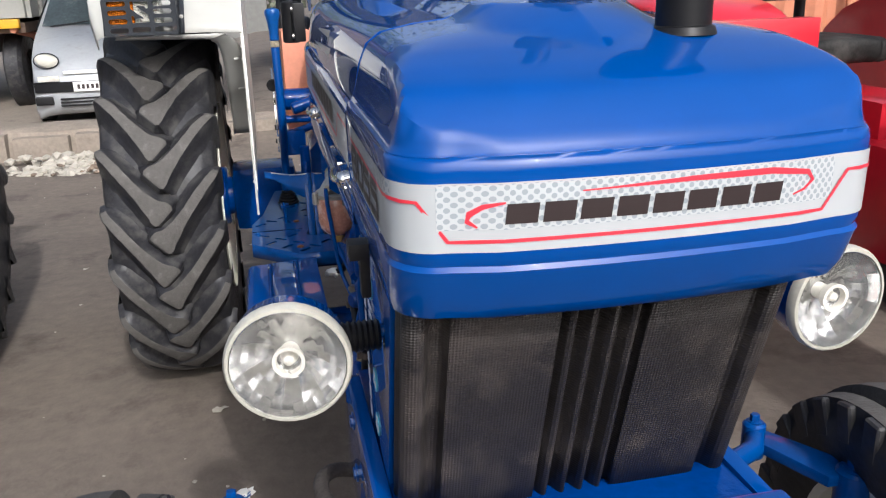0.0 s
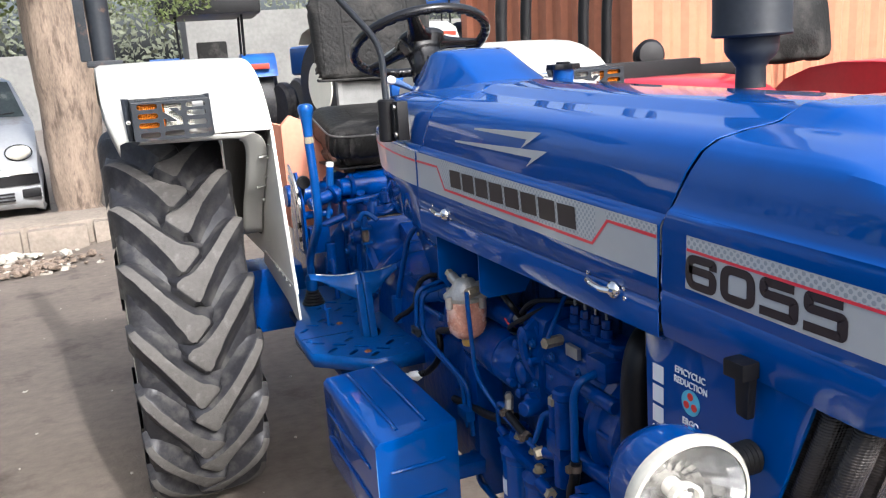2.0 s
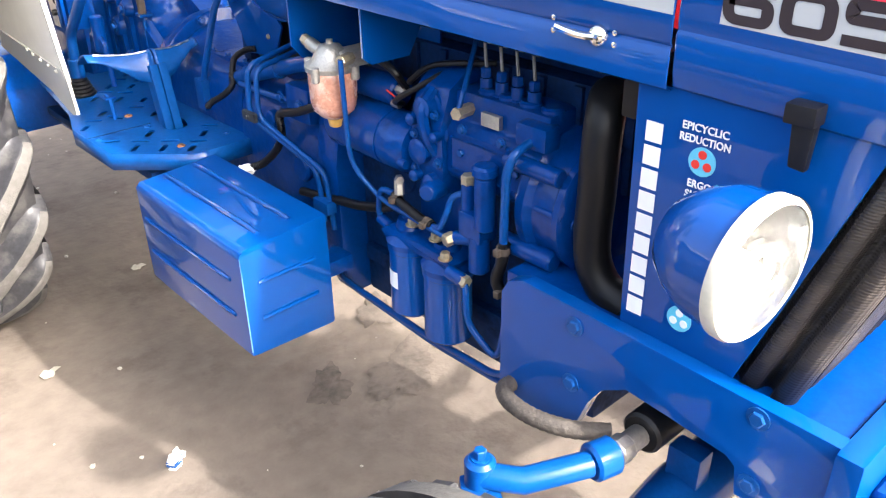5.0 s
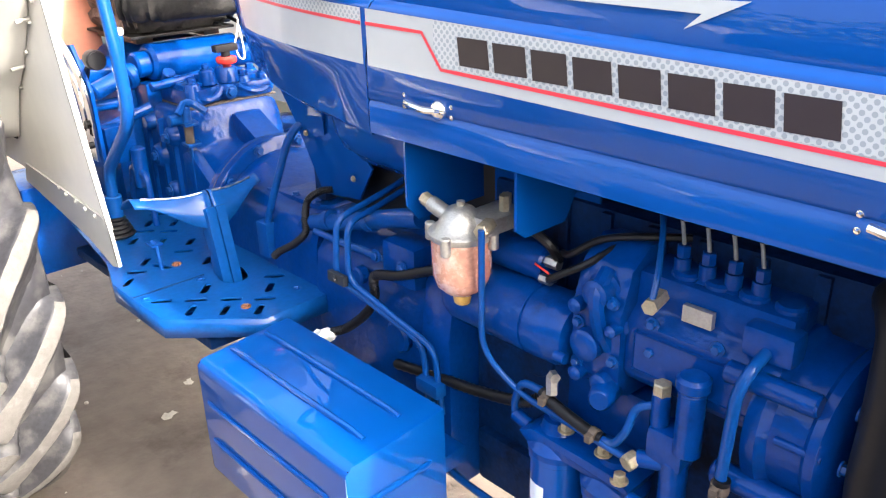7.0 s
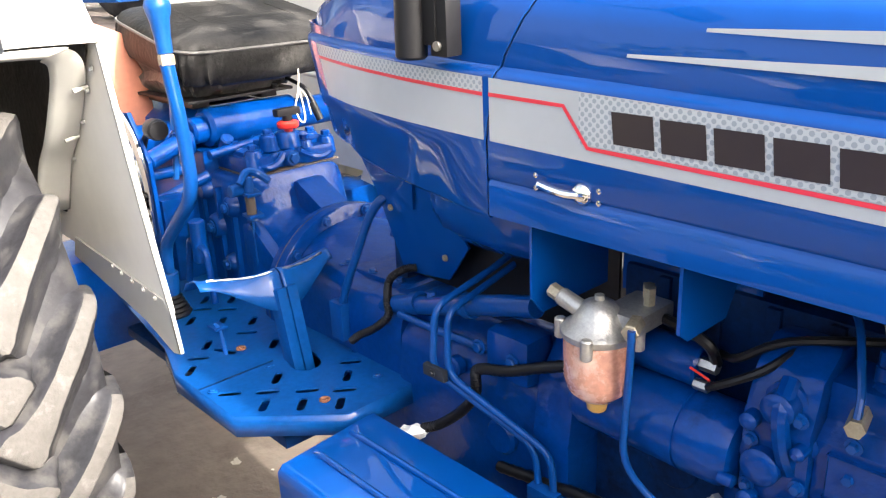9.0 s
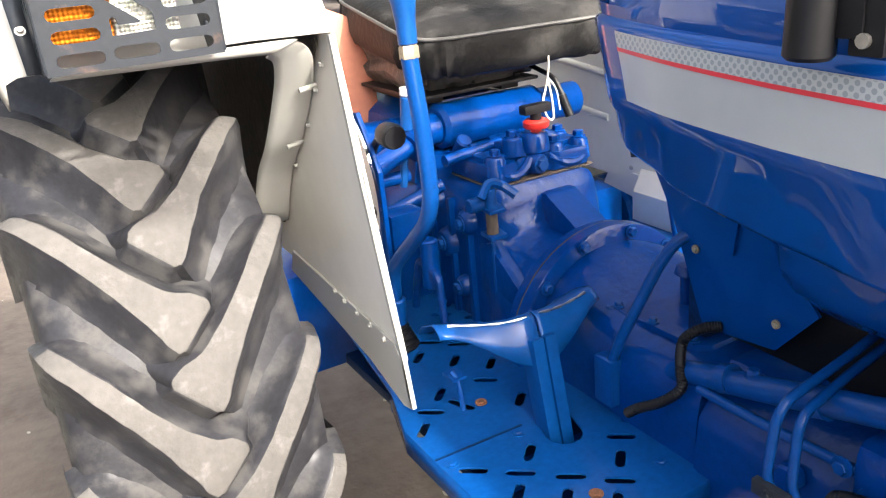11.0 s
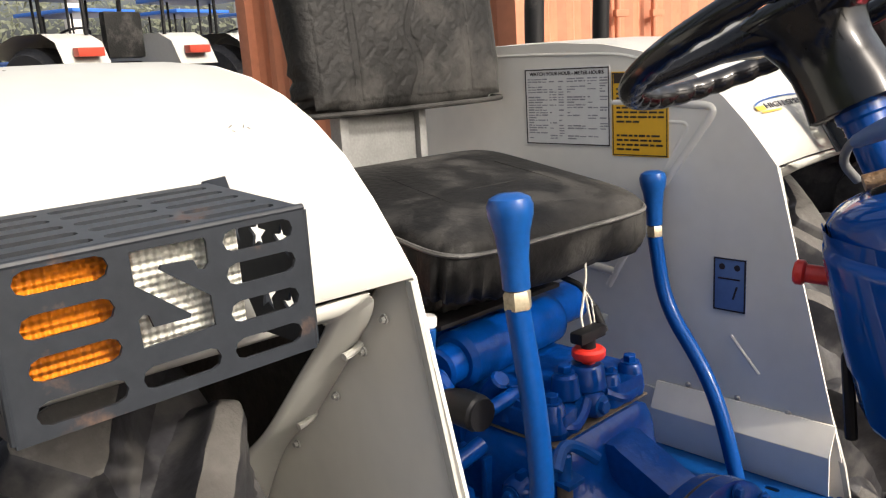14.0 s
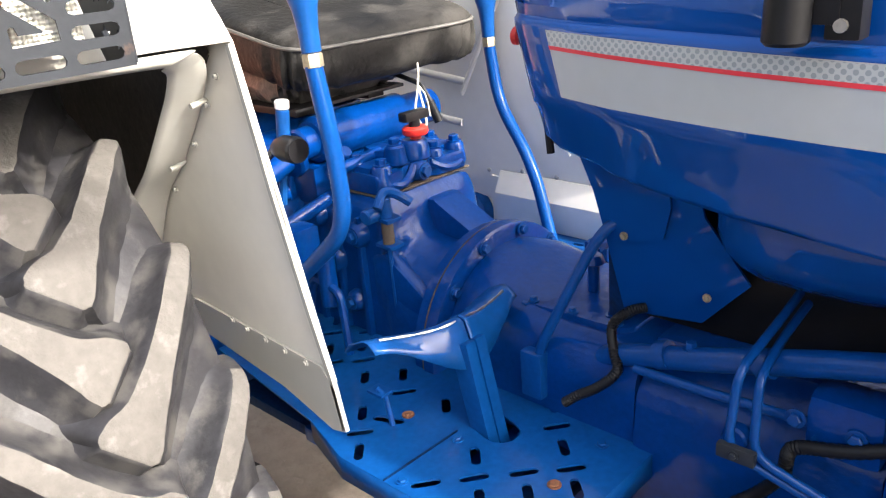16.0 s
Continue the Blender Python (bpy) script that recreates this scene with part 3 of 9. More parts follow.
# rear cowl round the tank and dash, with its raised back
REAR = [(1.417, 0.288, 1.622, 1.262), (1.50, 0.286, 1.624, 1.266), (1.60, 0.280, 1.625, 1.272), (1.70, 0.268, 1.624, 1.281), (1.80, 0.252, 1.620, 1.292), (1.87, 0.239, 1.604, 1.299), (1.92, 0.227, 1.588, 1.303), (1.965, 0.213, 1.573, 1.308), (1.997, 0.193, 1.562, 1.314), (2.016, 0.165, 1.553, 1.322), (2.026, 0.13, 1.546, 1.33)]


def lean(y, z):
    return y - smooth((y - 1.76) / 0.16) * max(0, 1.52 - z) * 0.26


def rear_half(y, w, top, lo):
    s0, s1 = strip_lo(y), strip_hi(y)
    sh = top - 0.030
    k = min(1, w / 0.30)
    g = 0.15 + 0.85 * smooth((y - 1.417) / 0.16)
    up = 1 - smooth((y - 1.70) / 0.10)
    return [(-w + 0.012 + 0.033 * g, lo - 0.004 * g), (-w + 0.004 + 0.012 * g, lo), (-w + 0.010 * g, lo + 0.008), (-w + 0.007 * g, s0 - 0.028), (-w + 0.001, s0 - 0.020), (-w, s0), (-w, s1), (-w + 0.003, s1 + 0.008), (-w + 0.012, s1 + 0.014),
            (-w + 0.012, s1 + 0.03), (-w + 0.020, sh - 0.045), (-w + 0.030, sh - 0.016), (-w + 0.052 * k, sh), (-w + 0.10 * k, sh + 0.010), (-w + 0.148 * k, sh + 0.015), (-w + 0.160 * k, sh + 0.016 + 0.002 * up), (-w + 0.188 * k, sh + 0.017 + 0.014 * up), (-w + 0.202 * k, sh + 0.0175 + 0.0165 * up), (0, sh + 0.019 + 0.018 * up)]


bm = B()
steps = [1.417, 1.419, 1.4215] + [1.435 + 0.018 * k for k in range(26)] + [1.905, 1.92, 1.945, 1.965, 1.98, 1.997, 2.007, 2.016, 2.026]
dense = [(y,) + tuple(float(np.interp(y, [r[0] for r in REAR], [r[i] for r in REAR])) for i in (1, 2, 3)) for y in steps]
rows = [[Vector((p.x, lean(p.y, p.z) - seam_in(p.z) * max(0, 1.70 - p.y) / 0.283, p.z)) for p in section(y, rear_half(y, w, t, lo))] for y, w, t, lo in dense]
grid(bm, rows)
end = [bm.verts.new(p + Vector((0, 0.004, 0))) for p in rows[-1]]
bm.verts.ensure_lookup_table()
bm.faces.new(end)
rear_cowl = part("rear_cowl", bm, BLUE, tractor, sharp=50)
sheet_of(rear_cowl, 0.004)
bm = B()
# raised dash: a wedge with a flat crown, flat side facets and an upright back that carries the instruments
HUMP = [(1.390, 0.105, 0.118, 1.600, 1.616), (1.44, 0.098, 0.124, 1.600, 1.637), (1.50, 0.092, 0.132, 1.600, 1.664), (1.56, 0.088, 0.138, 1.600, 1.692), (1.605, 0.090, 0.142, 1.600, 1.709), (1.64, 0.096, 0.144, 1.600, 1.716),
        (1.69, 0.104, 0.146, 1.598, 1.717), (1.72, 0.104, 0.148, 1.596, 1.712), (1.735, 0.106, 0.148, 1.595, 1.704), (1.79, 0.126, 0.147, 1.590, 1.640), (1.825, 0.136, 0.146, 1.585, 1.603)]
hrows = []
for y, w, foot, lo, t in HUMP:
    half = [(-foot, lo), (-foot + (foot - w) * 0.12, lo + (t - lo) * 0.12), (-w - 0.006, t - 0.010), (-w, t - 0.004), (-w + 0.008, t - 0.001), (-w + 0.03, t), (0, t + 0.002)]
    hrows.append([Vector((x, y, z)) for x, z in half] + [Vector((-x, y, z)) for x, z in half[-2::-1]])
grid(bm, hrows)
dash = part("dash_cowl", bm, BLUE, tractor, sharp=40)
bm = B()
prism(bm, [(1.738, 1.7045), (1.745, 1.7055), (1.832, 1.6165), (1.905, 1.589), (1.957, 1.5705), (1.985, 1.559), (1.983, 1.545), (1.826, 1.585)], "x", -0.108, 0.108, 0.003)
panel = part("instrument_panel", bm, GLOSSB, dash, "dark instrument panel facing the seat")
for x in (-0.055, 0.045):
    bm = B()
    lathe(bm, [(0, 0.034), (0.006, 0.034), (0.009, 0.030), (0.0092, 0.026), (0.005, 0.024), (0.005, 0.0)], (x, 1.788, 1.6555), (0, 0.751, 0.660), 28)
    part("gauge", bm, CHROME, panel, "round gauge with a bright rim")

# printed strip, red line, arrows and marks on both sides of the hood
for side in (-1, 1):
    def at(y, z, off=0.002):
        w = lerp([(b[0], b[1]) for b in BON] + [(r[0], r[1]) for r in REAR], y)
        return Vector((-w - off if side < 0 else far_side(w + off), lean(y, z), z))

    def strip(name, y0, y1, lo, hi, mat, off, parent, label=""):
        bm = B()
        uvl = bm.loops.layers.uv.new("UVMap")
        k = max(2, int((y1 - y0) / 0.018))
        yy = [y0 + (y1 - y0) * i / k for i in range(k + 1)]
        grid(bm, [[at(y, lo(y), off) for y in yy], [at(y, hi(y), off) for y in yy]])
        for f in bm.faces:
            for lp in f.loops:
                lp[uvl].uv = (lp.vert.co.y, lp.vert.co.z)
        return part(name, bm, mat, parent, label)
    strip("silver_strip", 0.438, 1.408, strip_lo, strip_hi, SILVER, 0.0015, bonnet, "silver printed strip")
    strip("silver_strip", 1.42, 1.915, strip_lo, strip_hi, SILVER, 0.0015, rear_cowl, "silver printed strip")
    strip("dotted_strip", 0.438, 0.57, lambda y: strip_hi(y) - 0.016, lambda y: strip_hi(y) - 0.001, DOTS, 0.002, bonnet, "silver film with grey dots")
    strip("dotted_strip", 0.60, 1.25, lambda y: strip_lo(y) + 0.022, lambda y: strip_hi(y) - 0.001, DOTS, 0.002, bonnet, "silver film with grey dots")
    strip("dotted_strip", 1.42, 1.915, lambda y: strip_hi(y) - 0.022, lambda y: strip_hi(y) - 0.001, DOTS, 0.002, rear_cowl, "silver film with grey dots")

    def line(name, pts, w, mat, parent, label="", off=0.0026):
        bm = B()
        lo, hi = [], []
        fine = []
        for a, b in zip(pts, pts[1:]):
            k = max(1, int(abs(b[0] - a[0]) / 0.03))
            fine += [(a[0] + (b[0] - a[0]) * i / k, a[1] + (b[1] - a[1]) * i / k) for i in range(k)]
        fine.append(pts[-1])
        for i, (y, z) in enumerate(fine):
            a, b = fine[max(0, i - 1)], fine[min(len(fine) - 1, i + 1)]
            d = Vector((b[0] - a[0], b[1] - a[1])).normalized()
            lo.append(at(y - d.y * w / 2, z + d.x * w / 2, off))
            hi.append(at(y + d.y * w / 2, z - d.x * w / 2, off))
        grid(bm, [lo, hi])
        return part(name, bm, mat, parent, label)
    line("red_line", [(0.438, strip_hi(0.44) - 0.018), (0.565, strip_hi(0.57) - 0.018), (0.61, strip_lo(0.61) + 0.018), (1.235, strip_lo(1.235) + 0.018), (1.275, strip_hi(1.275) - 0.021), (1.408, strip_hi(1.41) - 0.023)], 0.0055, RED, bonnet, "red printed line")
    line("red_line", [(1.42, strip_hi(1.42) - 0.024), (1.915, strip_hi(1.915) - 0.024)], 0.0055, RED, rear_cowl, "red printed line")
    for tip, tail, z in ((0.80, 1.09, 1.545), (0.775, 1.19, 1.512)):
        bm = B()
        q = [(tail, z), (tip, z + 0.018 - 0.012), (tip + 0.075, z - 0.028), (tip + 0.055, z - 0.010), (tail, z - 0.004)]
        bm.faces.new([bm.verts.new((side * (0.2775 - (zz - 1.5) * 0.12), y, zz)) for y, zz in q])
        part("printed_arrow", bm, SILVER, bonnet, "silver printed arrow flash")
    L = (1.195 - 0.648) / 8
    for i in range(8):
        y0 = 1.195 - L * i if side < 0 else 0.648 + L * i

        def place(u, z):
            return at(u, z, 0.0032)
        base = strip_lo(y0) + 0.030
        glyph("mark_block", place, y0, y0 - L * 0.86 * (1 if side < 0 else -1), base, base + 0.040, bonnet, label="dark printed block")
    m = plane_of((-0.2885 if side < 0 else 0.3185, 0.372 if side < 0 else 0.10, 1.358), (0, -1 if side < 0 else 1, -0.012 if side < 0 else 0.012), (0, 0, 1))
    for i, digit in enumerate("6055"):
        part("digit", wide_digit(digit, 0.0625, 0.052, m @ Matrix.Translation((0.0708 * i, 0, 0))), DARKINK, hood_nose, "dark printed digit of the number 6055")
    # spring latches
    for y, z in ((1.243, 1.332), (0.548, 1.312)):
        if side > 0:
            continue
        bm = B()
        lathe(bm, [(0, 0.0155), (0.005, 0.0155), (0.010, 0.012), (0.014, 0.005)], (side * 0.287, y, z), (side, 0, 0), 18)
        tube(bm, spline([(side * 0.297, y, z), (side * 0.303, y + 0.018, z), (side * 0.302, y + 0.044, z + 0.002), (side * 0.298, y + 0.066, z + 0.004)]), 0.0055, 8)
        for dy, dz in ((0.080, 0.012), (0.080, -0.006), (-0.026, 0.008), (-0.026, -0.008)):
            lathe(bm, [(0, 0.0042), (0.002, 0.004), (0.003, 0.001)], (side * 0.287, y + dy, z + dz), (side, 0, 0), 8)
        part("hood_latch", bm, CHROME, bonnet, "chrome spring latch")
    # rubber hold-down near the nose
    bm = B()
    prism(bm, [(0.231, 1.285), (0.262, 1.287), (0.256, 1.212), (0.235, 1.210)], "x", side * 0.300, side * 0.286, 0.004)
    box(bm, (min(side * 0.315, side * 0.286), 0.228, 1.268), (max(side * 0.315, side * 0.286), 0.265, 1.292), 0.004)
    part("rubber_catch", bm, BLACKP, hood_nose, "black rubber hood catch")

# ---- radiator grille, side sheets and front frame ----
bm = B()
# plan of the bent mesh: (x, depth behind the front), round flutes at the corners and five in the middle
half = [(-0.262, 0.104), (-0.252, 0.098), (-0.247, 0.088), (-0.252, 0.079), (-0.263, 0.073), (-0.2655, 0.062), (-0.260, 0.052), (-0.246, 0.047), (-0.242, 0.039), (-0.248, 0.031),
        (-0.263, 0.027), (-0.267, 0.014), (-0.260, 0.003), (-0.249, -0.001), (-0.240, 0.004), (-0.233, 0.020), (-0.222, 0.027), (-0.212, 0.022), (-0.205, 0.004), (-0.195, 0.0)]
plan = [Vector((x, d, 0)) for x, d in half] + [Vector((-0.072 + 0.148 * k / 40, 0.0125 * (1 - math.cos(2 * math.pi * 5 * k / 40)), 0)) for k in range(41)] + [Vector((-x, d, 0)) for x, d in reversed(half)]
plan = spline(plan, 3)
rows = []
for z in (1.262, 1.16, 1.06, 0.96, 0.868):
    y = 0.068 + (1.262 - z) * 0.34
    rows.append([Vector((p.x, y + p.y, z)) for p in plan])
grid(bm, rows)
grille = part("grille", bm, GRILLE, tractor, "ribbed black mesh radiator grille", sharp=70)
sheet_of(grille, 0.006)
for side in (-1, 1):
    bm = B()
    prism(bm, [(0.488, 1.262), (0.150, 1.262), (0.285, 0.872), (0.478, 0.872)], "x", side * 0.272, side * 0.264, 0.002)
    sheet = part("side_sheet", bm, BLUE, tractor)
    if side < 0:
        for word, y, z, wide in (("EPICYCLIC", 0.412, 1.2135, 0.067), ("REDUCTION", 0.414, 1.1975, 0.073), ("ERGO", 0.394, 1.1365, 0.035), ("SHIFT", 0.396, 1.1205, 0.038)):
            part("printed_word", lettering(word, 0.0108, wide, plane_of((-0.2745, y, z), (0, -1, 0), (0, 0, 1)), 0.0006, 0.014), WHITEINK, sheet, "white printed words")
        for z, c in ((1.174, REDPL), (1.098, WHITEINK), (1.012, WHITEINK), (0.930, WHITEINK)):
            bm = B()
            lathe(bm, [(0, 0.020), (0.0015, 0.020)], (-0.2722, 0.378, z), (-1, 0, 0), 24)
            disc = part("round_badge", bm, CYAN, sheet, "light blue round printed badge")
            for a in (90, 210, 330):
                bm = B()
                lathe(bm, [(0, 0.0062), (0.0022, 0.0062)], (-0.2722, 0.378 + 0.010 * math.cos(radians(a)), z + 0.010 * math.sin(radians(a))), (-1, 0, 0), 12)
                part("badge_dot", bm, c, disc, "printed dot")
        for i in range(9):
            z0 = 0.905 + 0.0345 * i
            bm = B()
            bm.faces.new([bm.verts.new((-0.2735, y, z)) for y, z in ((0.468, z0), (0.441, z0), (0.441, z0 + 0.029), (0.468, z0 + 0.029))])
            part("printed_block", bm, WHITEINK, sheet, "white printed block")
# front frame: side plates and cross member
for side in (-1, 1):
    bm = B()
    poly = [(0.095, 0.872), (0.655, 0.886), (0.69, 0.872), (0.705, 0.845), (0.705, 0.645), (0.68, 0.643), (0.560, 0.622), (0.545, 0.625), (0.525, 0.66), (0.505, 0.715), (0.48, 0.755), (0.435, 0.782), (0.36, 0.776), (0.26, 0.766), (0.245, 0.755), (0.238, 0.706), (0.11, 0.722), (0.095, 0.735)]
    prism(bm, poly, "x", min(side * 0.300, side * 0.272), max(side * 0.300, side * 0.272), 0.004)
    fp = part("front_frame_plate", bm, BLUE, tractor)
    for y, z in ((0.542, 0.850), (0.542, 0.738), (0.225, 0.855), (0.219, 0.739)):
        bm = B()
        bolt(bm, (side * 0.300, y, z), (side, 0, 0), 0.012, 0.006)
        part("bolt", bm, KNOB, fp, "light blue bolt head")
bm = B()
box(bm, (-0.315, 0.080, 0.725), (0.315, 0.118, 0.874), 0.010)
part("front_cross_member", bm, BLUE, tractor)
bm = B()
box(bm, (-0.270, 0.119, 0.845), (0.270, 0.72, 0.868), 0.004)
part("radiator_support", bm, CAST, tractor)
bm = B()
box(bm, (-0.27, 0.60, 0.66), (0.27, 0.70, 0.843), 0.01)
part("rear_cross_member", bm, CAST, tractor)
for i in range(3):
    bm = B()
    box(bm, (-0.26 + 0.175 * i, -0.02, 0.52), (-0.09 + 0.175 * i, 0.083, 0.80), 0.02, seg=3)
    part("front_weight", bm, CAST, tractor, "blue cast front weight")

# ---- headlamps ----
for side in (-1, 1):
    c, d = Vector((-0.408 if side < 0 else 0.448, 0.229, 1.134)), Vector((side * 0.10, -1, -0.03)).normalized()
    bm = B()
    R = 0.087
    prof = [(-0.112, 0.004), (-0.108, 0.028), (-0.093, 0.052), (-0.066, 0.071), (-0.035, 0.083), (0.0, R - 0.002), (0.006, R)]
    a, b = frame_of(d)
    grid(bm, [[c + d * s + (a * math.cos(2 * math.pi * k / 36) + b * math.sin(2 * math.pi * k / 36)) * r for k in range(36)] for s, r in prof], close_v=True)
    lamp = part("headlamp", bm, BLUE, tractor)
    bm = B()
    ring = [(0.004, R + 0.002), (0.016, R + 0.002), (0.021, R - 0.001), (0.022, R - 0.006), (0.010, R - 0.008)]
    a, b = frame_of(d)
    rows = [[c + d * s + (a * math.cos(2 * math.pi * k / 36) + b * math.sin(2 * math.pi * k / 36)) * r for k in range(36)] for s, r in ring]
    grid(bm, rows, close_v=True, close_u=True)
    part("bezel", bm, MILKY, lamp, "milky plastic bezel")
    bm = B()
    jit = random.Random(5)
    rows = [[c + d * (-0.045 + 0.065 * (r / 0.080) ** 2 + (jit.uniform(-0.0028, 0.0028) if 0.02 < r < 0.079 else 0)) + (a * math.cos(2 * math.pi * k / 28) + b * math.sin(2 * math.pi * k / 28)) * r for k in range(28)] for r in (0.080, 0.072, 0.063, 0.054, 0.045, 0.036, 0.028, 0.020, 0.014)]
    grid(bm, rows, close_v=True)
    bm.faces.new([bm.verts.new(p) for p in rows[-1]])
    part("reflector", bm, REFLECT, lamp, "faceted chrome reflector", sharp=6)
    bm = B()
    lathe(bm, [(-0.045, 0.012), (-0.024, 0.012), (-0.020, 0.008), (-0.004, 0.007), (0.0, 0.003)], c, d, 18)
    bulb = part("bulb", bm, GREYP, lamp, "grey capped bulb")
    bm = B()
    rows = [[c + d * q + (a * math.cos(2 * math.pi * k / 24) + b * math.sin(2 * math.pi * k / 24)) * r for k in range(24)] for q, r in ((-0.012, 0.020), (0.002, 0.022), (0.002, 0.017), (-0.012, 0.016))]
    grid(bm, rows, close_v=True, close_u=True)
    part("bulb_shield", bm, GREYP, bulb, "grey bulb shield")
    bm = B()
    nr = 10
    rows = [[c + d * (0.019 + 0.018 * (1 - (r / 0.081) ** 2) + 0.0014 * math.sin(9 * k + 6 * r * 60)) + (a * math.cos(2 * math.pi * k / 48) + b * math.sin(2 * math.pi * k / 48)) * r for k in range(48)] for r in [0.0800 * (1 - i / nr) + 0.001 for i in range(nr + 1)]]
    grid(bm, rows, close_v=True)
    lens = part("lens", bm, GLASS, lamp, "clear moulded glass lens", sharp=80)
    lens.visible_shadow = False
    bm = B()
    lathe(bm, [(0.004 * j, 0.020 if j % 2 == 0 else 0.0235) for j in range(15)], (side * 0.333, 0.245, 1.150), (-side, 0, 0), 18)
    part("rubber_boot", bm, HOSE, lamp, "ribbed black rubber boot")
    bm = B()
    rod(bm, (side * 0.345, 0.243, 1.149), (side * 0.27, 0.25, 1.152), 0.011)
    part("lamp_arm", bm, PIPE, lamp)

BRAID = material("dusty_braided_hose", (0.06, 0.05, 0.042), 0.7, vary=0.4, scale=14, bump=0.4, bump_scale=90, dirt=(0.05, 0.042, 0.036), dirt_at=0.52, dirt_scale=12)
BLUEL = material("blue_label", (0.09, 0.16, 0.34), 0.4, vary=0.1, scale=9)


# ---- wheels ----
def strap(bm, pts, wide, thick, side_dir):
    """A flat bar swept along points, with its width along side_dir."""
    P = [Vector(p) for p in pts]
    s = Vector(side_dir).normalized()
    rows = []
    for i, p in enumerate(P):
        t = (P[min(i + 1, len(P) - 1)] - P[max(i - 1, 0)]).normalized()
        n = t.cross(s).normalized()
        rows.append([p + s * a * wide / 2 + n * b * thick / 2 for a, b in ((-1, -1), (1, -1), (1, 1), (-1, 1))])
    return grid(bm, rows, close_v=True, caps=True)


SHOULDER = [(0.0, 0.709), (0.09, 0.706), (0.160, 0.698), (0.206, 0.682), (0.220, 0.640), (0.224, 0.580)]


def lug_mesh(R, hand, seed):
    """One tread bar from the shoulder to past the middle: a worn flat top, scooped flanks and a broad inner end."""
    bm = bmesh.new()
    jit = random.Random(seed)
    ctr = [(-0.226, 0.290, -0.112), (-0.220, 0.272, -0.070), (-0.204, 0.242, -0.034), (-0.165, 0.194, -0.014), (-0.12, 0.137, -0.006), (-0.075, 0.082, -0.003), (-0.035, 0.036, -0.001), (-0.008, 0.012, 0.0), (0.010, -0.004, -0.001), (0.018, -0.012, -0.003)]
    wid = [0.008, 0.011, 0.015, 0.018, 0.019, 0.021, 0.031, 0.046, 0.049, 0.040]
    fine = spline([Vector(p) for p in ctr], 3)
    wide = [float(np.interp(i / 3, range(len(wid)), wid)) + jit.uniform(-0.0012, 0.0012) for i in range(len(fine))]
    n = len(fine)

    def at(u, v, r):
        th = v / R
        return Vector((hand * u * 0.94, -r * math.cos(th), r * math.sin(th)))

    def foot(u):
        return lerp(SHOULDER, min(0.229, abs(u))) - 0.006
    rows, dirs = [], []
    for i, (c, w) in enumerate(zip(fine, wide)):
        a, b = fine[max(0, i - 1)], fine[min(n - 1, i + 1)]
        d = Vector((b.x - a.x, b.y - a.y)).normalized()
        nrm = Vector((-d.y, d.x))
        flank = 0.054 * min(1, 0.45 + i / 9) * min(1, 0.55 + (n - 1 - i) / 7)
        top = R + c.z
        row = []
        for side in (-1, 1):
            run = []
            for k, h in ((1.0, 0.0), (0.62, 0.17), (0.33, 0.47), (0.12, 0.86), (0.0, 0.985), (-0.075, 1.0)):
                q = side * (w + flank * k)
                u, v = max(-0.234, c.x + nrm.x * q), c.y + nrm.y * q
                lo = min(foot(u), top)
                run.append(at(u, v, lo + (top - lo) * h))
            row += run if side < 0 else run[::-1]
        rows.append(row)
        dirs.append(d)
    c, w, d = fine[-1], wide[-1], dirs[-1]
    nrm = Vector((-d.y, d.x))
    for step, h, spread in ((0.006, 0.80, 1.0), (0.016, 0.42, 1.06), (0.036, 0.0, 1.15)):
        row = []
        for side in (-1, 1):
            run = []
            for k, g in ((1.0, 0.0), (0.62, 0.17), (0.33, 0.47), (0.12, 0.86), (0.0, 0.985), (-0.075, 1.0)):
                q = side * (w * spread + 0.030 * k)
                u, v = c.x + d.x * step + nrm.x * q, c.y + d.y * step + nrm.y * q
                run.append(at(u, v, foot(u) + (R - foot(u)) * h * g))
            row += run if side < 0 else run[::-1]
        rows.append(row)
    vs = [[bm.verts.new(p) for p in r] for r in rows]
    for i in range(len(rows) - 1):
        for j in range(11):
            f = bm.faces.new((vs[i][j], vs[i][j + 1], vs[i + 1][j + 1], vs[i + 1][j]))
            f.material_index = 1 if 4 <= j <= 6 and 4 <= i <= n - 2 else 0
    bmesh.ops.recalc_face_normals(bm, faces=bm.faces)
    me = bpy.data.meshes.new("lug")
    bm.to_mesh(me)
    bm.free()
    me.materials.append(RUBBER)
    me.materials.append(WORN)
    for p in me.polygons:
        p.use_smooth = True
    me.set_sharp_from_angle(angle=radians(36))
    return me


LUGS = {hand: [lug_mesh(0.762, hand, seed) for seed in (1, 2, 3)] for hand in (1, -1)}


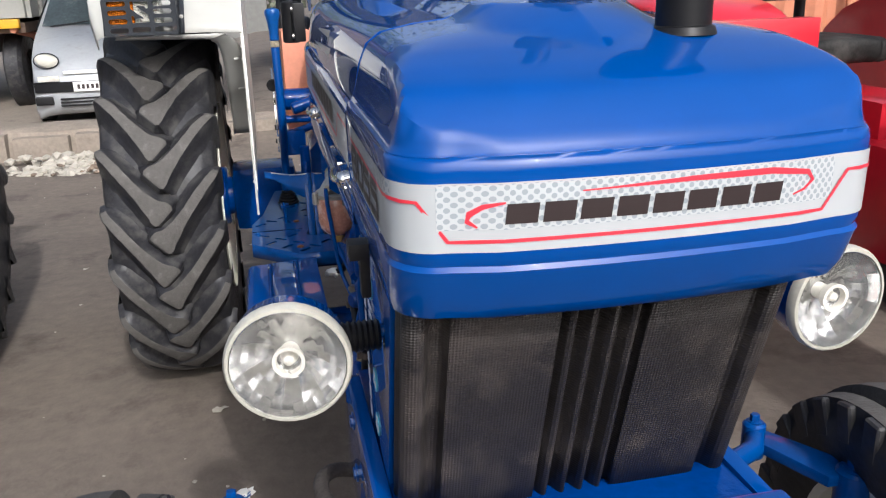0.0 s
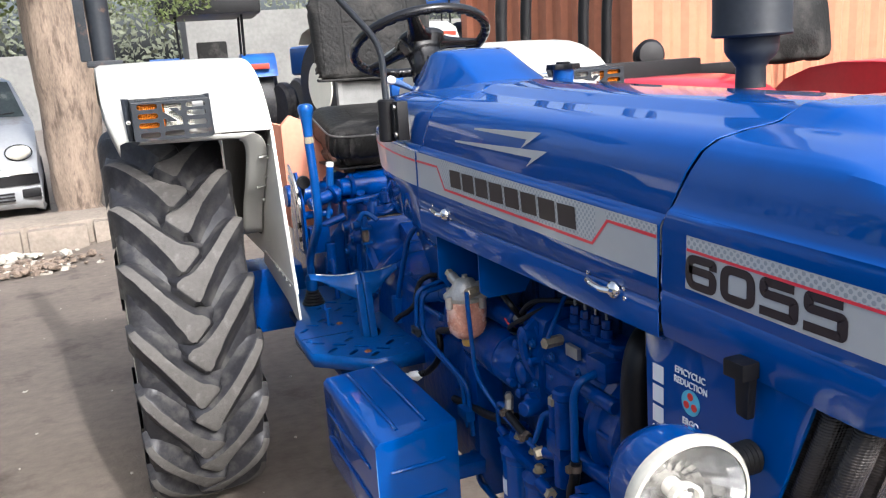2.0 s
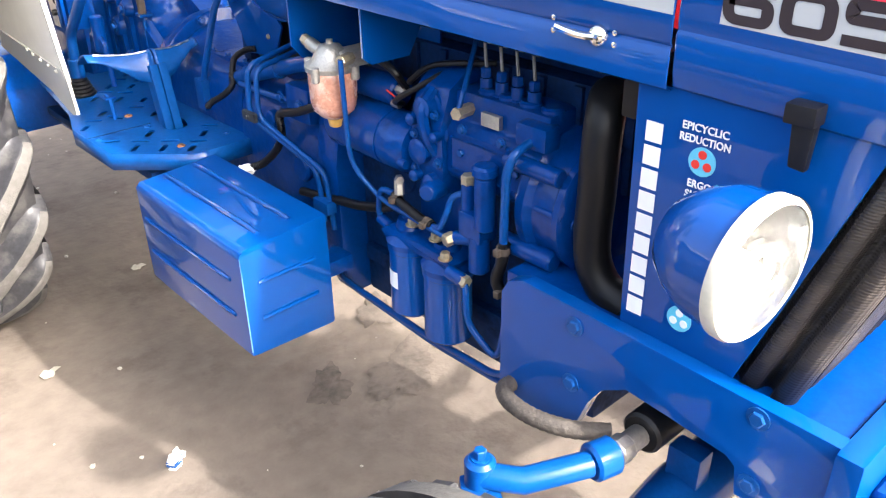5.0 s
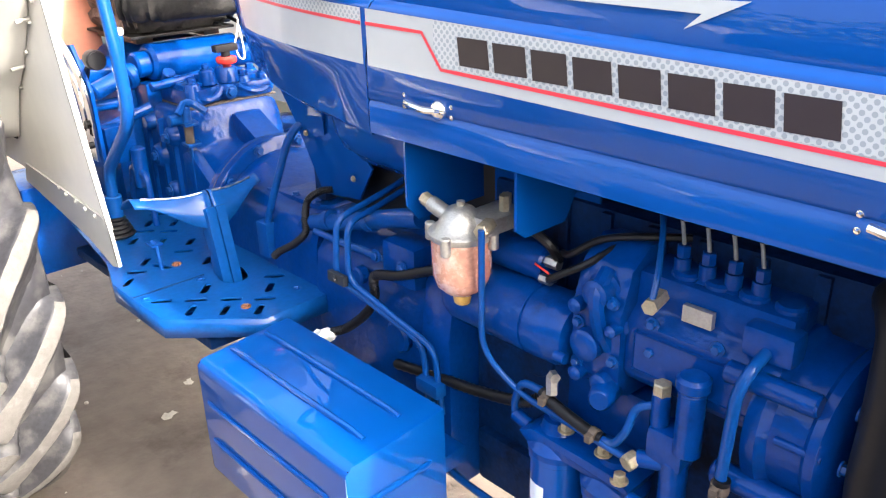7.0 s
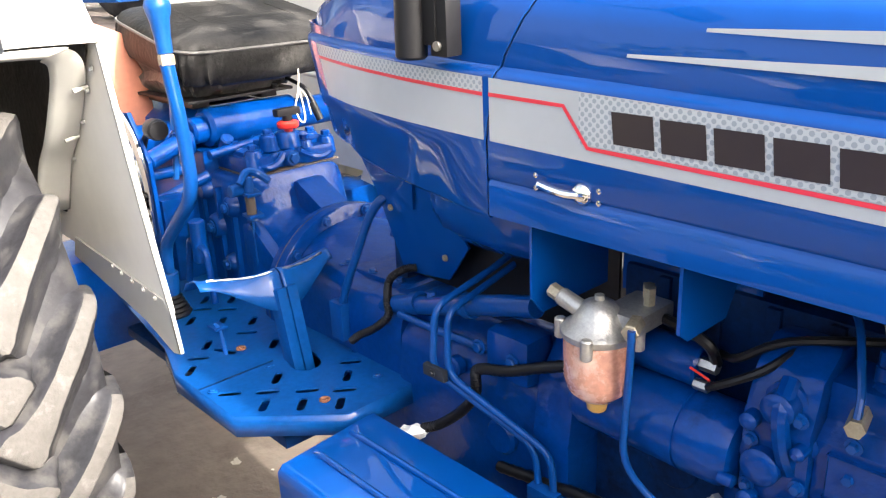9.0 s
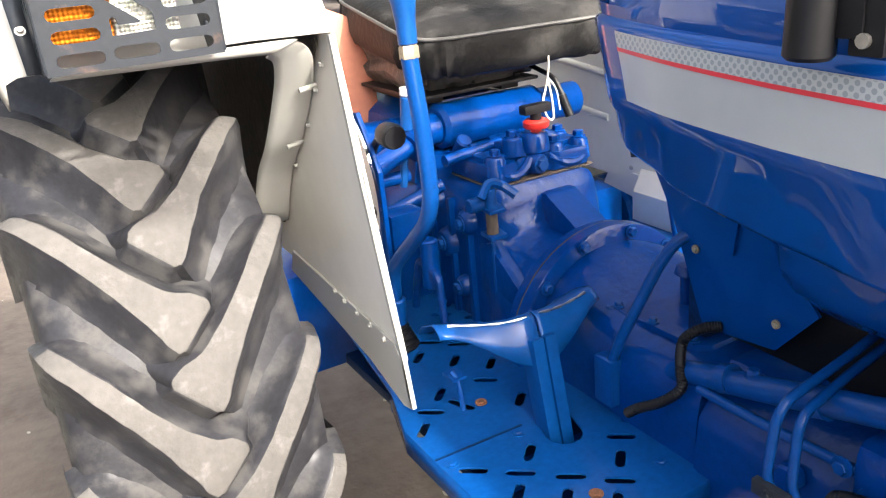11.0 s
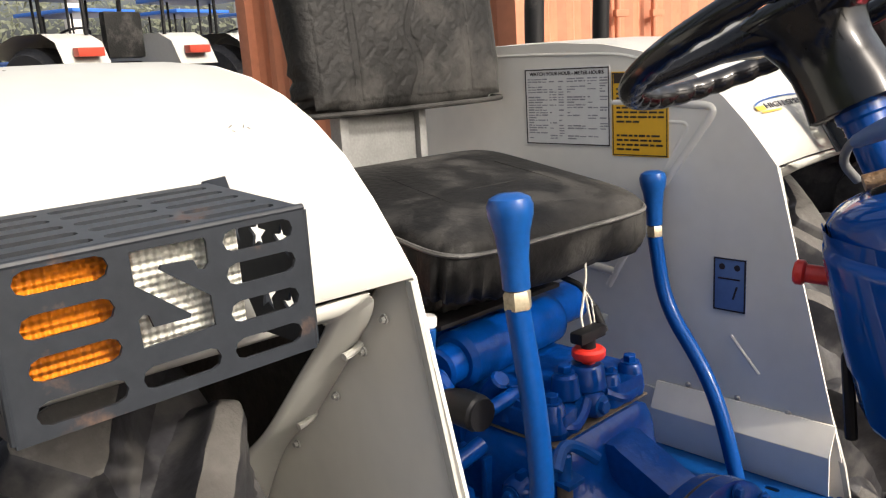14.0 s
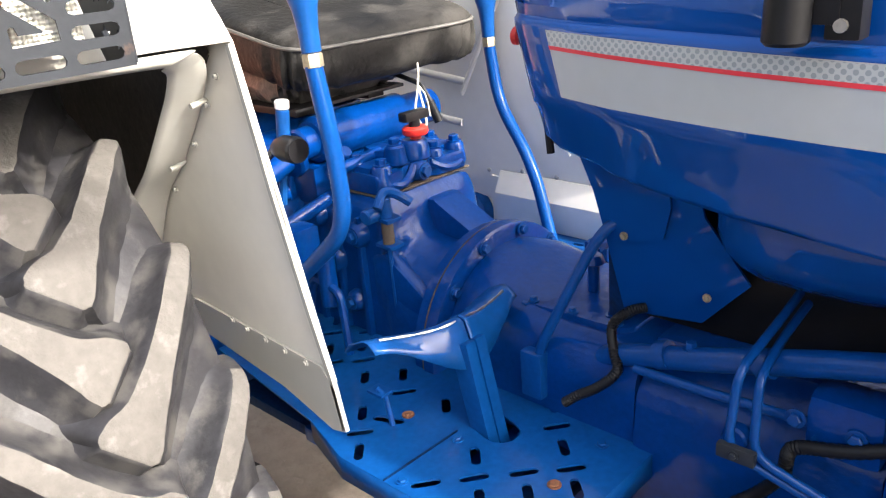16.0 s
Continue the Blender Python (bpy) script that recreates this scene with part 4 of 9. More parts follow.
def rear_wheel(parent, cx, cy, cz, turn=0.0, outer=-1, label=""):
    """A driven wheel: cream rim and disc, tyre body and two rows of bars; axis along x."""
    bm = B()
    o = outer
    prof = [(-0.202, 0.408), (-0.205, 0.414), (-0.200, 0.416), (-0.190, 0.402), (-0.180, 0.375), (-0.16, 0.352), (-0.10, 0.345), (-0.07, 0.315), (0.07, 0.315), (0.10, 0.345), (0.16, 0.352), (0.180, 0.375), (0.190, 0.402), (0.200, 0.416), (0.205, 0.414), (0.202, 0.408)]
    rows = [[Vector((s, r * math.cos(2 * math.pi * k / 48), r * math.sin(2 * math.pi * k / 48))) for k in range(48)] for s, r in prof]
    grid(bm, rows, close_v=True)
    dish = [(o * 0.02, 0.318), (o * 0.03, 0.27), (o * 0.075, 0.22), (o * 0.085, 0.14), (o * 0.06, 0.10)]
    rows = [[Vector((s, r * math.cos(2 * math.pi * k / 48), r * math.sin(2 * math.pi * k / 48))) for k in range(48)] for s, r in dish]
    grid(bm, rows, close_v=True)
    bm.faces.new([bm.verts.new(p) for p in rows[-1]])
    for k in range(8):
        a = 2 * math.pi * k / 8
        bolt(bm, (o * 0.085, 0.16 * math.cos(a), 0.16 * math.sin(a)), (o, 0, 0), 0.016, 0.02)
    wheel = part("rear_wheel", bm, RIM, parent, label or "cream painted steel rim")
    wheel.matrix_basis = pose(cx, cy, cz)
    bm = B()
    side = [(0.170, 0.372), (0.196, 0.404), (0.206, 0.450), (0.213, 0.52), (0.219, 0.58), (0.220, 0.64), (0.206, 0.682), (0.160, 0.698), (0.09, 0.706), (0.0, 0.709)]
    full = [(-u * 0.94, r) for u, r in side] + [(u * 0.94, r) for u, r in side[-2::-1]]
    rows = [[Vector((u, r * math.cos(2 * math.pi * k / 72), r * math.sin(2 * math.pi * k / 72))) for k in range(72)] for u, r in full]
    grid(bm, rows, close_v=True)
    part("tyre", bm, RUBBER, wheel, "dusty black tyre body", sharp=60)
    for hand, off in ((1, 9.0), (-1, 1.0)):
        for k in range(20):
            ob = new("lug", LUGS[hand][(k * 7 + k // 3) % 3])
            ob.parent = wheel
            ob.matrix_basis = pose(0, 0, 0, turn - off - 18 * k, 0, 0)
    return wheel


rear_wheel(tractor, -AX_X, AX_Y, AX_Z, 0, -1)
rear_wheel(tractor, AX_X, AX_Y, AX_Z, 7, 1)
bm = B()
rod(bm, (-0.62, AX_Y, AX_Z), (0.62, AX_Y, AX_Z), 0.085, edge=0.01, n=24)
rod(bm, (-0.66, AX_Y, AX_Z), (-0.60, AX_Y, AX_Z), 0.13, edge=0.01, n=24)
rod(bm, (0.66, AX_Y, AX_Z), (0.60, AX_Y, AX_Z), 0.13, edge=0.01, n=24)
box(bm, (-0.58, AX_Y - 0.12, AX_Z - 0.14), (-0.30, AX_Y + 0.12, AX_Z + 0.14), 0.04)
box(bm, (0.30, AX_Y - 0.12, AX_Z - 0.14), (0.58, AX_Y + 0.12, AX_Z + 0.14), 0.04)
part("rear_axle", bm, CAST, tractor)


def block_mesh(s):
    bm = box(B(), (min(s * 0.094, s * 0.112), -0.022, 0.298), (max(s * 0.094, s * 0.112), 0.022, 0.372), 0.004, seg=1)
    bmesh.ops.recalc_face_normals(bm, faces=bm.faces)
    me = bpy.data.meshes.new("shoulder_block")
    bm.to_mesh(me)
    bm.free()
    me.materials.append(RUBBER)
    return me


BLOCK = {1: block_mesh(1), -1: block_mesh(-1)}


def front_wheel(cx, cy, cz, steer, o, size):
    bm = B()
    R, W = 0.385, 0.105
    prof = [(-0.085, 0.225), (-0.08, 0.205), (-0.03, 0.19), (0.03, 0.19), (0.08, 0.205), (0.085, 0.225)]
    rows = [[Vector((s, r * math.cos(2 * math.pi * k / 40), r * math.sin(2 * math.pi * k / 40))) for k in range(40)] for s, r in prof]
    grid(bm, rows, close_v=True)
    dish = [(o * 0.01, 0.195), (o * 0.03, 0.14), (o * 0.045, 0.09), (o * 0.06, 0.05)]
    rows = [[Vector((s, r * math.cos(2 * math.pi * k / 40), r * math.sin(2 * math.pi * k / 40))) for k in range(40)] for s, r in dish]
    grid(bm, rows, close_v=True)
    bm.faces.new([bm.verts.new(p) for p in rows[-1]])
    rod(bm, (-o * 0.14, 0, 0), (o * 0.07, 0, 0), 0.055, edge=0.008, n=20)
    wheel = part("front_wheel", bm, RIM, tractor, "cream painted steel rim")
    wheel.matrix_basis = pose(cx, cy, cz, 0, 0, steer) @ Matrix.Diagonal((size, size, size, 1))
    bm = B()
    half = [(0.080, 0.215), (0.100, 0.25), (0.112, 0.29), (0.110, 0.325), (0.100, 0.348), (0.098, 0.374), (0.066, 0.380), (0.062, 0.358), (0.036, 0.360), (0.031, 0.392), (0.0, 0.394)]
    full = [(-u, r) for u, r in half] + [(u, r) for u, r in half[-2::-1]]
    rows = [[Vector((u, r * math.cos(2 * math.pi * k / 72), r * math.sin(2 * math.pi * k / 72))) for k in range(72)] for u, r in full]
    grid(bm, rows, close_v=True)
    for j, f in enumerate(bm.faces):
        c = f.calc_center_median()
        if math.hypot(c.y, c.z) > 0.372:
            f.material_index = 1
    part("tyre", bm, [RUBBER, WORN], wheel, "dusty ribbed front tyre", sharp=35)
    for s in (-1, 1):
        for k in range(26):
            ob = new("shoulder_block", BLOCK[s])
            ob.parent = wheel
            ob.matrix_basis = Matrix.Rotation(2 * math.pi * k / 26, 4, "X")


front_wheel(-0.75, 0.29, 0.43, 2, -1, 1.085)
front_wheel(0.75, 0.29, 0.43, -8, 1, 1.085)

# front axle, steering links
bm = B()
tube(bm, [(-0.63, 0.33, 0.525), (-0.22, 0.36, 0.555), (0.22, 0.36, 0.555), (0.63, 0.33, 0.525)], 0.058, 20)
rod(bm, (-0.52, 0.337, 0.533), (-0.535, 0.336, 0.532), 0.064, edge=0.003, n=20)
axle = part("front_axle", bm, PIPE, tractor)
bm = B()
box(bm, (-0.235, 0.325, 0.60), (-0.195, 0.385, 0.665), 0.006)
part("axle_bracket", bm, PIPE, axle)
bolts_at = [(-0.36, 0.295, 0.535), (-0.42, 0.285, 0.52)]
for p in bolts_at:
    bm = B()
    bolt(bm, p, (0, -1, -0.2), 0.014, 0.016)
    part("bolt", bm, PIPE, axle)
for q in (-1, 1):
    bm = B()
    rod(bm, (q * 0.66, 0.36, 0.30), (q * 0.66, 0.36, 0.70), 0.038, edge=0.006, n=20)
    bolt(bm, (q * 0.66, 0.36, 0.70), (0, 0, 1), 0.018, 0.016)
    prism(bm, [(min(q * 0.60, q * 0.70), 0.36), (max(q * 0.60, q * 0.70), 0.36), (q * 0.585, 0.55), (q * 0.535, 0.53)] if q > 0 else [(-0.70, 0.36), (-0.60, 0.36), (-0.50, 0.53), (-0.55, 0.55)], "z", 0.665, 0.69, 0.005)
    knuckle = part("steering_knuckle", bm, PIPE, tractor)
    bm = B()
    rod(bm, (q * 0.535, 0.52, 0.65), (q * 0.535, 0.52, 0.735), 0.024, edge=0.006, n=18)
    bolt(bm, (q * 0.535, 0.52, 0.735), (0, 0, 1), 0.010, 0.016)
    part("ball_joint", bm, PIPE, knuckle)
    bm = B()
    prism(bm, [(q * 0.56, 0.28), (q * 0.60, 0.26), (q * 0.66, 0.33), (q * 0.62, 0.38)] if q > 0 else [(-0.66, 0.33), (-0.60, 0.26), (-0.56, 0.28), (-0.62, 0.38)], "z", 0.60, 0.625, 0.005)
    part("stop_lug", bm, PIPE, knuckle)
    bm = B()
    tube(bm, [(q * 0.535, 0.515, 0.705), (q * 0.50, 0.465, 0.705), (q * 0.40, 0.42, 0.705)], 0.021, 14)
    rod(bm, (q * 0.40, 0.42, 0.705), (q * 0.355, 0.408, 0.705), 0.031, edge=0.005, n=18)
    part("track_rod", bm, PIPE, tractor)
    bm = B()
    rod(bm, (q * 0.355, 0.408, 0.705), (q * 0.325, 0.408, 0.703), 0.024, edge=0.003, n=8)
    rod(bm, (q * 0.325, 0.408, 0.703), (q * 0.285, 0.408, 0.702), 0.019, edge=0.003, n=14)
    part("cylinder_rod_end", bm, STEEL, tractor, "greasy bare steel rod end")
bm = B()
rod(bm, (-0.285, 0.408, 0.702), (0.285, 0.408, 0.702), 0.036, edge=0.005, n=20)
part("steering_cylinder", bm, HOSE, tractor, "black steering cylinder")
bm = B()
line = spline([(-0.285, 0.68, 0.655), (-0.335, 0.66, 0.676), (-0.365, 0.615, 0.688), (-0.368, 0.555, 0.692), (-0.345, 0.50, 0.690), (-0.30, 0.455, 0.685)], 9)
tube(bm, line, 0.0145, 12, radii=[0.0145 * (1 + 0.09 * (k % 2)) for k in range(len(line))])
part("steering_hose", bm, BRAID, tractor, "dark worn braided hydraulic hose")

# ---- fenders ----
TOP = [(2.335, 1.491), (2.36, 1.525), (2.40, 1.575), (2.445, 1.622), (2.50, 1.662), (2.56, 1.693), (2.63, 1.717), (2.72, 1.735), (2.85, 1.745), (3.05, 1.745), (3.25, 1.72), (3.42, 1.66), (3.55, 1.56), (3.62, 1.45)]
for side in (-1, 1):
    X = lambda v: side * v
    bm = B()
    rows = []
    for y, z in TOP:
        out = 1.0 if z > 1.6 else 0.965 + 0.035 * (z - 1.491) / 0.11
        rows.append([Vector((X(0.462), y, z - 0.004)), Vector((X(0.468), y, z)), Vector((X(0.60), y, z + 0.004)), Vector((X(0.80), y, z + 0.004)), Vector((X(out - 0.02), y, z)), Vector((X(out - 0.003), y + 0.004, z - 0.008)), Vector((X(out), y + 0.008, z - 0.045))])
    grid(bm, rows)
    fender = part("fender", bm, CREAM, tractor, "cream painted sheet-metal fender", sharp=50)
    sheet_of(fender, 0.004)
    bm = B()
    prism(bm, TOP + [(3.60, 1.2), (3.35, 0.97), (2.70, 0.965), (2.22, 0.940), (2.178, 0.842)][:-1] + [(2.193, 0.93)], "x", X(0.466), X(0.461))
    inner = part("inner_panel", bm, GREYP, fender, "grey-white painted inner panel")
    bm = B()
    seam = [(0.905, 2.338, 1.4895), (0.56, 2.345, 1.488), (0.522, 2.352, 1.482), (0.496, 2.372, 1.465), (0.478, 2.405, 1.432), (0.4695, 2.45, 1.385), (0.4695, 2.50, 1.325), (0.4695, 2.554, 1.266), (0.4695, 2.637, 1.19), (0.4695, 2.72, 1.06)]
    free = [(0.905, 2.338, 1.479), (0.605, 2.343, 1.471), (0.578, 2.356, 1.463), (0.560, 2.378, 1.450), (0.550, 2.415, 1.416), (0.546, 2.46, 1.372), (0.545, 2.51, 1.318), (0.545, 2.564, 1.262), (0.545, 2.645, 1.19), (0.545, 2.73, 1.06)]
    p, q = spline([Vector((X(a), b, c)) for a, b, c in seam], 4), spline([Vector((X(a), b, c)) for a, b, c in free], 4)
    out = Vector((-0.004 * side, -0.007, 0.003))
    grid(bm, [p, [a * 0.85 + b * 0.15 + out for a, b in zip(p, q)], [a * 0.5 + b * 0.5 + out * 1.4 for a, b in zip(p, q)], [a * 0.15 + b * 0.85 + out for a, b in zip(p, q)], q])
    channel = part("edge_channel", bm, CREAM, fender, sharp=50)
    sheet_of(channel, 0.004)
    for y, z in ((2.554, 1.262), (2.44, 1.385)):
        bm = B()
        tube(bm, spline([(X(0.505), y - 0.015, z + 0.004), (X(0.488), y - 0.013, z + 0.006), (X(0.470), y - 0.004, z + 0.008)]), 0.005, 8)
        part("weld_bead", bm, CREAM, channel, "painted-over weld bead")
    # dark brown coat under the fender and on the wheel's side of the panel
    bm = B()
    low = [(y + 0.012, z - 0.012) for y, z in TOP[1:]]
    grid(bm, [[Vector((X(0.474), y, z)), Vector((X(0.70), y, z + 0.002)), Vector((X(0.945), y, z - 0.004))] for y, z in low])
    part("mud_coat", bm, BROWNCOAT, fender, "dark brown coat under the fender", sharp=60)
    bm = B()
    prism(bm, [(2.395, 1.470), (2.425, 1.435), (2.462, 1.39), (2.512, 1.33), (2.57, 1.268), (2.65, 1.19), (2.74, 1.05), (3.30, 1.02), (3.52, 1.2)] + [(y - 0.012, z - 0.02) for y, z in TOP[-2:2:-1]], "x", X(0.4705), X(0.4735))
    part("mud_coat", bm, BROWNCOAT, inner, "dark brown coat on the panel")
    bm = B()
    strap(bm, [(X(0.468), 2.338, 1.488), (X(0.468), 2.285, 1.25), (X(0.468), 2.232, 1.05), (X(0.468), 2.193, 0.92), (X(0.468), 2.178, 0.842)], 0.010, 0.008, (0, 1, 0))
    part("rolled_edge", bm, CREAM, fender)
    bm = B()
    prism(bm, [(2.72, 0.985), (2.22, 0.955), (2.19, 0.92), (2.178, 0.840), (2.21, 0.833), (2.34, 0.872), (2.75, 0.93)], "x", X(0.472), X(0.467))
    skirt = part("lower_skirt", bm, CREAM if side < 0 else GREYP, fender)
    for y, z in ((2.48, 0.970), (2.434, 0.964), (2.376, 0.959), (2.319, 0.954), (2.26, 0.949)):
        bm = B()
        bolt(bm, (X(0.472 if side < 0 else 0.461), y, z), (side if side < 0 else -1, 0, 0), 0.0045, 0.004)
        part("bolt", bm, CREAM, skirt)
    for y, z in ((2.385, 1.435), (2.43, 1.385), (2.495, 1.31), (2.60, 1.21)):
        bm = B()
        bolt(bm, (X(0.470), y, z), (side, 0, 0), 0.0042, 0.006)
        part("bolt", bm, CREAM, fender)
    if side < 0:  # dark scuffs on the fender's top
        rnd = random.Random(31)
        for x, y, w, n in ((-0.585, 2.496, 0.034, 9), (-0.665, 2.635, 0.022, 6), (-0.61, 2.634, 0.03, 5), (-0.73, 2.61, 0.05, 5), (-0.80, 2.535, 0.02, 4), (-0.69, 2.80, 0.05, 7)):
            for k in range(n):
                px, py = x + rnd.uniform(-w, w), y + rnd.uniform(-0.006, 0.006) * (1 if y < 2.6 else 2.5)
                i = max(j for j in range(len(TOP) - 1) if TOP[j][0] <= py)
                f = (py - TOP[i][0]) / (TOP[i + 1][0] - TOP[i][0])
                rise = (TOP[i + 1][1] - TOP[i][1]) / (TOP[i + 1][0] - TOP[i][0])
                pz = TOP[i][1] + f * (TOP[i + 1][1] - TOP[i][1]) + 0.0046
                a = Vector((rnd.uniform(0.2, 1), rnd.uniform(-0.7, 0.7), 0)).normalized() * rnd.uniform(0.001, 0.006)
                b = Vector((-a.y, a.x, 0)).normalized() * rnd.uniform(0.0005, 0.0011)
                bm = B()
                bm.faces.new([bm.verts.new(Vector((px, py, pz)) + v + Vector((0, 0, v.y * rise))) for v in (a, b, -a, -b)])
                part("scuff", bm, SCUFF, fender, "dark scuff")
    if side > 0:  # pressed ribs on the panel that faces the seat
        for pts in ([(2.70, 1.235), (2.95, 1.26), (3.2, 1.26)], [(2.72, 1.12), (2.95, 1.14), (3.2, 1.14)]):
            bm = B()
            tube(bm, spline([(0.467, y, z) for y, z in pts]), 0.012, 12)
            part("pressed_rib", bm, GREYP, fender)
        bm = B()
        tube(bm, rounded([(0.4665, 2.715, 1.20), (0.4665, 2.590, 1.42), (0.4665, 2.455, 1.603), (0.4665, 2.60, 1.613), (0.4665, 2.70, 1.612)], 0.03, 6), 0.010, 12)
        part("pressed_rib", bm, GREYP, fender)
        bm = B()
        tube(bm, [(0.4625, 2.42, 1.14), (0.4625, 2.36, 1.07)], 0.0045, 8)
        part("pressed_rib", bm, GREYP, fender)
        bm = B()
        tube(bm, rounded([(0.4655, 2.640, 1.36), (0.4655, 2.575, 1.472), (0.4655, 2.515, 1.570), (0.4655, 2.60, 1.573)], 0.02, 6), 0.006, 10)
        part("pressed_rib", bm, GREYP, fender)
        bm = B()
        tube(bm, spline([(0.4625, 3.30, 1.722), (0.4625, 3.0, 1.722), (0.4625, 2.80, 1.717), (0.4625, 2.68, 1.711), (0.4625, 2.60, 1.692)]), 0.0042, 8)
        part("rolled_bead", bm, GREYP, fender)
        bm = B()
        prism(bm, [(2.62, 0.985), (2.225, 0.955), (2.215, 0.835), (2.62, 0.855)], "x", 0.461, 0.455)
        part("kick_plate", bm, GREYP, fender, "scuffed grey-white kick plate")
        # labels on the panel
        bm = B()
        box(bm, (0.4585, 2.702, 1.516), (0.4605, 2.938, 1.690))
        lab = part("printed_label", bm, GREYD, fender, "grey chart label with fine print")
        f = plane_of((0.458, 2.922, 1.6735), (0, -1, 0), (0, 0, 1))
        part("printed_word", lettering("WATCH YOUR HOUR - METER HOURS", 0.0080, 0.205, f, 0.0004, 0.008), DARKINK, lab, "dark printed heading")
        bm = B()
        rnd = random.Random(4)
        for r in range(24):
            z = 1.664 - 0.0058 * r
            for y0, y1, fill in ((2.930, 2.872, 0.85), (2.868, 2.846, 0.5), (2.842, 2.826, 0.6), (2.818, 2.766, 0.85), (2.762, 2.734, 0.5), (2.730, 2.708, 0.55)):
                y = y0
                while y > y1 + 0.006 and rnd.random() < fill:
                    w = min(y - y1, rnd.uniform(0.006, 0.026))
                    box(bm, (0.4578, y - w, z), (0.4584, y - 0.002, z + rnd.choice((0.0022, 0.0030))))
                    y -= w + 0.001
        tagged(part("fine_print", bm, GREYINK, lab), "grey rows of fine print", kind="stuff")
        bm = B()
        for y0, y1, z0, z1 in ((2.704, 2.936, 1.6855, 1.688), (2.704, 2.936, 1.518, 1.5205), (2.704, 2.7065, 1.518, 1.688), (2.9335, 2.936, 1.518, 1.688)):
            box(bm, (0.4576, y0, z0), (0.4583, y1, z1))
        part("label_border", bm, DARKINK, lab, "dark border")
        bm = B()
        box(bm, (0.4585, 2.562, 1.498), (0.4605, 2.698, 1.676))
        yel = part("warning_label", bm, YELLOWD, fender, "yellow warning label with dark print")
        bm = B()
        for r in range(14):
            z, y = 1.638 - 0.0098 * r, 2.688
            if r in (8, 9):
                continue
            stop = 2.572 if r not in (3, 7, 13) else 2.63
            while y > stop + 0.01:
                w = rnd.uniform(0.008, 0.024)
                box(bm, (0.4578, max(stop, y - w), z), (0.4584, y - 0.002, z + 0.0042))
                y -= w + 0.0015
        tagged(part("fine_print", bm, DARKINK, yel), "dark rows of fine print", kind="stuff")
        bm = B()
        box(bm, (0.4577, 2.655, 1.652), (0.4584, 2.692, 1.672))
        for y0, y1, z0, z1 in ((2.564, 2.696, 1.672, 1.674), (2.564, 2.696, 1.500, 1.502), (2.564, 2.566, 1.500, 1.674), (2.694, 2.696, 1.500, 1.674)):
            box(bm, (0.4576, y0, z0), (0.4583, y1, z1))
        part("label_border", bm, DARKINK, yel, "dark border and warning block")
        bm = B()
        prism(bm, [(0.459, 1.003), (0.455, 1.003), (0.428, 0.948), (0.434, 0.866), (0.438, 0.866), (0.433, 0.948)], "y", 2.205, 2.588, 0.0012)
        part("step_ledge", bm, GREYP, fender, "dusty grey-white folded ledge")
        for y, z in ((2.515, 1.009), (2.404, 1.008), (2.298, 1.003), (2.631, 0.997)):
            bm = B()
            lathe(bm, [(0, 0.0065), (0.002, 0.0065), (0.005, 0.004), (0.006, 0.001)], (0.461, y, z), (-1, 0, 0), 12)
            part("bolt", bm, STEEL, fender)
        bm = B()
        box(bm, (0.4585, 2.39, 1.192), (0.4605, 2.458, 1.302), 0.0006)
        blu = part("picture_label", bm, BLUEL, fender, "small blue picture label")
        bm = B()
        for y0, y1, z0, z1 in ((2.39, 2.458, 1.299, 1.302), (2.39, 2.458, 1.192, 1.195), (2.39, 2.393, 1.192, 1.302), (2.455, 2.458, 1.192, 1.302), (2.402, 2.448, 1.258, 1.261)):
            box(bm, (0.4575, y0, z0), (0.4583, y1, z1))
        for y in (2.408, 2.440):
            lathe(bm, [(0, 0.0065), (0.0008, 0.0065)], (0.4583, y, 1.284), (-1, 0, 0), 14)
        strap(bm, [(0.4580, 2.408, 1.245), (0.4580, 2.416, 1.218)], 0.004, 0.0008, (0, 1, 0))
        part("label_border", bm, DARKINK, blu, "dark border")
        # badge on the sloping top
        m = plane_of((0.520, 2.398, 1.580), (1, 0, 0), (0, 0.045, 0.047))
        bm = B()
        oval = [(0.15 + 0.145 * math.cos(math.pi * k / 14), 0.020 + 0.019 * math.sin(math.pi * k / 14)) for k in range(15)]
        for (p0, q0), (p1, q1) in zip(oval, oval[1:]):
            bm.faces.new([bm.verts.new(m @ Vector(v)) for v in ((p0, q0, 0.0025), (p1, q1, 0.0025), (p1, q1 - 0.0035, 0.0025), (p0, q0 - 0.0035, 0.0025))])
        badge = part("badge", bm, KNOB, fender, "printed oval badge with blue, yellow and dark print")
        bm = B()
        box(bm, (0.004, 0.010, 0.0016), (0.040, 0.020, 0.0026), 0, m)
        box(bm, (0.015, 0.003, 0.0016), (0.100, 0.007, 0.0026), 0, m)
        part("badge_bar", bm, YELLOWD, badge, "yellow bar")
        part("printed_word", lettering("HIGH SPEED", 0.013, 0.20, m @ Matrix.Translation((0.046, 0.012, 0.002)), 0.0006, 0.010), DARKINK, badge, "dark printed words")

    # guarded indicator box
    x0, x1 = sorted((X(0.915), X(0.678)))
    W = x1 - x0
    z0, z1, yf = 1.497, 1.617, 2.222
    Hh = z1 - z0
    flip = (lambda a: a) if side < 0 else (lambda a: 1 - a)
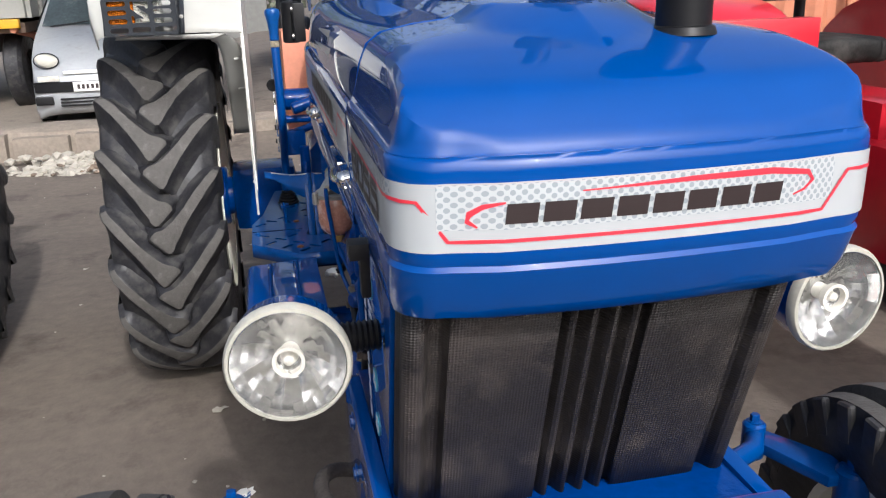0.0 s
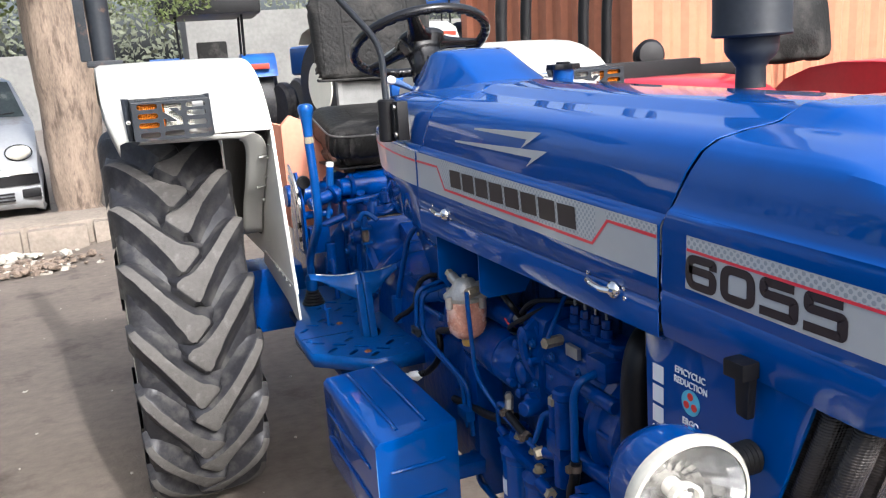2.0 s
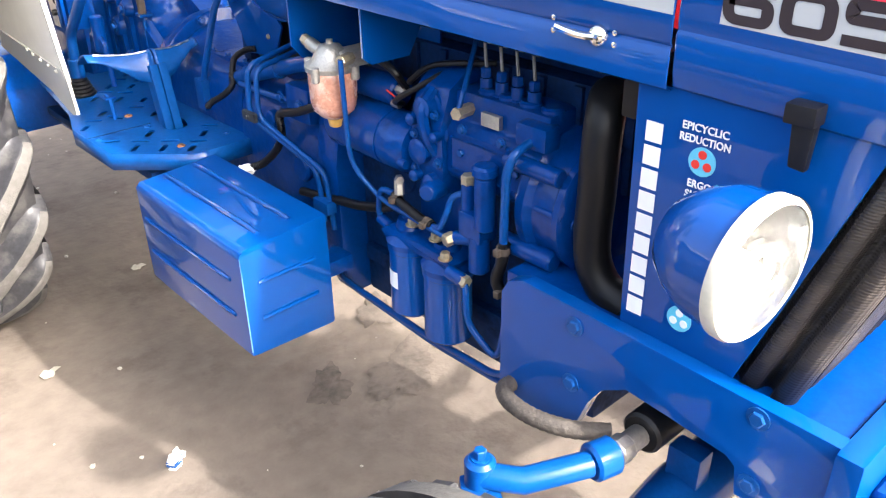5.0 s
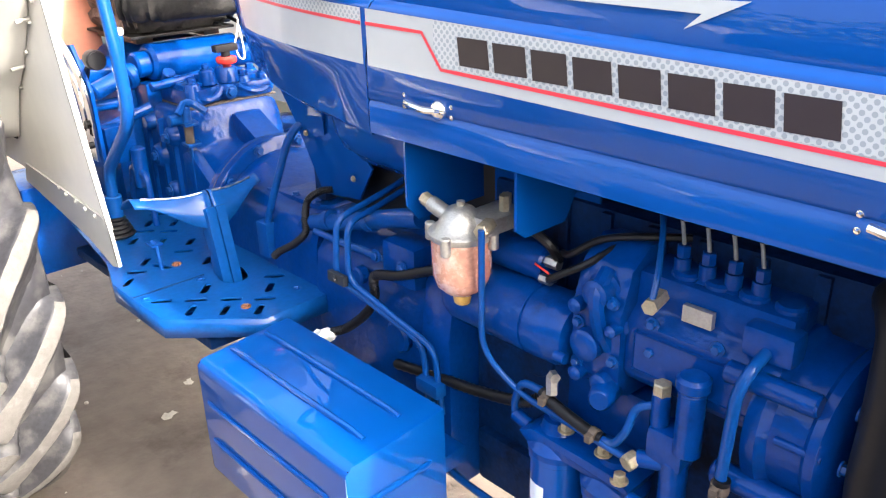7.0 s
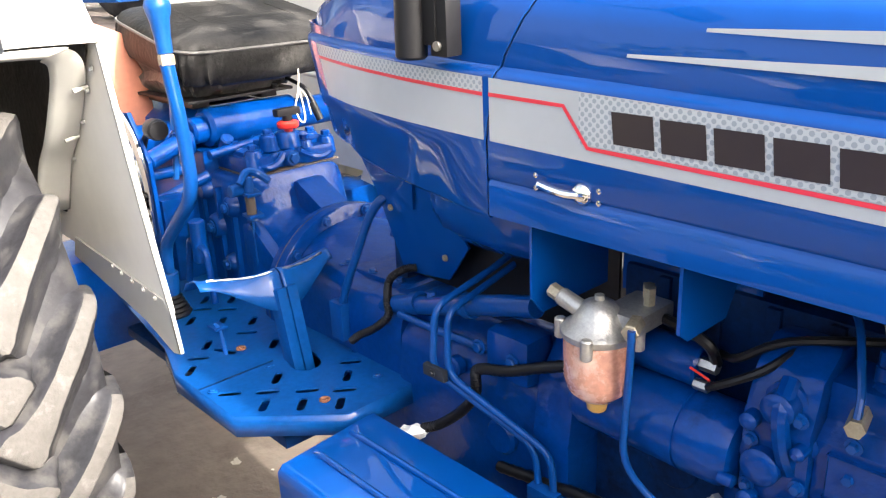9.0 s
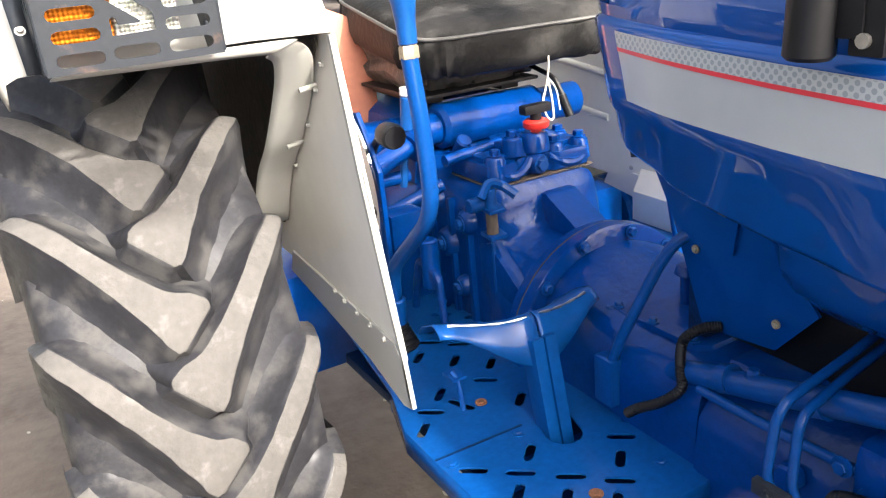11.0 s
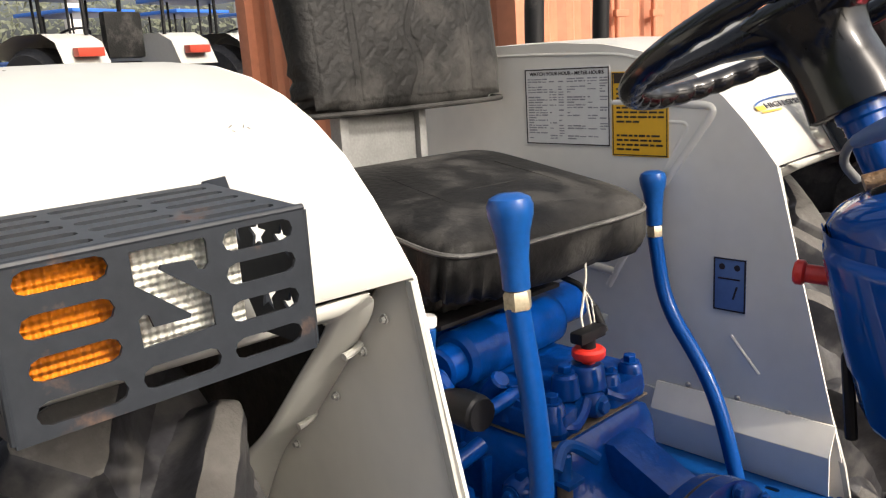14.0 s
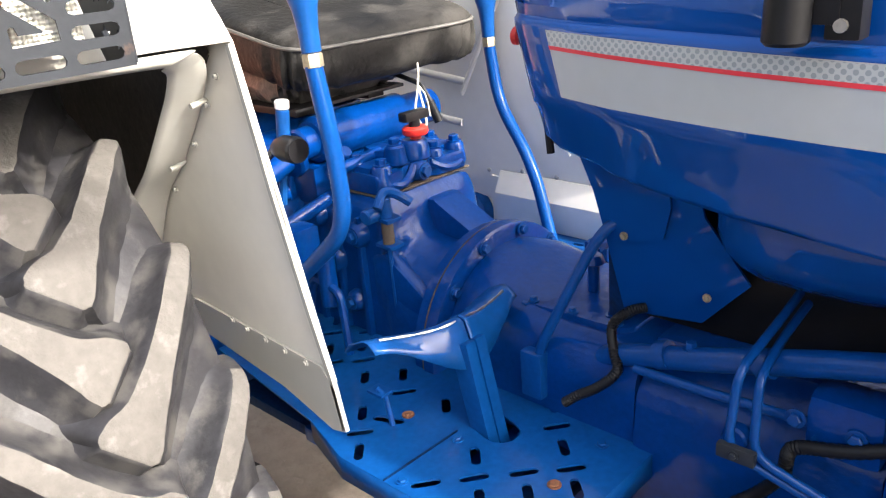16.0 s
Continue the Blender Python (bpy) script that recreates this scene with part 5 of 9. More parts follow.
    holes = [slot(W * flip(cx), Hh * cz, W * 0.262, 0.0168) for cx, cz in ((0.190, 0.885), (0.190, 0.638), (0.194, 0.398), (0.194, 0.146), (0.502, 0.158), (0.816, 0.873), (0.816, 0.655), (0.816, 0.406), (0.814, 0.158))]
    sign = [(0.382, 0.935), (0.622, 0.930), (0.629, 0.905), (0.628, 0.765), (0.612, 0.735), (0.592, 0.745), (0.579, 0.806), (0.475, 0.818), (0.468, 0.795), (0.624, 0.560), (0.628, 0.365),
            (0.387, 0.350), (0.383, 0.525), (0.398, 0.553), (0.416, 0.540), (0.428, 0.462), (0.545, 0.458), (0.550, 0.482), (0.386, 0.735)]
    holes.append([(W * flip(a), Hh * b) for a, b in sign])
    bm = pierced([(0, 0), (W, 0), (W, Hh), (0, Hh)], holes, 0.003, lambda a, b, h: (x0 + a, yf + h, z0 + b))
    guard = part("indicator_guard", bm, GREYST, fender, "dark grey pierced steel lamp guard", sharp=30)
    bm = B()
    for za, zb in ((z0 + 0.003, z1 - 0.003),):
        for xe in (x0, x1):
            tube(bm, [(xe, yf + 0.0025, za), (xe, yf + 0.0025, zb)], 0.0032, 8)
        tube(bm, [(x0, yf + 0.0025, z1 - 0.001), (x1, yf + 0.0025, z1 - 0.001)], 0.0032, 8)
    part("bent_edge", bm, GREYST, guard)
    tops = [slot(W * (0.19 + 0.31 * c), 0.022 + 0.027 * r, 0.066, 0.012) for c in range(3) for r in range(5)]
    bm = pierced([(0, 0), (W, 0), (W, 0.150), (0, 0.150)], tops, 0.003, lambda a, b, h: (x0 + a, yf + 0.003 + b, z1 - 0.003 + h + b * 0.06))
    part("guard_top", bm, GREYST, guard, sharp=30)
    for xs, outw in ((x0, -1), (x1 - 0.003, 1)):
        stars = []
        for cy, cz in ((0.026, 0.030), (0.062, 0.036), (0.030, 0.088), (0.068, 0.090), (0.106, 0.092)):
            stars.append([(cy + (0.0155 if k % 2 == 0 else 0.0068) * math.sin(math.pi * k / 5), cz + (0.0155 if k % 2 == 0 else 0.0068) * math.cos(math.pi * k / 5)) for k in range(10)])
        bm = pierced([(0, 0), (0.078, 0.000), (0.155, 0.128), (0, 0.117)], stars, 0.003, lambda a, b, h: (xs + h, yf + 0.003 + a, z0 + b))
        part("guard_side", bm, GREYST, guard, sharp=30)
        bm = B()
        grid(bm, [[(xs, yf + 0.078, z0 - 0.002), (xs, yf + 0.158, z1 + 0.010)], [(xs + outw * 0.019, yf + 0.080, z0 - 0.001), (xs + outw * 0.024, yf + 0.157, z1 + 0.012)]])
        flange = part("guard_flange", bm, GREYST, guard)
        sheet_of(flange, 0.005)
        bm = B()
        bolt(bm, (xs + outw * 0.011, yf + 0.113, z0 + 0.055), (0, -0.84, 0.54), 0.0052, 0.006)
        part("bolt", bm, STEEL, flange, "plated bolt")
    bm = B()
    am = (x0 + 0.010, x0 + 0.097) if side < 0 else (x1 - 0.097, x1 - 0.010)
    cl = (x0 + 0.098, x0 + 0.186) if side < 0 else (x1 - 0.186, x1 - 0.098)
    box(bm, (am[0], yf + 0.018, z0 + 0.028), (am[1], yf + 0.10, z1 - 0.006), 0.006)
    part("indicator_lens", bm, AMBER, guard, "amber indicator lens")
    bm = B()
    box(bm, (cl[0], yf + 0.018, z0 + 0.028), (cl[1], yf + 0.10, z1 - 0.006), 0.006)
    part("side_lamp_lens", bm, CLEARL, guard, "clear ribbed lamp lens")

# scuffs on the near fender
rnd = random.Random(31)
for k in range(7):
    bm = B()
    lathe(bm, [(0, 0.0022), (0.0008, 0.0018)], (-0.79 + 0.012 * k, 2.74 + 0.004 * k + rnd.uniform(-0.004, 0.004), 1.7395 + 0.0006 * k), (0, -0.1, 1), 8)
    part("scuff_mark", bm, SCUFF, tractor, "small dark scuff on the fender")
for x, y, dx, dy in ((-0.93, 2.96, 0.05, 0.01), (-0.90, 2.93, 0.04, -0.012), (-0.80, 3.00, 0.035, 0.006)):
    bm = B()
    tube(bm, spline([(x, y, 1.7475), (x + dx * 0.5, y + dy, 1.7485), (x + dx, y + dy * 0.2, 1.7488)], 4), 0.0014, 5)
    part("scuff_mark", bm, SCUFF, tractor, "thin dark scratch on the fender")

# ---- tool box ----
bm = B()
prism(bm, [(-0.512, 0.522), (-0.290, 0.516), (-0.290, 0.800), (-0.500, 0.786), (-0.512, 0.774)], "y", 1.247, 1.742, 0.010)
tool = part("tool_box", bm, BLUE, tractor, "blue sheet-steel tool box")
for x, z in ((-0.44, 0.7925), (-0.36, 0.798)):
    bm = B()
    tube(bm, [(x, 1.29, z - 0.004), (x, 1.33, z), (x, 1.68, z), (x, 1.72, z - 0.004)], 0.006, 8)
    part("pressed_rib", bm, BLUE, tool)
for z in (0.61, 0.70):
    bm = B()
    tube(bm, [(-0.476, 1.2475, z), (-0.46, 1.2455, z + 0.001), (-0.345, 1.2455, z + 0.004), (-0.33, 1.2475, z + 0.005)], 0.0055, 8)
    part("pressed_rib", bm, BLUE, tool)
    bm = B()
    tube(bm, [(-0.511, 1.30, z), (-0.5135, 1.33, z), (-0.5135, 1.68, z), (-0.511, 1.71, z)], 0.005, 8)
    part("pressed_rib", bm, BLUE, tool)
for y in (1.30, 1.62):
    bm = B()
    box(bm, (-0.30, y, 0.60), (-0.19, y + 0.06, 0.64), 0.006)
    part("bracket", bm, CAST, tool)

bm = B()
tube(bm, [(-0.5105, 1.2495, 0.535), (-0.5105, 1.2495, 0.70), (-0.5095, 1.2505, 0.768)], 0.0015, 6)
part("worn_edge", bm, WORNBLUE, tool, "pale worn edge")

# ---- foot plate, brake pedal ----
FZ = 0.806
outer = [(-0.135, 2.70), (-0.40, 2.70), (-0.455, 2.30), (-0.494, 2.17), (-0.494, 1.915), (-0.335, 1.760), (-0.168, 1.760), (-0.112, 1.945), (-0.105, 2.10)]
ALONG, ACROSS = math.pi * 0.25, -math.pi * 0.25
rnd = random.Random(7)
SLOTS = [(-0.156, 2.584, 1), (-0.201, 2.542, 0), (-0.151, 2.479, 0), (-0.253, 2.489, 1), (-0.205, 2.440, 1), (-0.244, 2.392, 0), (-0.341, 2.395, 1), (-0.290, 2.440, 0), (-0.288, 2.336, 1), (-0.237, 2.280, 1), (-0.280, 2.232, 0),
         (-0.378, 2.242, 1), (-0.424, 2.198, 0), (-0.465, 2.156, 1), (-0.267, 2.133, 1), (-0.151, 1.974, 1), (-0.203, 1.930, 0), (-0.246, 1.885, 1), (-0.284, 1.842, 0), (-0.320, 1.806, 1), (-0.340, 1.896, 0), (-0.374, 1.858, 1),
         (-0.354, 1.987, 1), (-0.396, 1.951, 0), (-0.428, 1.911, 1), (-0.454, 2.003, 0), (-0.365, 2.185, 2)]
holes = [slot(x + rnd.uniform(-.002, .002), y, 0.050 if k < 2 else 0.062, 0.0165, (ACROSS + 0.12, ALONG, math.pi * 0.62)[k]) for x, y, k in SLOTS]
holes = [[(x, y) for x, y in h] for h in holes] + [slot(-0.268, 2.015, 0.105, 0.066, math.pi * 0.42, 6)]
bm = pierced(outer, holes, -0.004, lambda a, b, h: (a, b, FZ + h))
foot = part("foot_plate", bm, PLATE, tractor, "blue slotted steel foot plate", sharp=30)
# dark slab added below so that the slots look shaded
bm = B()
box(bm, (-0.42, 1.86, FZ - 0.085), (-0.13, 2.62, FZ - 0.060), 0.004)
part("plate_brace", bm, SHADECAST, foot, "dark slab added under the plate to shade its slots")
bm = B()
rim = [(-0.455, 2.30), (-0.494, 2.17), (-0.494, 1.915), (-0.335, 1.760), (-0.168, 1.760), (-0.112, 1.945)]
for (ax, ay), (bx, by) in zip(rim, rim[1:]):
    t = bmesh.new()
    vs = [t.verts.new(p) for p in ((ax, ay, FZ - 0.001), (bx, by, FZ - 0.001), (bx, by, FZ - 0.045), (ax, ay, FZ - 0.045))]
    t.faces.new(vs)
    merge(bm, t)
bmesh.ops.remove_doubles(bm, verts=bm.verts, dist=0.0005)
lip = part("plate_lip", bm, PLATE, foot, sharp=20)
sheet_of(lip, 0.005)
bm = B()
strap(bm, [(-0.493, 2.062, FZ + 0.001), (-0.318, 2.060, FZ + 0.001)], 0.003, 0.003, (0, 1, 0))
part("plate_seam", bm, SHADECAST, foot, "dark joint between two plates")
for x, y in ((-0.334, 2.167), (-0.335, 1.838), (-0.336, 2.043), (-0.202, 1.838), (-0.475, 2.037)):
    bm = B()
    bolt(bm, (x, y, FZ), (0, 0, 1), 0.008, 0.004)
    part("bolt", bm, RUST if y in (2.167, 1.838) and x < -0.3 else PLATE, foot)
bm = B()
tube(bm, [(-0.372, 2.165, FZ - 0.02), (-0.372, 2.178, FZ + 0.055), (-0.375, 2.196, FZ + 0.066)], 0.0055, 8)
box(bm, (-0.385, 2.175, FZ + 0.056), (-0.355, 2.215, FZ + 0.062), 0.002)
part("locking_pin", bm, PIPE, foot)
bm = B()
rod(bm, (-0.16, 1.86, 0.74), (-0.16, 2.6, 0.74), 0.02)
box(bm, (-0.47, 1.98, 0.735), (-0.10, 2.03, 0.765), 0.005)
box(bm, (-0.44, 2.30, 0.735), (-0.10, 2.35, 0.765), 0.005)
part("plate_bracket", bm, CAST, foot)
bm = B()
for x0, x1 in ((-0.296, -0.2725), (-0.2695, -0.246)):
    prism(bm, [(1.985, 0.70), (2.025, 0.70), (2.085, 0.962), (2.044, 0.972)], "x", x0, x1, 0.003)
pedal = part("brake_pedal", bm, PLATE, tractor, "blue twin brake pedal")
for x0, x1, tip in ((-0.2735, -0.432, Vector((0, 0.062, 0.002))), (-0.2690, -0.136, Vector((0, 0.004, 0.008)))):
    bm = B()
    rows = []
    for k in range(15):
        q = k / 14
        x = x0 + (x1 - x0) * q
        t = tip * smooth(q)
        sag = -0.008 * math.sin(math.pi * q)
        low = 0.066 * (1 - smooth(q * 1.15)) + 0.016
        curl = smooth((q - 0.62) / 0.38)
        y, z = 2.074 + t.y, 1.004 + t.z + sag
        rows.append([Vector((x, y - 0.030 + 0.012 * curl, z - low)), Vector((x, y - 0.020 + 0.008 * curl, z - low * 0.55)), Vector((x, y - 0.006, z - 0.004)), Vector((x, y, z)), Vector((x, y + 0.010, z + 0.001)),
                     Vector((x, y + 0.030 + 0.018 * q, z - 0.010 - 0.006 * curl)), Vector((x, y + 0.040 + 0.024 * q, z - 0.026 - 0.010 * curl))])
    grid(bm, rows)
    pad = part("pedal_pad", bm, PLATE, pedal, sharp=40)
    sheet_of(pad, 0.005)
    bm = B()
    wear = [rows[k][3] + Vector((0, -0.001, 0.0022)) for k in range(1, 13)]
    tube(bm, wear, 0.0024, 6, radii=[0.0012 + 0.0016 * abs(math.sin(2.1 * k)) for k in range(12)])
    part("worn_edge", bm, STEEL, pad, "bare worn edge")


# ---- engine, gear housing ----
def bolts(parent, places, axis, r=0.008, h=0.008, mat=None):
    for p in places:
        bm = B()
        bolt(bm, p, axis, r, h)
        part("bolt", bm, mat or PIPE, parent)


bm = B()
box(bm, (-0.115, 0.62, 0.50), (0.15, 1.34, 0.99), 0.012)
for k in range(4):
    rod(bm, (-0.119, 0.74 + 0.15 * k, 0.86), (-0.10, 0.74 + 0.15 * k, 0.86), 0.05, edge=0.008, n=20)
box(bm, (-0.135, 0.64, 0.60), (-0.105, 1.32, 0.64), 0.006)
engine = part("engine_block", bm, SHADECAST, tractor, "blue engine block with shade put into its paint")
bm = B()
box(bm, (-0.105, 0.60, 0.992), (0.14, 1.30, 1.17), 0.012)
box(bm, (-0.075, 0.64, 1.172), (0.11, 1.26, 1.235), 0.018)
head = part("cylinder_head", bm, SHADECAST, tractor)
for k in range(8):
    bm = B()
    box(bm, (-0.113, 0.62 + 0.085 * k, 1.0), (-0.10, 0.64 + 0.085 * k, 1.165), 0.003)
    part("rib", bm, SHADECAST, head)
bm = B()
box(bm, (-0.20, 0.30, 0.90), (0.20, 0.42, 1.24), 0.01)
part("radiator", bm, GRILLE, tractor, "black radiator core")
bm = B()
box(bm, (-0.25, 0.42, 0.885), (0.25, 0.50, 1.25), 0.02)
part("fan_shroud", bm, HOSE, tractor, "black fan shroud")
# added bar, black to pass for the dark space beside the hose
bm = B()
box(bm, (-0.240, 0.47, 1.19), (0.240, 0.535, 1.262), 0.006)
part("hood_rail", bm, HOSE, tractor, "black bar added for the dark gap behind the radiator")
# timing cover with its rim and studs
bm = B()
lathe(bm, [(0, 0.135), (0.02, 0.135), (0.03, 0.122), (0.075, 0.118), (0.082, 0.124), (0.095, 0.124), (0.105, 0.112), (0.11, 0.06)], (-0.10, 0.725, 0.965), (-0.12, -1, 0), 36)
rod(bm, (-0.215, 0.78, 1.045), (-0.215, 0.655, 1.045), 0.016, edge=0.003)
rod(bm, (-0.215, 0.78, 0.885), (-0.215, 0.66, 0.885), 0.019, edge=0.003)
rod(bm, (-0.225, 0.70, 0.98), (-0.225, 0.64, 0.98), 0.006)
timing = part("timing_cover", bm, CAST, tractor)
bolts(timing, [(-0.10 + 0.118 * math.cos(a), 0.62, 0.965 + 0.118 * math.sin(a)) for a in [radians(d) for d in (100, 140, 175, 210, 250)]], (0, -1, 0), 0.007)
# injection pump
bm = B()
prism(bm, [(-0.105, 0.955), (-0.195, 0.955), (-0.205, 0.97), (-0.205, 1.055), (-0.182, 1.075), (-0.178, 1.125), (-0.105, 1.13)], "y", 0.715, 0.945, 0.005)
prism(bm, [(-0.105, 0.905), (-0.185, 0.91), (-0.215, 0.945), (-0.218, 1.06), (-0.195, 1.125), (-0.15, 1.155), (-0.105, 1.15)], "y", 0.945, 1.035, 0.012)
box(bm, (-0.200, 0.735, 0.985), (-0.210, 0.925, 1.045), 0.003)
box(bm, (-0.208, 0.70, 1.07), (-0.165, 0.77, 1.115), 0.012)
pump = part("injection_pump", bm, CAST, tractor, "blue painted inline injection pump")
for y, z, r in ((0.985, 1.09, 0.022), (1.0, 1.0, 0.026), (0.97, 0.945, 0.016), (1.02, 1.06, 0.012), (0.955, 1.04, 0.010), (1.015, 0.945, 0.012)):
    bm = B()
    lathe(bm, [(0, r + 0.006), (0.008, r + 0.006), (0.011, r), (0.034, r), (0.038, r - 0.004), (0.040, r * 0.4)], (-0.198, y, z), (-1, 0, 0), 18)
    part("end_cover", bm, CAST, pump)
bm = B()
tube(bm, spline([(-0.20, 0.985, 1.12), (-0.232, 0.98, 1.09), (-0.228, 0.975, 1.04), (-0.21, 0.97, 1.0)]), 0.012, 8)
part("governor_lever", bm, CAST, pump)
bm = B()
rod(bm, (-0.205, 0.97, 0.93), (-0.255, 0.95, 0.935), 0.024, 0.018, edge=0.004, n=18)
part("stop_lever", bm, CAST, pump)
for y in (0.74, 0.79, 0.84, 0.89):
    bm = B()
    rod(bm, (-0.150, y - 0.005, 1.112), (-0.150, y - 0.005, 1.135), 0.021, edge=0.004, n=16)
    part("valve_seat", bm, CAST, pump)
bolts(pump, [(-0.206, 0.90, 1.02), (-0.206, 0.76, 1.02), (-0.206, 0.80, 1.065), (-0.206, 0.90, 1.065), (-0.218, 0.96, 1.08), (-0.218, 1.02, 1.03), (-0.218, 1.02, 0.96), (-0.218, 0.955, 0.985)], (-1, 0, 0), 0.0075)
bm = B()
box(bm, (-0.196, 0.818, 1.080), (-0.186, 0.863, 1.105), 0.001)
part("maker_plate", bm, ALU, pump, "blank metal plate")
bm = B()
rod(bm, (-0.18, 0.905, 1.098), (-0.228, 0.895, 1.100), 0.012, n=6)
part("banjo_bolt", bm, BRASS, pump, "pale brass bolt")
for k in range(4):
    y = 0.895 - 0.039 * k
    bm = B()
    rod(bm, (-0.150, y, 1.095), (-0.150, y, 1.130), 0.0165, edge=0.003, n=6)
    rod(bm, (-0.150, y, 1.130), (-0.150, y, 1.152), 0.0125, n=12)
    rod(bm, (-0.150, y, 1.152), (-0.150, y, 1.171), 0.0105, edge=0.002, n=6)
    valve = part("delivery_valve", bm, CAST, pump)
    bm = B()
    tube(bm, spline([(-0.150, y, 1.168), (-0.149, y + 0.003, 1.184), (-0.144, y + 0.010, 1.203), (-0.130, y + 0.026, 1.224), (-0.10, y + 0.045, 1.240), (-0.06, y + 0.05, 1.245)]), 0.0030, 8)
    part("delivery_pipe", bm, GALV, valve, "thin bare steel delivery pipe")
bm = B()
tube(bm, rounded([(-0.222, 0.897, 1.10), (-0.205, 0.90, 1.13), (-0.15, 0.93, 1.19), (-0.11, 0.96, 1.21)], 0.02), 0.005, 8)
part("return_pipe", bm, PIPE, pump)
# lift pump with its hand primer
bm = B()
box(bm, (-0.245, 0.815, 0.865), (-0.195, 0.875, 0.925), 0.014)
rod(bm, (-0.232, 0.815, 0.90), (-0.232, 0.815, 1.005), 0.020, edge=0.003, n=18)
rod(bm, (-0.232, 0.815, 1.005), (-0.232, 0.815, 1.028), 0.024, edge=0.005, n=20)
rod(bm, (-0.225, 0.865, 0.91), (-0.225, 0.865, 0.975), 0.014, edge=0.002)
rod(bm, (-0.225, 0.835, 0.80), (-0.225, 0.835, 0.88), 0.021, edge=0.004, n=18)
rod(bm, (-0.24, 0.885, 0.86), (-0.225, 0.83, 0.87), 0.014)
lift = part("lift_pump", bm, CAST, tractor)
bm = B()
rod(bm, (-0.225, 0.865, 0.972), (-0.225, 0.865, 0.992), 0.014, edge=0.002, n=6)
part("banjo_bolt", bm, BRASS, lift, "pale brass bolt")
bm = B()
rod(bm, (-0.262, 0.893, 0.856), (-0.240, 0.888, 0.860), 0.0135, edge=0.002, n=6)
part("banjo_bolt", bm, BRASS, lift, "pale brass bolt")
# twin fuel filters
cups = []
for y, z0, r in ((1.060, 0.770, 0.0485), (0.945, 0.756, 0.0515)):
    cups.append(B())
    lathe(cups[-1], [(0, r + 0.004), (0.012, r + 0.005), (0.020, r - 0.002), (0.030, 0.036), (0.046, 0.030), (0.060, 0.026), (0.062, 0.010)], (-0.205, y, z0), (0, 0, 1), 28)
bm = B()
prism(bm, [(0.90, 0.775), (1.10, 0.782), (1.12, 0.795), (1.09, 0.812), (0.92, 0.806), (0.895, 0.79)], "x", -0.245, -0.160, 0.011)
rod(bm, (-0.255, 0.89, 0.79), (-0.255, 0.845, 0.785), 0.014, edge=0.002)
rod(bm, (-0.215, 1.115, 0.79), (-0.215, 1.15, 0.80), 0.013, edge=0.002)
rod(bm, (-0.205, 1.06, 0.82), (-0.205, 1.06, 0.845), 0.018, edge=0.003)
filt = part("fuel_filter", bm, CAST, tractor, "blue twin fuel filter")
for cup in cups:
    part("filter_head", cup, CAST, filt)
bm = B()
box(bm, (-0.16, 0.92, 0.78), (-0.11, 1.08, 0.90), 0.008)
part("filter_bracket", bm, CAST, filt)
for y, z0, r in ((1.060, 0.602, 0.0485), (0.945, 0.588, 0.0515)):
    bm = B()
    lathe(bm, [(0, 0.02), (0.002, r - 0.008), (0.010, r), (0.155, r), (0.158, r + 0.003), (0.168, r + 0.003)], (-0.205, y, z0), (0, 0, 1), 28)
    can = part("filter_canister", bm, BLUE, filt)
    if y > 1:
        bm = B()
        rows = [[Vector((-0.205 + (r + 0.0008) * math.cos(a), y + (r + 0.0008) * math.sin(a), z)) for a in [radians(150 + 8 * k) for k in range(6)]] for z in (0.675, 0.715)]
        grid(bm, rows)
        part("paper_label", bm, WHITEINK, can, "white paper label")
for p in ((-0.225, 1.03, 0.828), (-0.228, 0.955, 0.824), (-0.24, 0.915, 0.80)):
    bm = B()
    bolt(bm, p, (0, 0, 1), 0.010, 0.014)
    part("filter_bolt", bm, BRASS, filt, "weathered brass plug")
bm = B()
rod(bm, (-0.255, 0.852, 0.786), (-0.255, 0.836, 0.784), 0.014, edge=0.002, n=6)
part("filter_plug", bm, BRASS, filt, "weathered brass plug")
# starter motor
bm = B()
lathe(bm, [(0, 0.03), (0.004, 0.055), (0.02, 0.062), (0.185, 0.062), (0.186, 0.059), (0.190, 0.059), (0.191, 0.062), (0.245, 0.061), (0.262, 0.052), (0.27, 0.03)], (-0.185, 1.305, 0.985), (0, -1, 0), 32)
rod(bm, (-0.20, 1.04, 1.0), (-0.20, 1.01, 1.0), 0.014, edge=0.004)
rod(bm, (-0.235, 1.05, 0.965), (-0.235, 1.03, 0.965), 0.009)
rod(bm, (-0.165, 1.28, 1.075), (-0.165, 1.12, 1.075), 0.032, edge=0.004, n=20)
starter = part("starter_motor", bm, CAST, tractor, "blue painted starter motor")
bm = B()
rod(bm, (-0.175, 1.12, 1.085), (-0.175, 1.095, 1.085), 0.010, n=6)
part("terminal_nut", bm, STEEL, starter, "grimy steel terminal")
bm = B()
rod(bm, (-0.19, 1.12, 1.06), (-0.19, 1.098, 1.06), 0.008, n=6)
part("terminal_nut", bm, STEEL, starter, "grimy steel terminal")
bm = B()
rod(bm, (-0.235, 1.055, 0.925), (-0.24, 1.05, 0.895), 0.010, n=6)
part("terminal_nut", bm, STEEL, starter, "grimy steel terminal")
bm = B()
rod(bm, (-0.238, 1.052, 0.93), (-0.245, 1.04, 0.93), 0.009, n=6)
part("terminal_nut", bm, STEEL, starter, "grimy steel terminal")
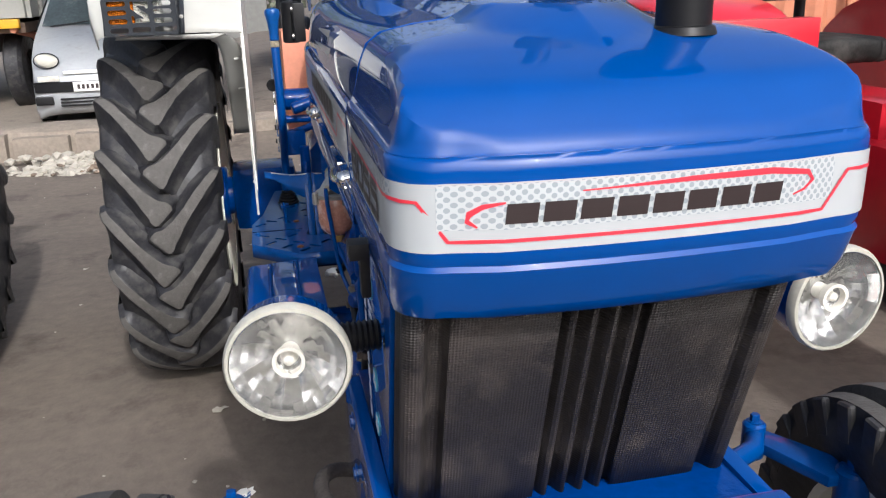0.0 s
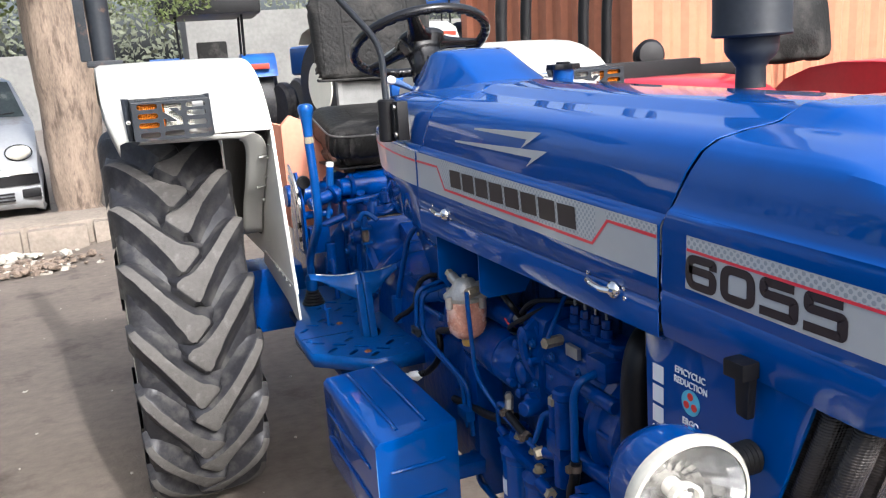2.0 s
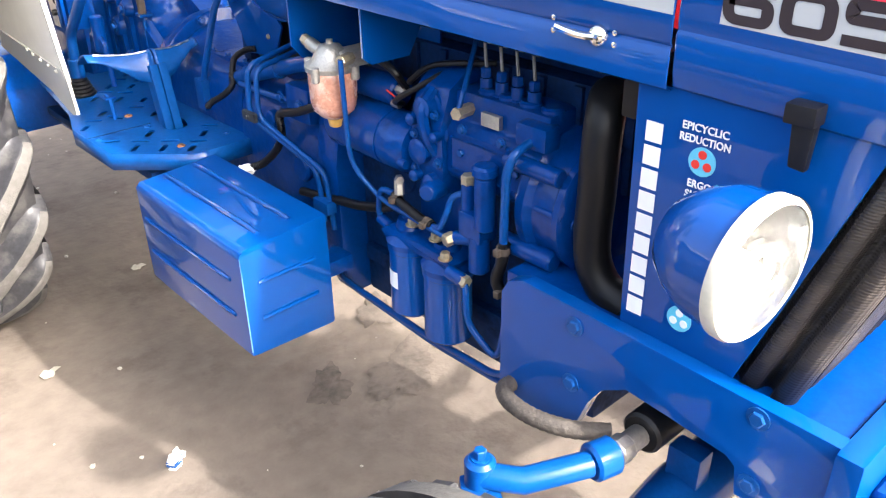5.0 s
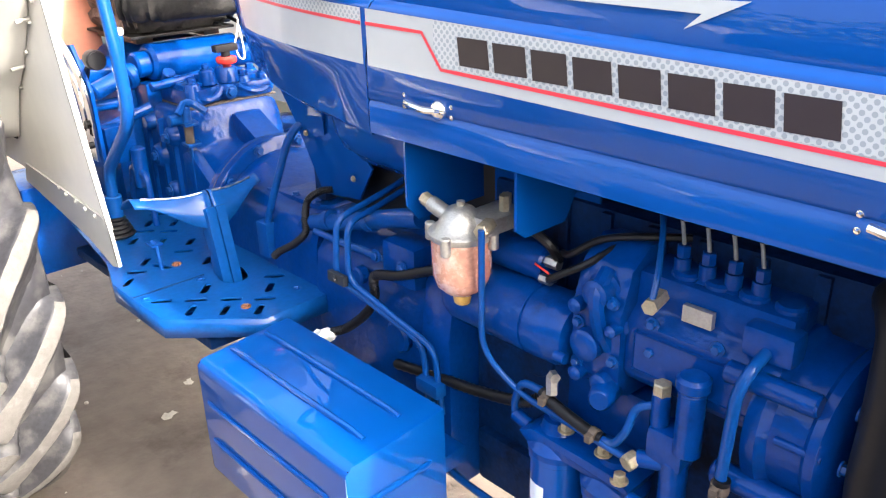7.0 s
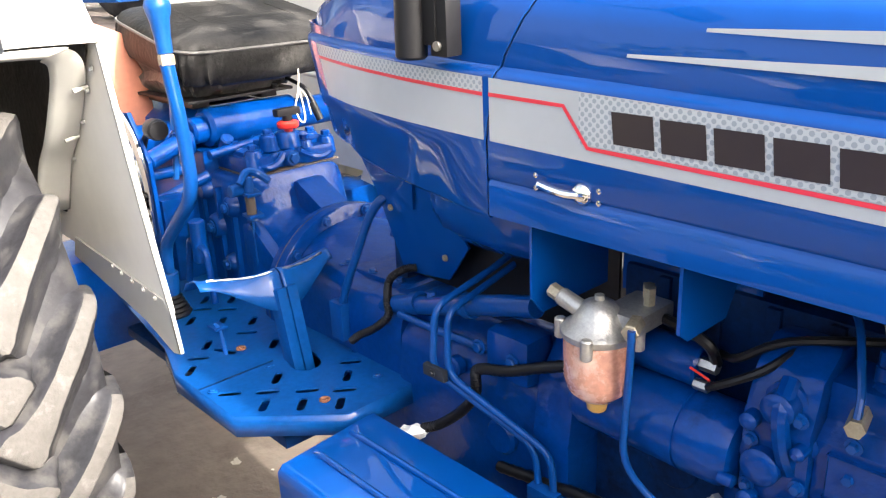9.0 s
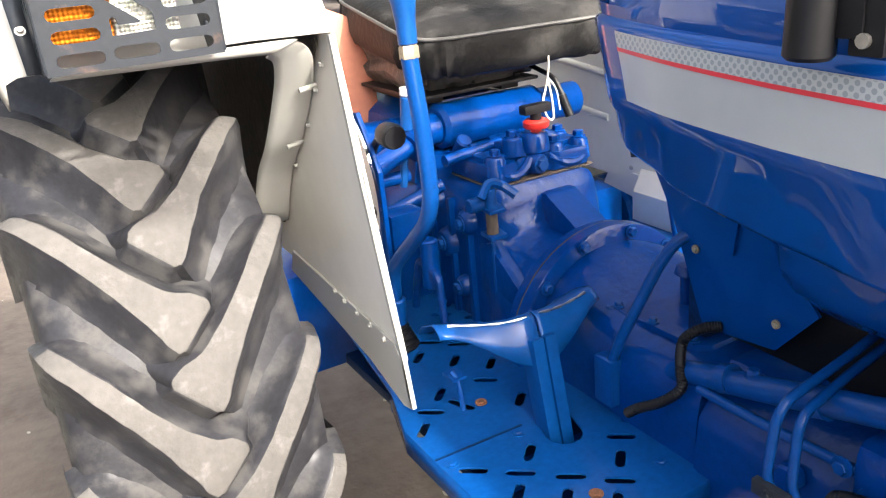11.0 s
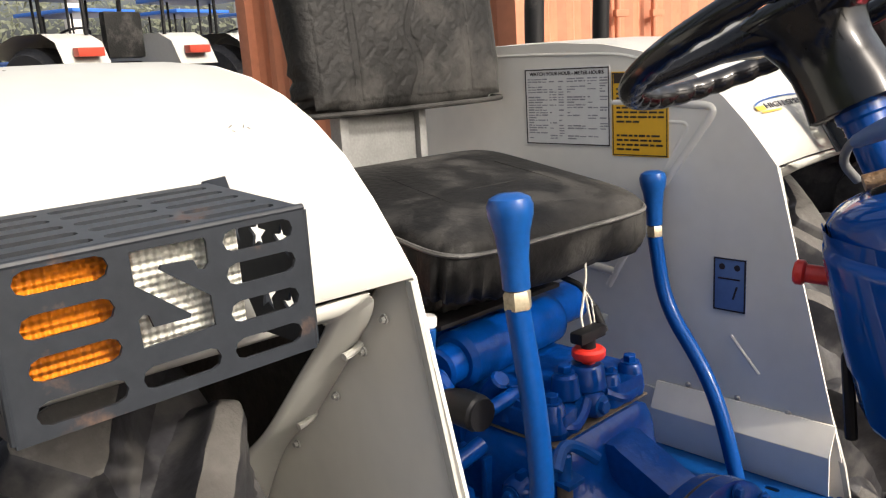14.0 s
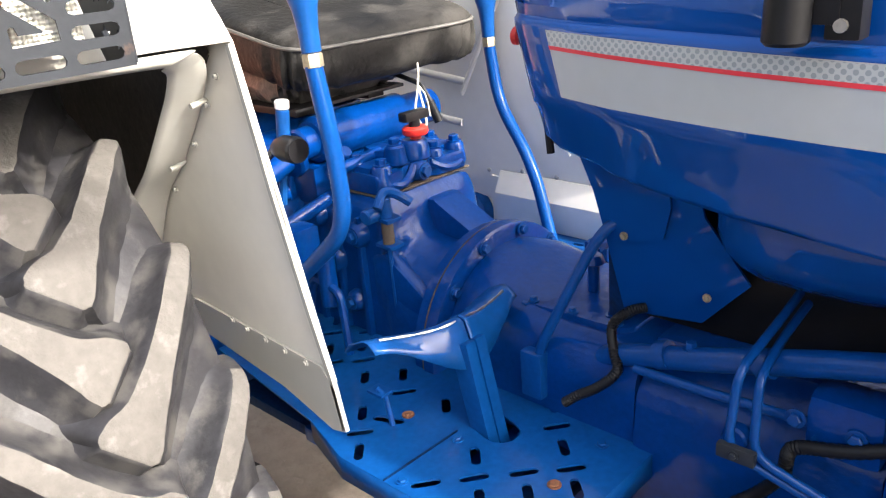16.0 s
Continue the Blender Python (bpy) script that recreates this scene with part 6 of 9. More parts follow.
for i, pts in enumerate(([(-0.17, 1.10, 1.09), (-0.20, 1.10, 1.13), (-0.19, 1.16, 1.14), (-0.15, 1.25, 1.12)], [(-0.18, 1.10, 1.06), (-0.215, 1.08, 1.08), (-0.20, 1.02, 1.12), (-0.14, 0.99, 1.15)], [(-0.16, 1.10, 1.10), (-0.19, 1.06, 1.12), (-0.18, 1.0, 1.16), (-0.12, 0.90, 1.17)])):
    bm = B()
    tube(bm, spline(pts), 0.006 if i else 0.008, 8)
    part("cable", bm, HOSE, starter, "black cable")
bm = B()
tube(bm, spline([(-0.19, 1.10, 1.07), (-0.21, 1.09, 1.085), (-0.205, 1.12, 1.09)]), 0.002, 6)
part("wire", bm, REDPL, starter, "thin red wire")
# sediment bowl on its bracket
bm = B()
BX, BY = -0.250, 1.240
lathe(bm, [(0, 0.017), (0.006, 0.030), (0.020, 0.044), (0.040, 0.0495), (0.102, 0.0505), (0.106, 0.048)], (BX, BY, 1.014), (0, 0, 1), 30)
bowl = part("fuel_bowl", bm, BOWL, tractor, "stained pink-brown fuel bowl")
bm = B()
lathe(bm, [(0, 0.053), (0.004, 0.055), (0.010, 0.055), (0.014, 0.050), (0.018, 0.042), (0.036, 0.031), (0.048, 0.022), (0.053, 0.008)], (BX, BY, 1.118), (0, 0, 1), 30)
cap = part("bowl_cap", bm, ALU, bowl, "dull cast aluminium cap")
for a in (20, 110, 200, 290):
    x, y = BX + 0.057 * math.cos(radians(a)), BY + 0.057 * math.sin(radians(a))
    bm = B()
    rod(bm, (x, y, 1.103), (x, y, 1.134), 0.0088, edge=0.002)
    part("clamp_lug", bm, ALU, bowl)
bm = B()
rod(bm, (BX - 0.006, BY + 0.012, 1.146), (BX - 0.008, BY + 0.064, 1.162), 0.0135, edge=0.003)
box(bm, (BX + 0.0, BY - 0.064, 1.130), (BX + 0.09, BY + 0.0, 1.158), 0.007)
rod(bm, (BX, BY, 1.168), (BX, BY, 1.178), 0.007)
part("cap_neck", bm, ALU, bowl)
bm = B()
rod(bm, (BX, BY, 0.995), (BX, BY, 1.018), 0.0145, 0.017, edge=0.003, n=18)
part("drain_cap", bm, YELLOWP, bowl, "yellowed plastic drain cap")
bm = B()
rod(bm, (BX - 0.028, BY - 0.070, 1.150), (BX + 0.01, BY - 0.056, 1.150), 0.0125, edge=0.002, n=6)
part("union_bolt", bm, BRASS, bowl, "tarnished brass union")
bm = B()
rod(bm, (BX - 0.008, BY + 0.062, 1.1615), (BX - 0.008, BY + 0.080, 1.167), 0.0115, n=6)
part("union_bolt", bm, BRASS, bowl, "tarnished brass union")
bm = B()
rod(bm, (BX + 0.055, BY - 0.045, 1.156), (BX + 0.055, BY - 0.045, 1.184), 0.009, n=6)
part("union_bolt", bm, BRASS, bowl, "tarnished brass union")
bm = B()
rod(bm, (BX + 0.078, BY - 0.028, 1.156), (BX + 0.078, BY - 0.028, 1.177), 0.009, n=6)
part("union_bolt", bm, BRASS, bowl, "tarnished brass union")
bm = B()
prism(bm, [(-0.275, 1.275), (-0.275, 1.15), (-0.25, 1.12), (-0.09, 1.12), (-0.09, 1.275)], "y", 1.343, 1.347)
prism(bm, [(-0.275, 1.275), (-0.275, 1.17), (-0.255, 1.155), (-0.16, 1.155), (-0.09, 1.275)], "y", 1.098, 1.103)
box(bm, (-0.095, 1.08, 1.12), (-0.09, 1.31, 1.275))
part("bowl_bracket", bm, BLUE, tractor)
# pipes on the engine's side
PIPES = [([(-0.279, 1.166, 1.156), (-0.279, 1.166, 1.12), (-0.256, 1.190, 0.925), (-0.225, 1.13, 0.852), (-0.252, 0.892, 0.858)], 0.0056, 0.05),
         ([(-0.06, 1.588, 1.096), (-0.104, 1.589, 1.083), (-0.248, 1.592, 1.052), (-0.254, 1.600, 0.93), (-0.205, 1.40, 0.835), (-0.200, 1.39, 0.70)], 0.0068, 0.03),
         ([(-0.06, 1.575, 1.082), (-0.146, 1.577, 1.060), (-0.242, 1.566, 1.048), (-0.248, 1.566, 0.93), (-0.205, 1.365, 0.835), (-0.200, 1.355, 0.69)], 0.0068, 0.03),
         ([(-0.19, 0.735, 1.088), (-0.245, 0.735, 1.075), (-0.252, 0.745, 1.04), (-0.245, 0.755, 0.90), (-0.245, 0.753, 0.892)], 0.0085, 0.03),
         ([(-0.215, 1.15, 0.80), (-0.222, 1.145, 0.83), (-0.232, 1.12, 0.885), (-0.232, 1.075, 0.885)], 0.0072, 0.02),
         ([(-0.240, 0.95, 0.86), (-0.245, 0.925, 0.865), (-0.245, 0.905, 0.90), (-0.235, 0.90, 0.94), (-0.228, 0.868, 0.955)], 0.0065, 0.02),
         ([(-0.255, 0.845, 0.785), (-0.262, 0.832, 0.765), (-0.262, 0.83, 0.70), (-0.25, 0.76, 0.64), (-0.245, 0.745, 0.72), (-0.245, 0.748, 0.79)], 0.0072, 0.03),
         ([(-0.16, 1.42, 0.555), (-0.20, 1.34, 0.560), (-0.20, 1.02, 0.545), (-0.245, 0.76, 0.60), (-0.255, 0.70, 0.66)], 0.0075, 0.05),
         ([(-0.14, 1.42, 0.530), (-0.18, 1.34, 0.535), (-0.18, 1.02, 0.515), (-0.225, 0.76, 0.57), (-0.235, 0.68, 0.62)], 0.0075, 0.05)]
for pts, r, bend in PIPES:
    bm = B()
    tube(bm, rounded(pts, bend, 5), r, 10)
    part("fuel_pipe", bm, PIPE, tractor)
bm = B()
box(bm, (-0.268, 1.556, 0.923), (-0.256, 1.610, 0.945), 0.003)
bolt(bm, (-0.268, 1.584, 0.934), (-1, 0, 0), 0.005, 0.004)
part("pipe_clip", bm, GREYST, tractor, "rusty dark pipe clip")
bm = B()
box(bm, (-0.222, 1.345, 0.735), (-0.195, 1.405, 0.765), 0.004)
part("pipe_clip", bm, PIPE, tractor)
HOSES = [([(-0.245, 0.752, 0.90), (-0.247, 0.756, 0.86), (-0.25, 0.765, 0.82), (-0.246, 0.750, 0.79)], 0.0115),
         ([(-0.232, 1.075, 0.885), (-0.240, 1.05, 0.88), (-0.240, 0.98, 0.862), (-0.240, 0.95, 0.86)], 0.0098),
         ([(-0.195, 1.10, 0.845), (-0.21, 1.14, 0.825), (-0.20, 1.25, 0.79), (-0.19, 1.36, 0.765), (-0.19, 1.50, 0.74)], 0.010),
         ([(-0.165, 1.27, 1.025), (-0.195, 1.364, 0.998), (-0.212, 1.45, 0.965), (-0.214, 1.515, 0.946), (-0.212, 1.532, 0.928), (-0.206, 1.540, 0.885), (-0.204, 1.575, 0.835), (-0.214, 1.630, 0.785), (-0.228, 1.668, 0.765)], 0.012),
         ([(-0.14, 0.615, 1.175), (-0.180, 0.600, 1.190), (-0.212, 0.582, 1.165), (-0.222, 0.578, 1.11), (-0.222, 0.578, 1.05), (-0.222, 0.580, 0.97), (-0.221, 0.572, 0.92), (-0.22, 0.545, 0.885), (-0.218, 0.50, 0.868)], 0.031),
         ([(-0.09, 1.822, 1.020), (-0.112, 1.842, 1.016), (-0.136, 1.858, 0.996), (-0.158, 1.842, 0.962), (-0.170, 1.828, 0.936), (-0.188, 1.850, 0.908), (-0.205, 1.884, 0.886), (-0.212, 1.905, 0.868)], 0.0080)]
for pts, r in HOSES:
    bm = B()
    line = spline(pts, 14)
    r = 0.0092 if r == 0.012 else r
    if r in (0.0080, 0.0092, 0.010):
        tube(bm, line, r, 10, radii=[r * (1 + 0.14 * (k % 2)) for k in range(len(line))])
    else:
        tube(bm, line, r, 16)
    part("rubber_hose", bm, HOSE, tractor, "black rubber hose")
# crumpled white rag, set at the end of the ribbed hose
bm = B()
rnd = random.Random(77)
rows = []
for k, (q, w) in enumerate(((0.0, 0.008), (0.012, 0.017), (0.026, 0.021), (0.040, 0.018), (0.052, 0.020), (0.062, 0.009))):
    rows.append([Vector((-0.232 - q * 0.35 + (w + rnd.uniform(-0.006, 0.006)) * math.cos(2 * math.pi * j / 11), 1.655 + q, 0.762 - q * 0.25 + (w * 0.7 + rnd.uniform(-0.005, 0.005)) * math.sin(2 * math.pi * j / 11))) for j in range(11)])
grid(bm, rows, close_v=True, caps=True)
part("tape_wrap", bm, WHITEPL, tractor, "small crumpled white rag by the hose end", sharp=20)
for p, d, r in (((-0.2455, 0.754, 0.885), (0, 0, 1), 0.013), ((-0.246, 0.751, 0.80), (0, 0, 1), 0.013), ((-0.238, 1.06, 0.883), (0, 1, 0.1), 0.0115), ((-0.240, 0.965, 0.861), (0, 1, 0.1), 0.0115)):
    bm = B()
    lathe(bm, [(-0.007, r), (0.007, r)], p, d, 14)
    box(bm, (p[0] - r - 0.008, p[1] - 0.006, p[2] - 0.007), (p[0] - r + 0.002, p[1] + 0.006, p[2] + 0.007), 0.002)
    part("hose_clip", bm, CLAY, tractor, "rusty hose clip")
# flywheel housing, clutch housing
def loft(bm, secs, n=48):
    """A cast body through sections (y, cx, cz, half width, half height, squareness)."""
    rows = []
    for y, cx, cz, hx, hz, e in secs:
        row = []
        for k in range(n):
            c, s = math.cos(2 * math.pi * k / n), math.sin(2 * math.pi * k / n)
            row.append(Vector((cx + hx * math.copysign(abs(c) ** e, c), y, cz + hz * math.copysign(abs(s) ** e, s))))
        rows.append(row)
    return grid(bm, rows, close_v=True, caps=True)


bm = B()
prism(bm, [(-0.16, 0.50), (0.16, 0.50), (0.20, 0.60), (0.20, 0.92), (0.14, 1.02), (-0.12, 1.02), (-0.175, 0.95), (-0.19, 0.85), (-0.19, 0.58)], "y", 1.34, 1.42, 0.012)
prism(bm, [(-0.15, 0.52), (0.15, 0.52), (0.18, 0.60), (0.18, 0.88), (0.12, 0.98), (-0.10, 0.98), (-0.165, 0.90), (-0.175, 0.82), (-0.17, 0.60)], "y", 1.42, 1.80, 0.02)
box(bm, (-0.20, 1.42, 0.93), (-0.13, 1.52, 1.02), 0.02)
rod(bm, (-0.165, 1.62, 0.90), (-0.19, 1.62, 0.90), 0.02, edge=0.004)
rod(bm, (-0.165, 1.50, 0.80), (-0.19, 1.50, 0.80), 0.035, edge=0.006)
bell = part("clutch_housing", bm, CAST, tractor)
bolts(bell, [(-0.202, 1.53, 0.980), (-0.202, 1.452, 0.977), (-0.19, 1.445, 0.955), (-0.19, 1.50, 0.955), (-0.19, 1.38, 0.62), (-0.19, 1.38, 0.70)], (-1, 0, 0), 0.010)
bm = B()
tube(bm, rounded([(-0.118, 1.955, 0.885), (-0.142, 1.84, 0.952), (-0.152, 1.72, 0.985), (-0.172, 1.50, 1.058), (-0.176, 1.42, 1.080)], 0.05, 5), 0.0195, 16)
tube(bm, rounded([(-0.16, 1.80, 0.945), (-0.175, 1.70, 0.955), (-0.175, 1.45, 0.965)], 0.05, 5), 0.008, 10)
bolt(bm, (-0.152, 1.709, 1.004), (0, 0, 1), 0.009, 0.012)
rod(bm, (-0.150, 1.745, 0.983), (-0.150, 1.765, 0.976), 0.0235, n=16)
rod(bm, (-0.162, 1.60, 1.022), (-0.164, 1.58, 1.029), 0.0225, n=16)
part("oil_pipe", bm, PIPE, tractor)
bm = B()
loft(bm, [(1.80, 0.0, 0.765, 0.165, 0.200, 0.34), (1.98, 0.004, 0.765, 0.170, 0.203, 0.34), (2.08, 0.012, 0.780, 0.176, 0.205, 0.42), (2.16, 0.022, 0.795, 0.188, 0.208, 0.58), (2.205, 0.028, 0.808, 0.192, 0.202, 0.78), (2.222, 0.030, 0.815, 0.196, 0.197, 0.92)])
gearcase = part("gear_housing", bm, CAST, tractor)
bolts(gearcase, [(-0.07, 1.90, 0.975), (-0.06, 2.10, 0.975), (0.07, 1.92, 0.975), (0.02, 2.12, 0.975), (-0.11, 2.06, 0.966)], (0, 0, 1), 0.009)
bm = B()
prism(bm, [(-0.105, 1.865), (-0.085, 1.845), (0.10, 1.845), (0.12, 1.865), (0.12, 2.125), (0.10, 2.145), (-0.095, 2.145), (-0.112, 2.125)], "z", 0.962, 0.975, 0.004)
cover = part("top_cover", bm, CAST, gearcase)
bolts(cover, [(-0.095, 1.875, 0.975), (-0.098, 1.965, 0.975), (-0.100, 2.05, 0.975), (-0.085, 2.132, 0.975), (0.0, 1.857, 0.975), (0.005, 2.133, 0.975), (0.09, 2.132, 0.975)], (0, 0, 1), 0.0075)
bm = B()
rod(bm, (0.0, 1.985, 0.97), (0.0, 1.985, 1.03), 0.011, edge=0.002)
rod(bm, (0.0, 1.985, 1.03), (0.0, 1.985, 1.048), 0.022, 0.018, edge=0.003)
part("breather", bm, CAST, gearcase)
bm = B()
rod(bm, (0.20, 2.10, 0.93), (0.20, 2.10, 0.975), 0.040, 0.034, edge=0.006, n=20)
box(bm, (0.165, 2.08, 0.97), (0.235, 2.12, 0.99), 0.006)
part("filler_cap", bm, CAST, gearcase)
# flange between the housings
bm = B()
lathe(bm, [(0, 0.226), (0.004, 0.232), (0.030, 0.232), (0.034, 0.226)], (0.03, 2.225, 0.815), (0, 1, 0), 56)
flange = part("housing_flange", bm, CAST, tractor)
bolts(flange, [(0.03 + 0.217 * math.cos(radians(a)), 2.222, 0.815 + 0.217 * math.sin(radians(a))) for a in (15, 45, 75, 108, 138, 165, 195)], (0, -1, 0), 0.010, 0.010, PIPE)
bm = B()
lathe(bm, [(0, 0.229), (0.0008, 0.2304), (0.0022, 0.229)], (0.03, 2.2595, 0.815), (0, 1, 0), 56)
part("gasket", bm, CLAY, flange, "brown gasket edge")
# rear gearbox with its top cover
bm = B()
loft(bm, [(2.262, 0.03, 0.815, 0.228, 0.228, 1.0), (2.285, 0.03, 0.815, 0.226, 0.225, 0.98), (2.292, 0.028, 0.815, 0.190, 0.196, 0.92), (2.335, 0.022, 0.812, 0.182, 0.196, 0.80), (2.380, 0.014, 0.806, 0.170, 0.206, 0.58),
          (2.398, 0.010, 0.803, 0.162, 0.224, 0.44), (2.408, 0.008, 0.802, 0.158, 0.262, 0.32), (2.415, 0.008, 0.802, 0.156, 0.300, 0.24), (2.424, 0.008, 0.802, 0.156, 0.310, 0.20), (2.60, 0.008, 0.802, 0.158, 0.310, 0.20), (2.66, 0.012, 0.80, 0.168, 0.308, 0.24)])
rear_box = part("rear_gearbox", bm, CAST, tractor)
bm = B()
prism(bm, [(2.275, 1.012), (2.285, 1.030), (2.395, 1.085), (2.43, 1.085), (2.43, 0.95), (2.30, 0.95)], "x", 0.000, 0.086, 0.016)
part("stiffening_rib", bm, CAST, rear_box)
bm = B()
prism(bm, [(2.285, 0.93), (2.40, 1.01), (2.44, 1.00), (2.44, 0.88), (2.30, 0.85)], "x", -0.150, -0.115, 0.012)
part("stiffening_rib", bm, CAST, rear_box)
bosses = []
for y, z, r in ((2.47, 1.04, 0.030), (2.56, 0.97, 0.036), (2.50, 0.88, 0.026), (2.60, 1.06, 0.024), (2.44, 0.76, 0.030)):
    bosses.append(((-0.12, y, z), (-0.172, y, z), r * 1.15, r * 0.9))
for y0, y1 in ((2.455, 2.475), (2.53, 2.55), (2.61, 2.63)):
    bm = B()
    prism(bm, [(y0, 0.60), (y1, 0.60), (y1 - 0.004, 1.08), (y0 + 0.004, 1.08)], "x", -0.162, -0.12, 0.006)
    part("stiffening_rib", bm, CAST, rear_box)
for p, q, r0, r1 in bosses:
    bm = B()
    rod(bm, p, q, r0, r1, edge=0.007, n=20)
    part("boss", bm, CAST, rear_box)
bolts(rear_box, [(-0.172, 2.47, 1.04), (-0.172, 2.56, 0.97), (-0.172, 2.50, 0.88), (-0.172, 2.44, 0.76)], (-1, 0, 0), 0.012, 0.010)
bm = B()
prism(bm, [(-0.24, 0.50), (0.28, 0.50), (0.28, 0.98), (0.19, 1.10), (-0.15, 1.10), (-0.24, 0.98)], "y", 2.66, 3.30, 0.03)
part("centre_housing", bm, CAST, tractor)
bm = B()
prism(bm, [(-0.112, 2.445), (-0.085, 2.426), (-0.045, 2.432), (-0.030, 2.446), (0.045, 2.446), (0.065, 2.430), (0.145, 2.426), (0.164, 2.445), (0.164, 2.600), (-0.112, 2.600)], "z", 1.116, 1.160, 0.011)
prism(bm, [(-0.105, 2.47), (-0.04, 2.455), (0.08, 2.455), (0.155, 2.47), (0.155, 2.60), (-0.105, 2.60)], "z", 1.150, 1.172, 0.010)
prism(bm, [(-0.03, 2.462), (0.095, 2.462), (0.11, 2.50), (0.10, 2.58), (-0.02, 2.58), (-0.045, 2.52)], "z", 1.168, 1.188, 0.009)
tube(bm, spline([(-0.09, 2.44, 1.140), (-0.055, 2.432, 1.128), (-0.02, 2.440, 1.135), (0.0, 2.445, 1.155)]), 0.010, 8)
tube(bm, spline([(0.05, 2.445, 1.150), (0.085, 2.432, 1.132), (0.12, 2.432, 1.130), (0.15, 2.44, 1.145)]), 0.010, 8)
rod(bm, (0.018, 2.455, 1.140), (0.018, 2.428, 1.140), 0.026, 0.022, edge=0.004, n=20)
rod(bm, (0.030, 2.468, 1.16), (0.030, 2.468, 1.205), 0.036, 0.031, edge=0.005, n=20)
rod(bm, (-0.028, 2.468, 1.16), (-0.028, 2.468, 1.205), 0.026, 0.022, edge=0.005, n=18)
cover = part("gearbox_cover", bm, CAST, rear_box)
for x, y in ((-0.085, 2.452), (0.075, 2.455), (0.140, 2.452), (0.142, 2.53), (-0.088, 2.53)):
    bm = B()
    rod(bm, (x, y, 1.125), (x, y, 1.176), 0.026, 0.021, edge=0.005, n=18)
    part("boss", bm, CAST, cover)
bolts(cover, [(0.018, 2.429, 1.140)], (0, -1, 0), 0.013, 0.010)
bm = B()
box(bm, (-0.110, 2.430, 1.1115), (0.162, 2.6015, 1.1155), 0.001)
part("gasket", bm, CLAY, rear_box, "dark brown gasket edge")
for p in ((-0.085, 2.452, 1.176), (0.075, 2.455, 1.176), (0.140, 2.452, 1.176), (0.142, 2.53, 1.176), (-0.088, 2.53, 1.176), (-0.028, 2.468, 1.205)):
    bm = B()
    bolt(bm, p, (0, 0, 1), 0.012, 0.013)
    part("cover_bolt", bm, CAST, rear_box)
bm = B()
rod(bm, (0.035, 2.465, 1.205), (0.035, 2.465, 1.218), 0.012)
lathe(bm, [(0, 0.026), (0.004, 0.029), (0.014, 0.029), (0.018, 0.024)], (0.035, 2.465, 1.214), (0, 0, 1), 24)
part("red_collar", bm, REDPL, rear_box, "red plastic collar")
bm = B()
rod(bm, (0.035, 2.465, 1.232), (0.035, 2.465, 1.252), 0.013, n=12)
box(bm, (0.0, 2.452, 1.246), (0.07, 2.478, 1.266), 0.005)
part("black_knob", bm, BLACKP, rear_box, "black plastic knob")
# hydraulic lift cover
bm = B()
prism(bm, [(-0.17, 1.08), (0.19, 1.08), (0.19, 1.17), (0.14, 1.25), (0.06, 1.268), (-0.08, 1.268), (-0.15, 1.22)], "y", 2.675, 3.15, 0.018)
prism(bm, [(-0.15, 1.08), (0.17, 1.08), (0.17, 1.165), (-0.15, 1.165)], "y", 2.60, 2.69, 0.012)
rod(bm, (-0.36, 2.74, 1.19), (0.36, 2.74, 1.19), 0.045, edge=0.005, n=20)
rod(bm, (-0.30, 2.60, 1.165), (-0.165, 2.625, 1.205), 0.024, edge=0.005, n=18)
rod(bm, (-0.205, 2.612, 1.190), (-0.180, 2.618, 1.198), 0.040, edge=0.006, n=20)
rod(bm, (-0.125, 2.632, 1.218), (0.175, 2.665, 1.212), 0.052, edge=0.010, n=28)
rod(bm, (-0.165, 2.630, 1.215), (-0.120, 2.634, 1.217), 0.036, edge=0.006, n=20)
rod(bm, (-0.17, 2.52, 1.17), (-0.02, 2.53, 1.18), 0.013)
rod(bm, (-0.10, 2.58, 1.16), (-0.10, 2.545, 1.20), 0.018, edge=0.004)
liftc = part("hydraulic_cover", bm, CAST, tractor)
bm = B()
box(bm, (-0.16, 2.62, 1.285), (0.16, 2.98, 1.293), 0.002)
box(bm, (-0.13, 2.66, 1.266), (-0.08, 2.94, 1.286), 0.004)
box(bm, (0.08, 2.66, 1.266), (0.13, 2.94, 1.286), 0.004)
bolt(bm, (0.0, 2.66, 1.293), (0, 0, 1), 0.010, 0.008)
bolt(bm, (0.12, 2.65, 1.293), (0, 0, 1), 0.010, 0.008)
part("seat_base_plate", bm, BLACKP, liftc, "greasy black steel plate")
# quadrant with its two control levers
bm = B()
for off, w in ((0.0, 0.028), (0.042, 0.022)):
    rows = []
    for k in range(17):
        a = radians(-12 + 82 * k / 16)
        rows.append([Vector((-0.372 + dx, 2.66 - r * math.cos(a), 1.13 + r * math.sin(a))) for r, dx in ((0.205 - off - w / 2, 0), (0.205 - off + w / 2, 0), (0.205 - off + w / 2, 0.006), (0.205 - off - w / 2, 0.006))])
    grid(bm, rows, close_v=True, caps=True)
prism(bm, [(2.452, 1.02), (2.50, 1.02), (2.515, 1.10), (2.455, 1.12)], "x", -0.372, -0.366)
quad = part("lever_quadrant", bm, CHROME, tractor, "bright plated lever quadrant")
bm = B()
prism(bm, [(2.44, 1.0), (2.62, 1.0), (2.66, 1.12), (2.60, 1.30), (2.52, 1.31), (2.445, 1.20)], "x", -0.362, -0.352, 0.002)
rod(bm, (-0.36, 2.64, 1.12), (-0.20, 2.64, 1.12), 0.016)
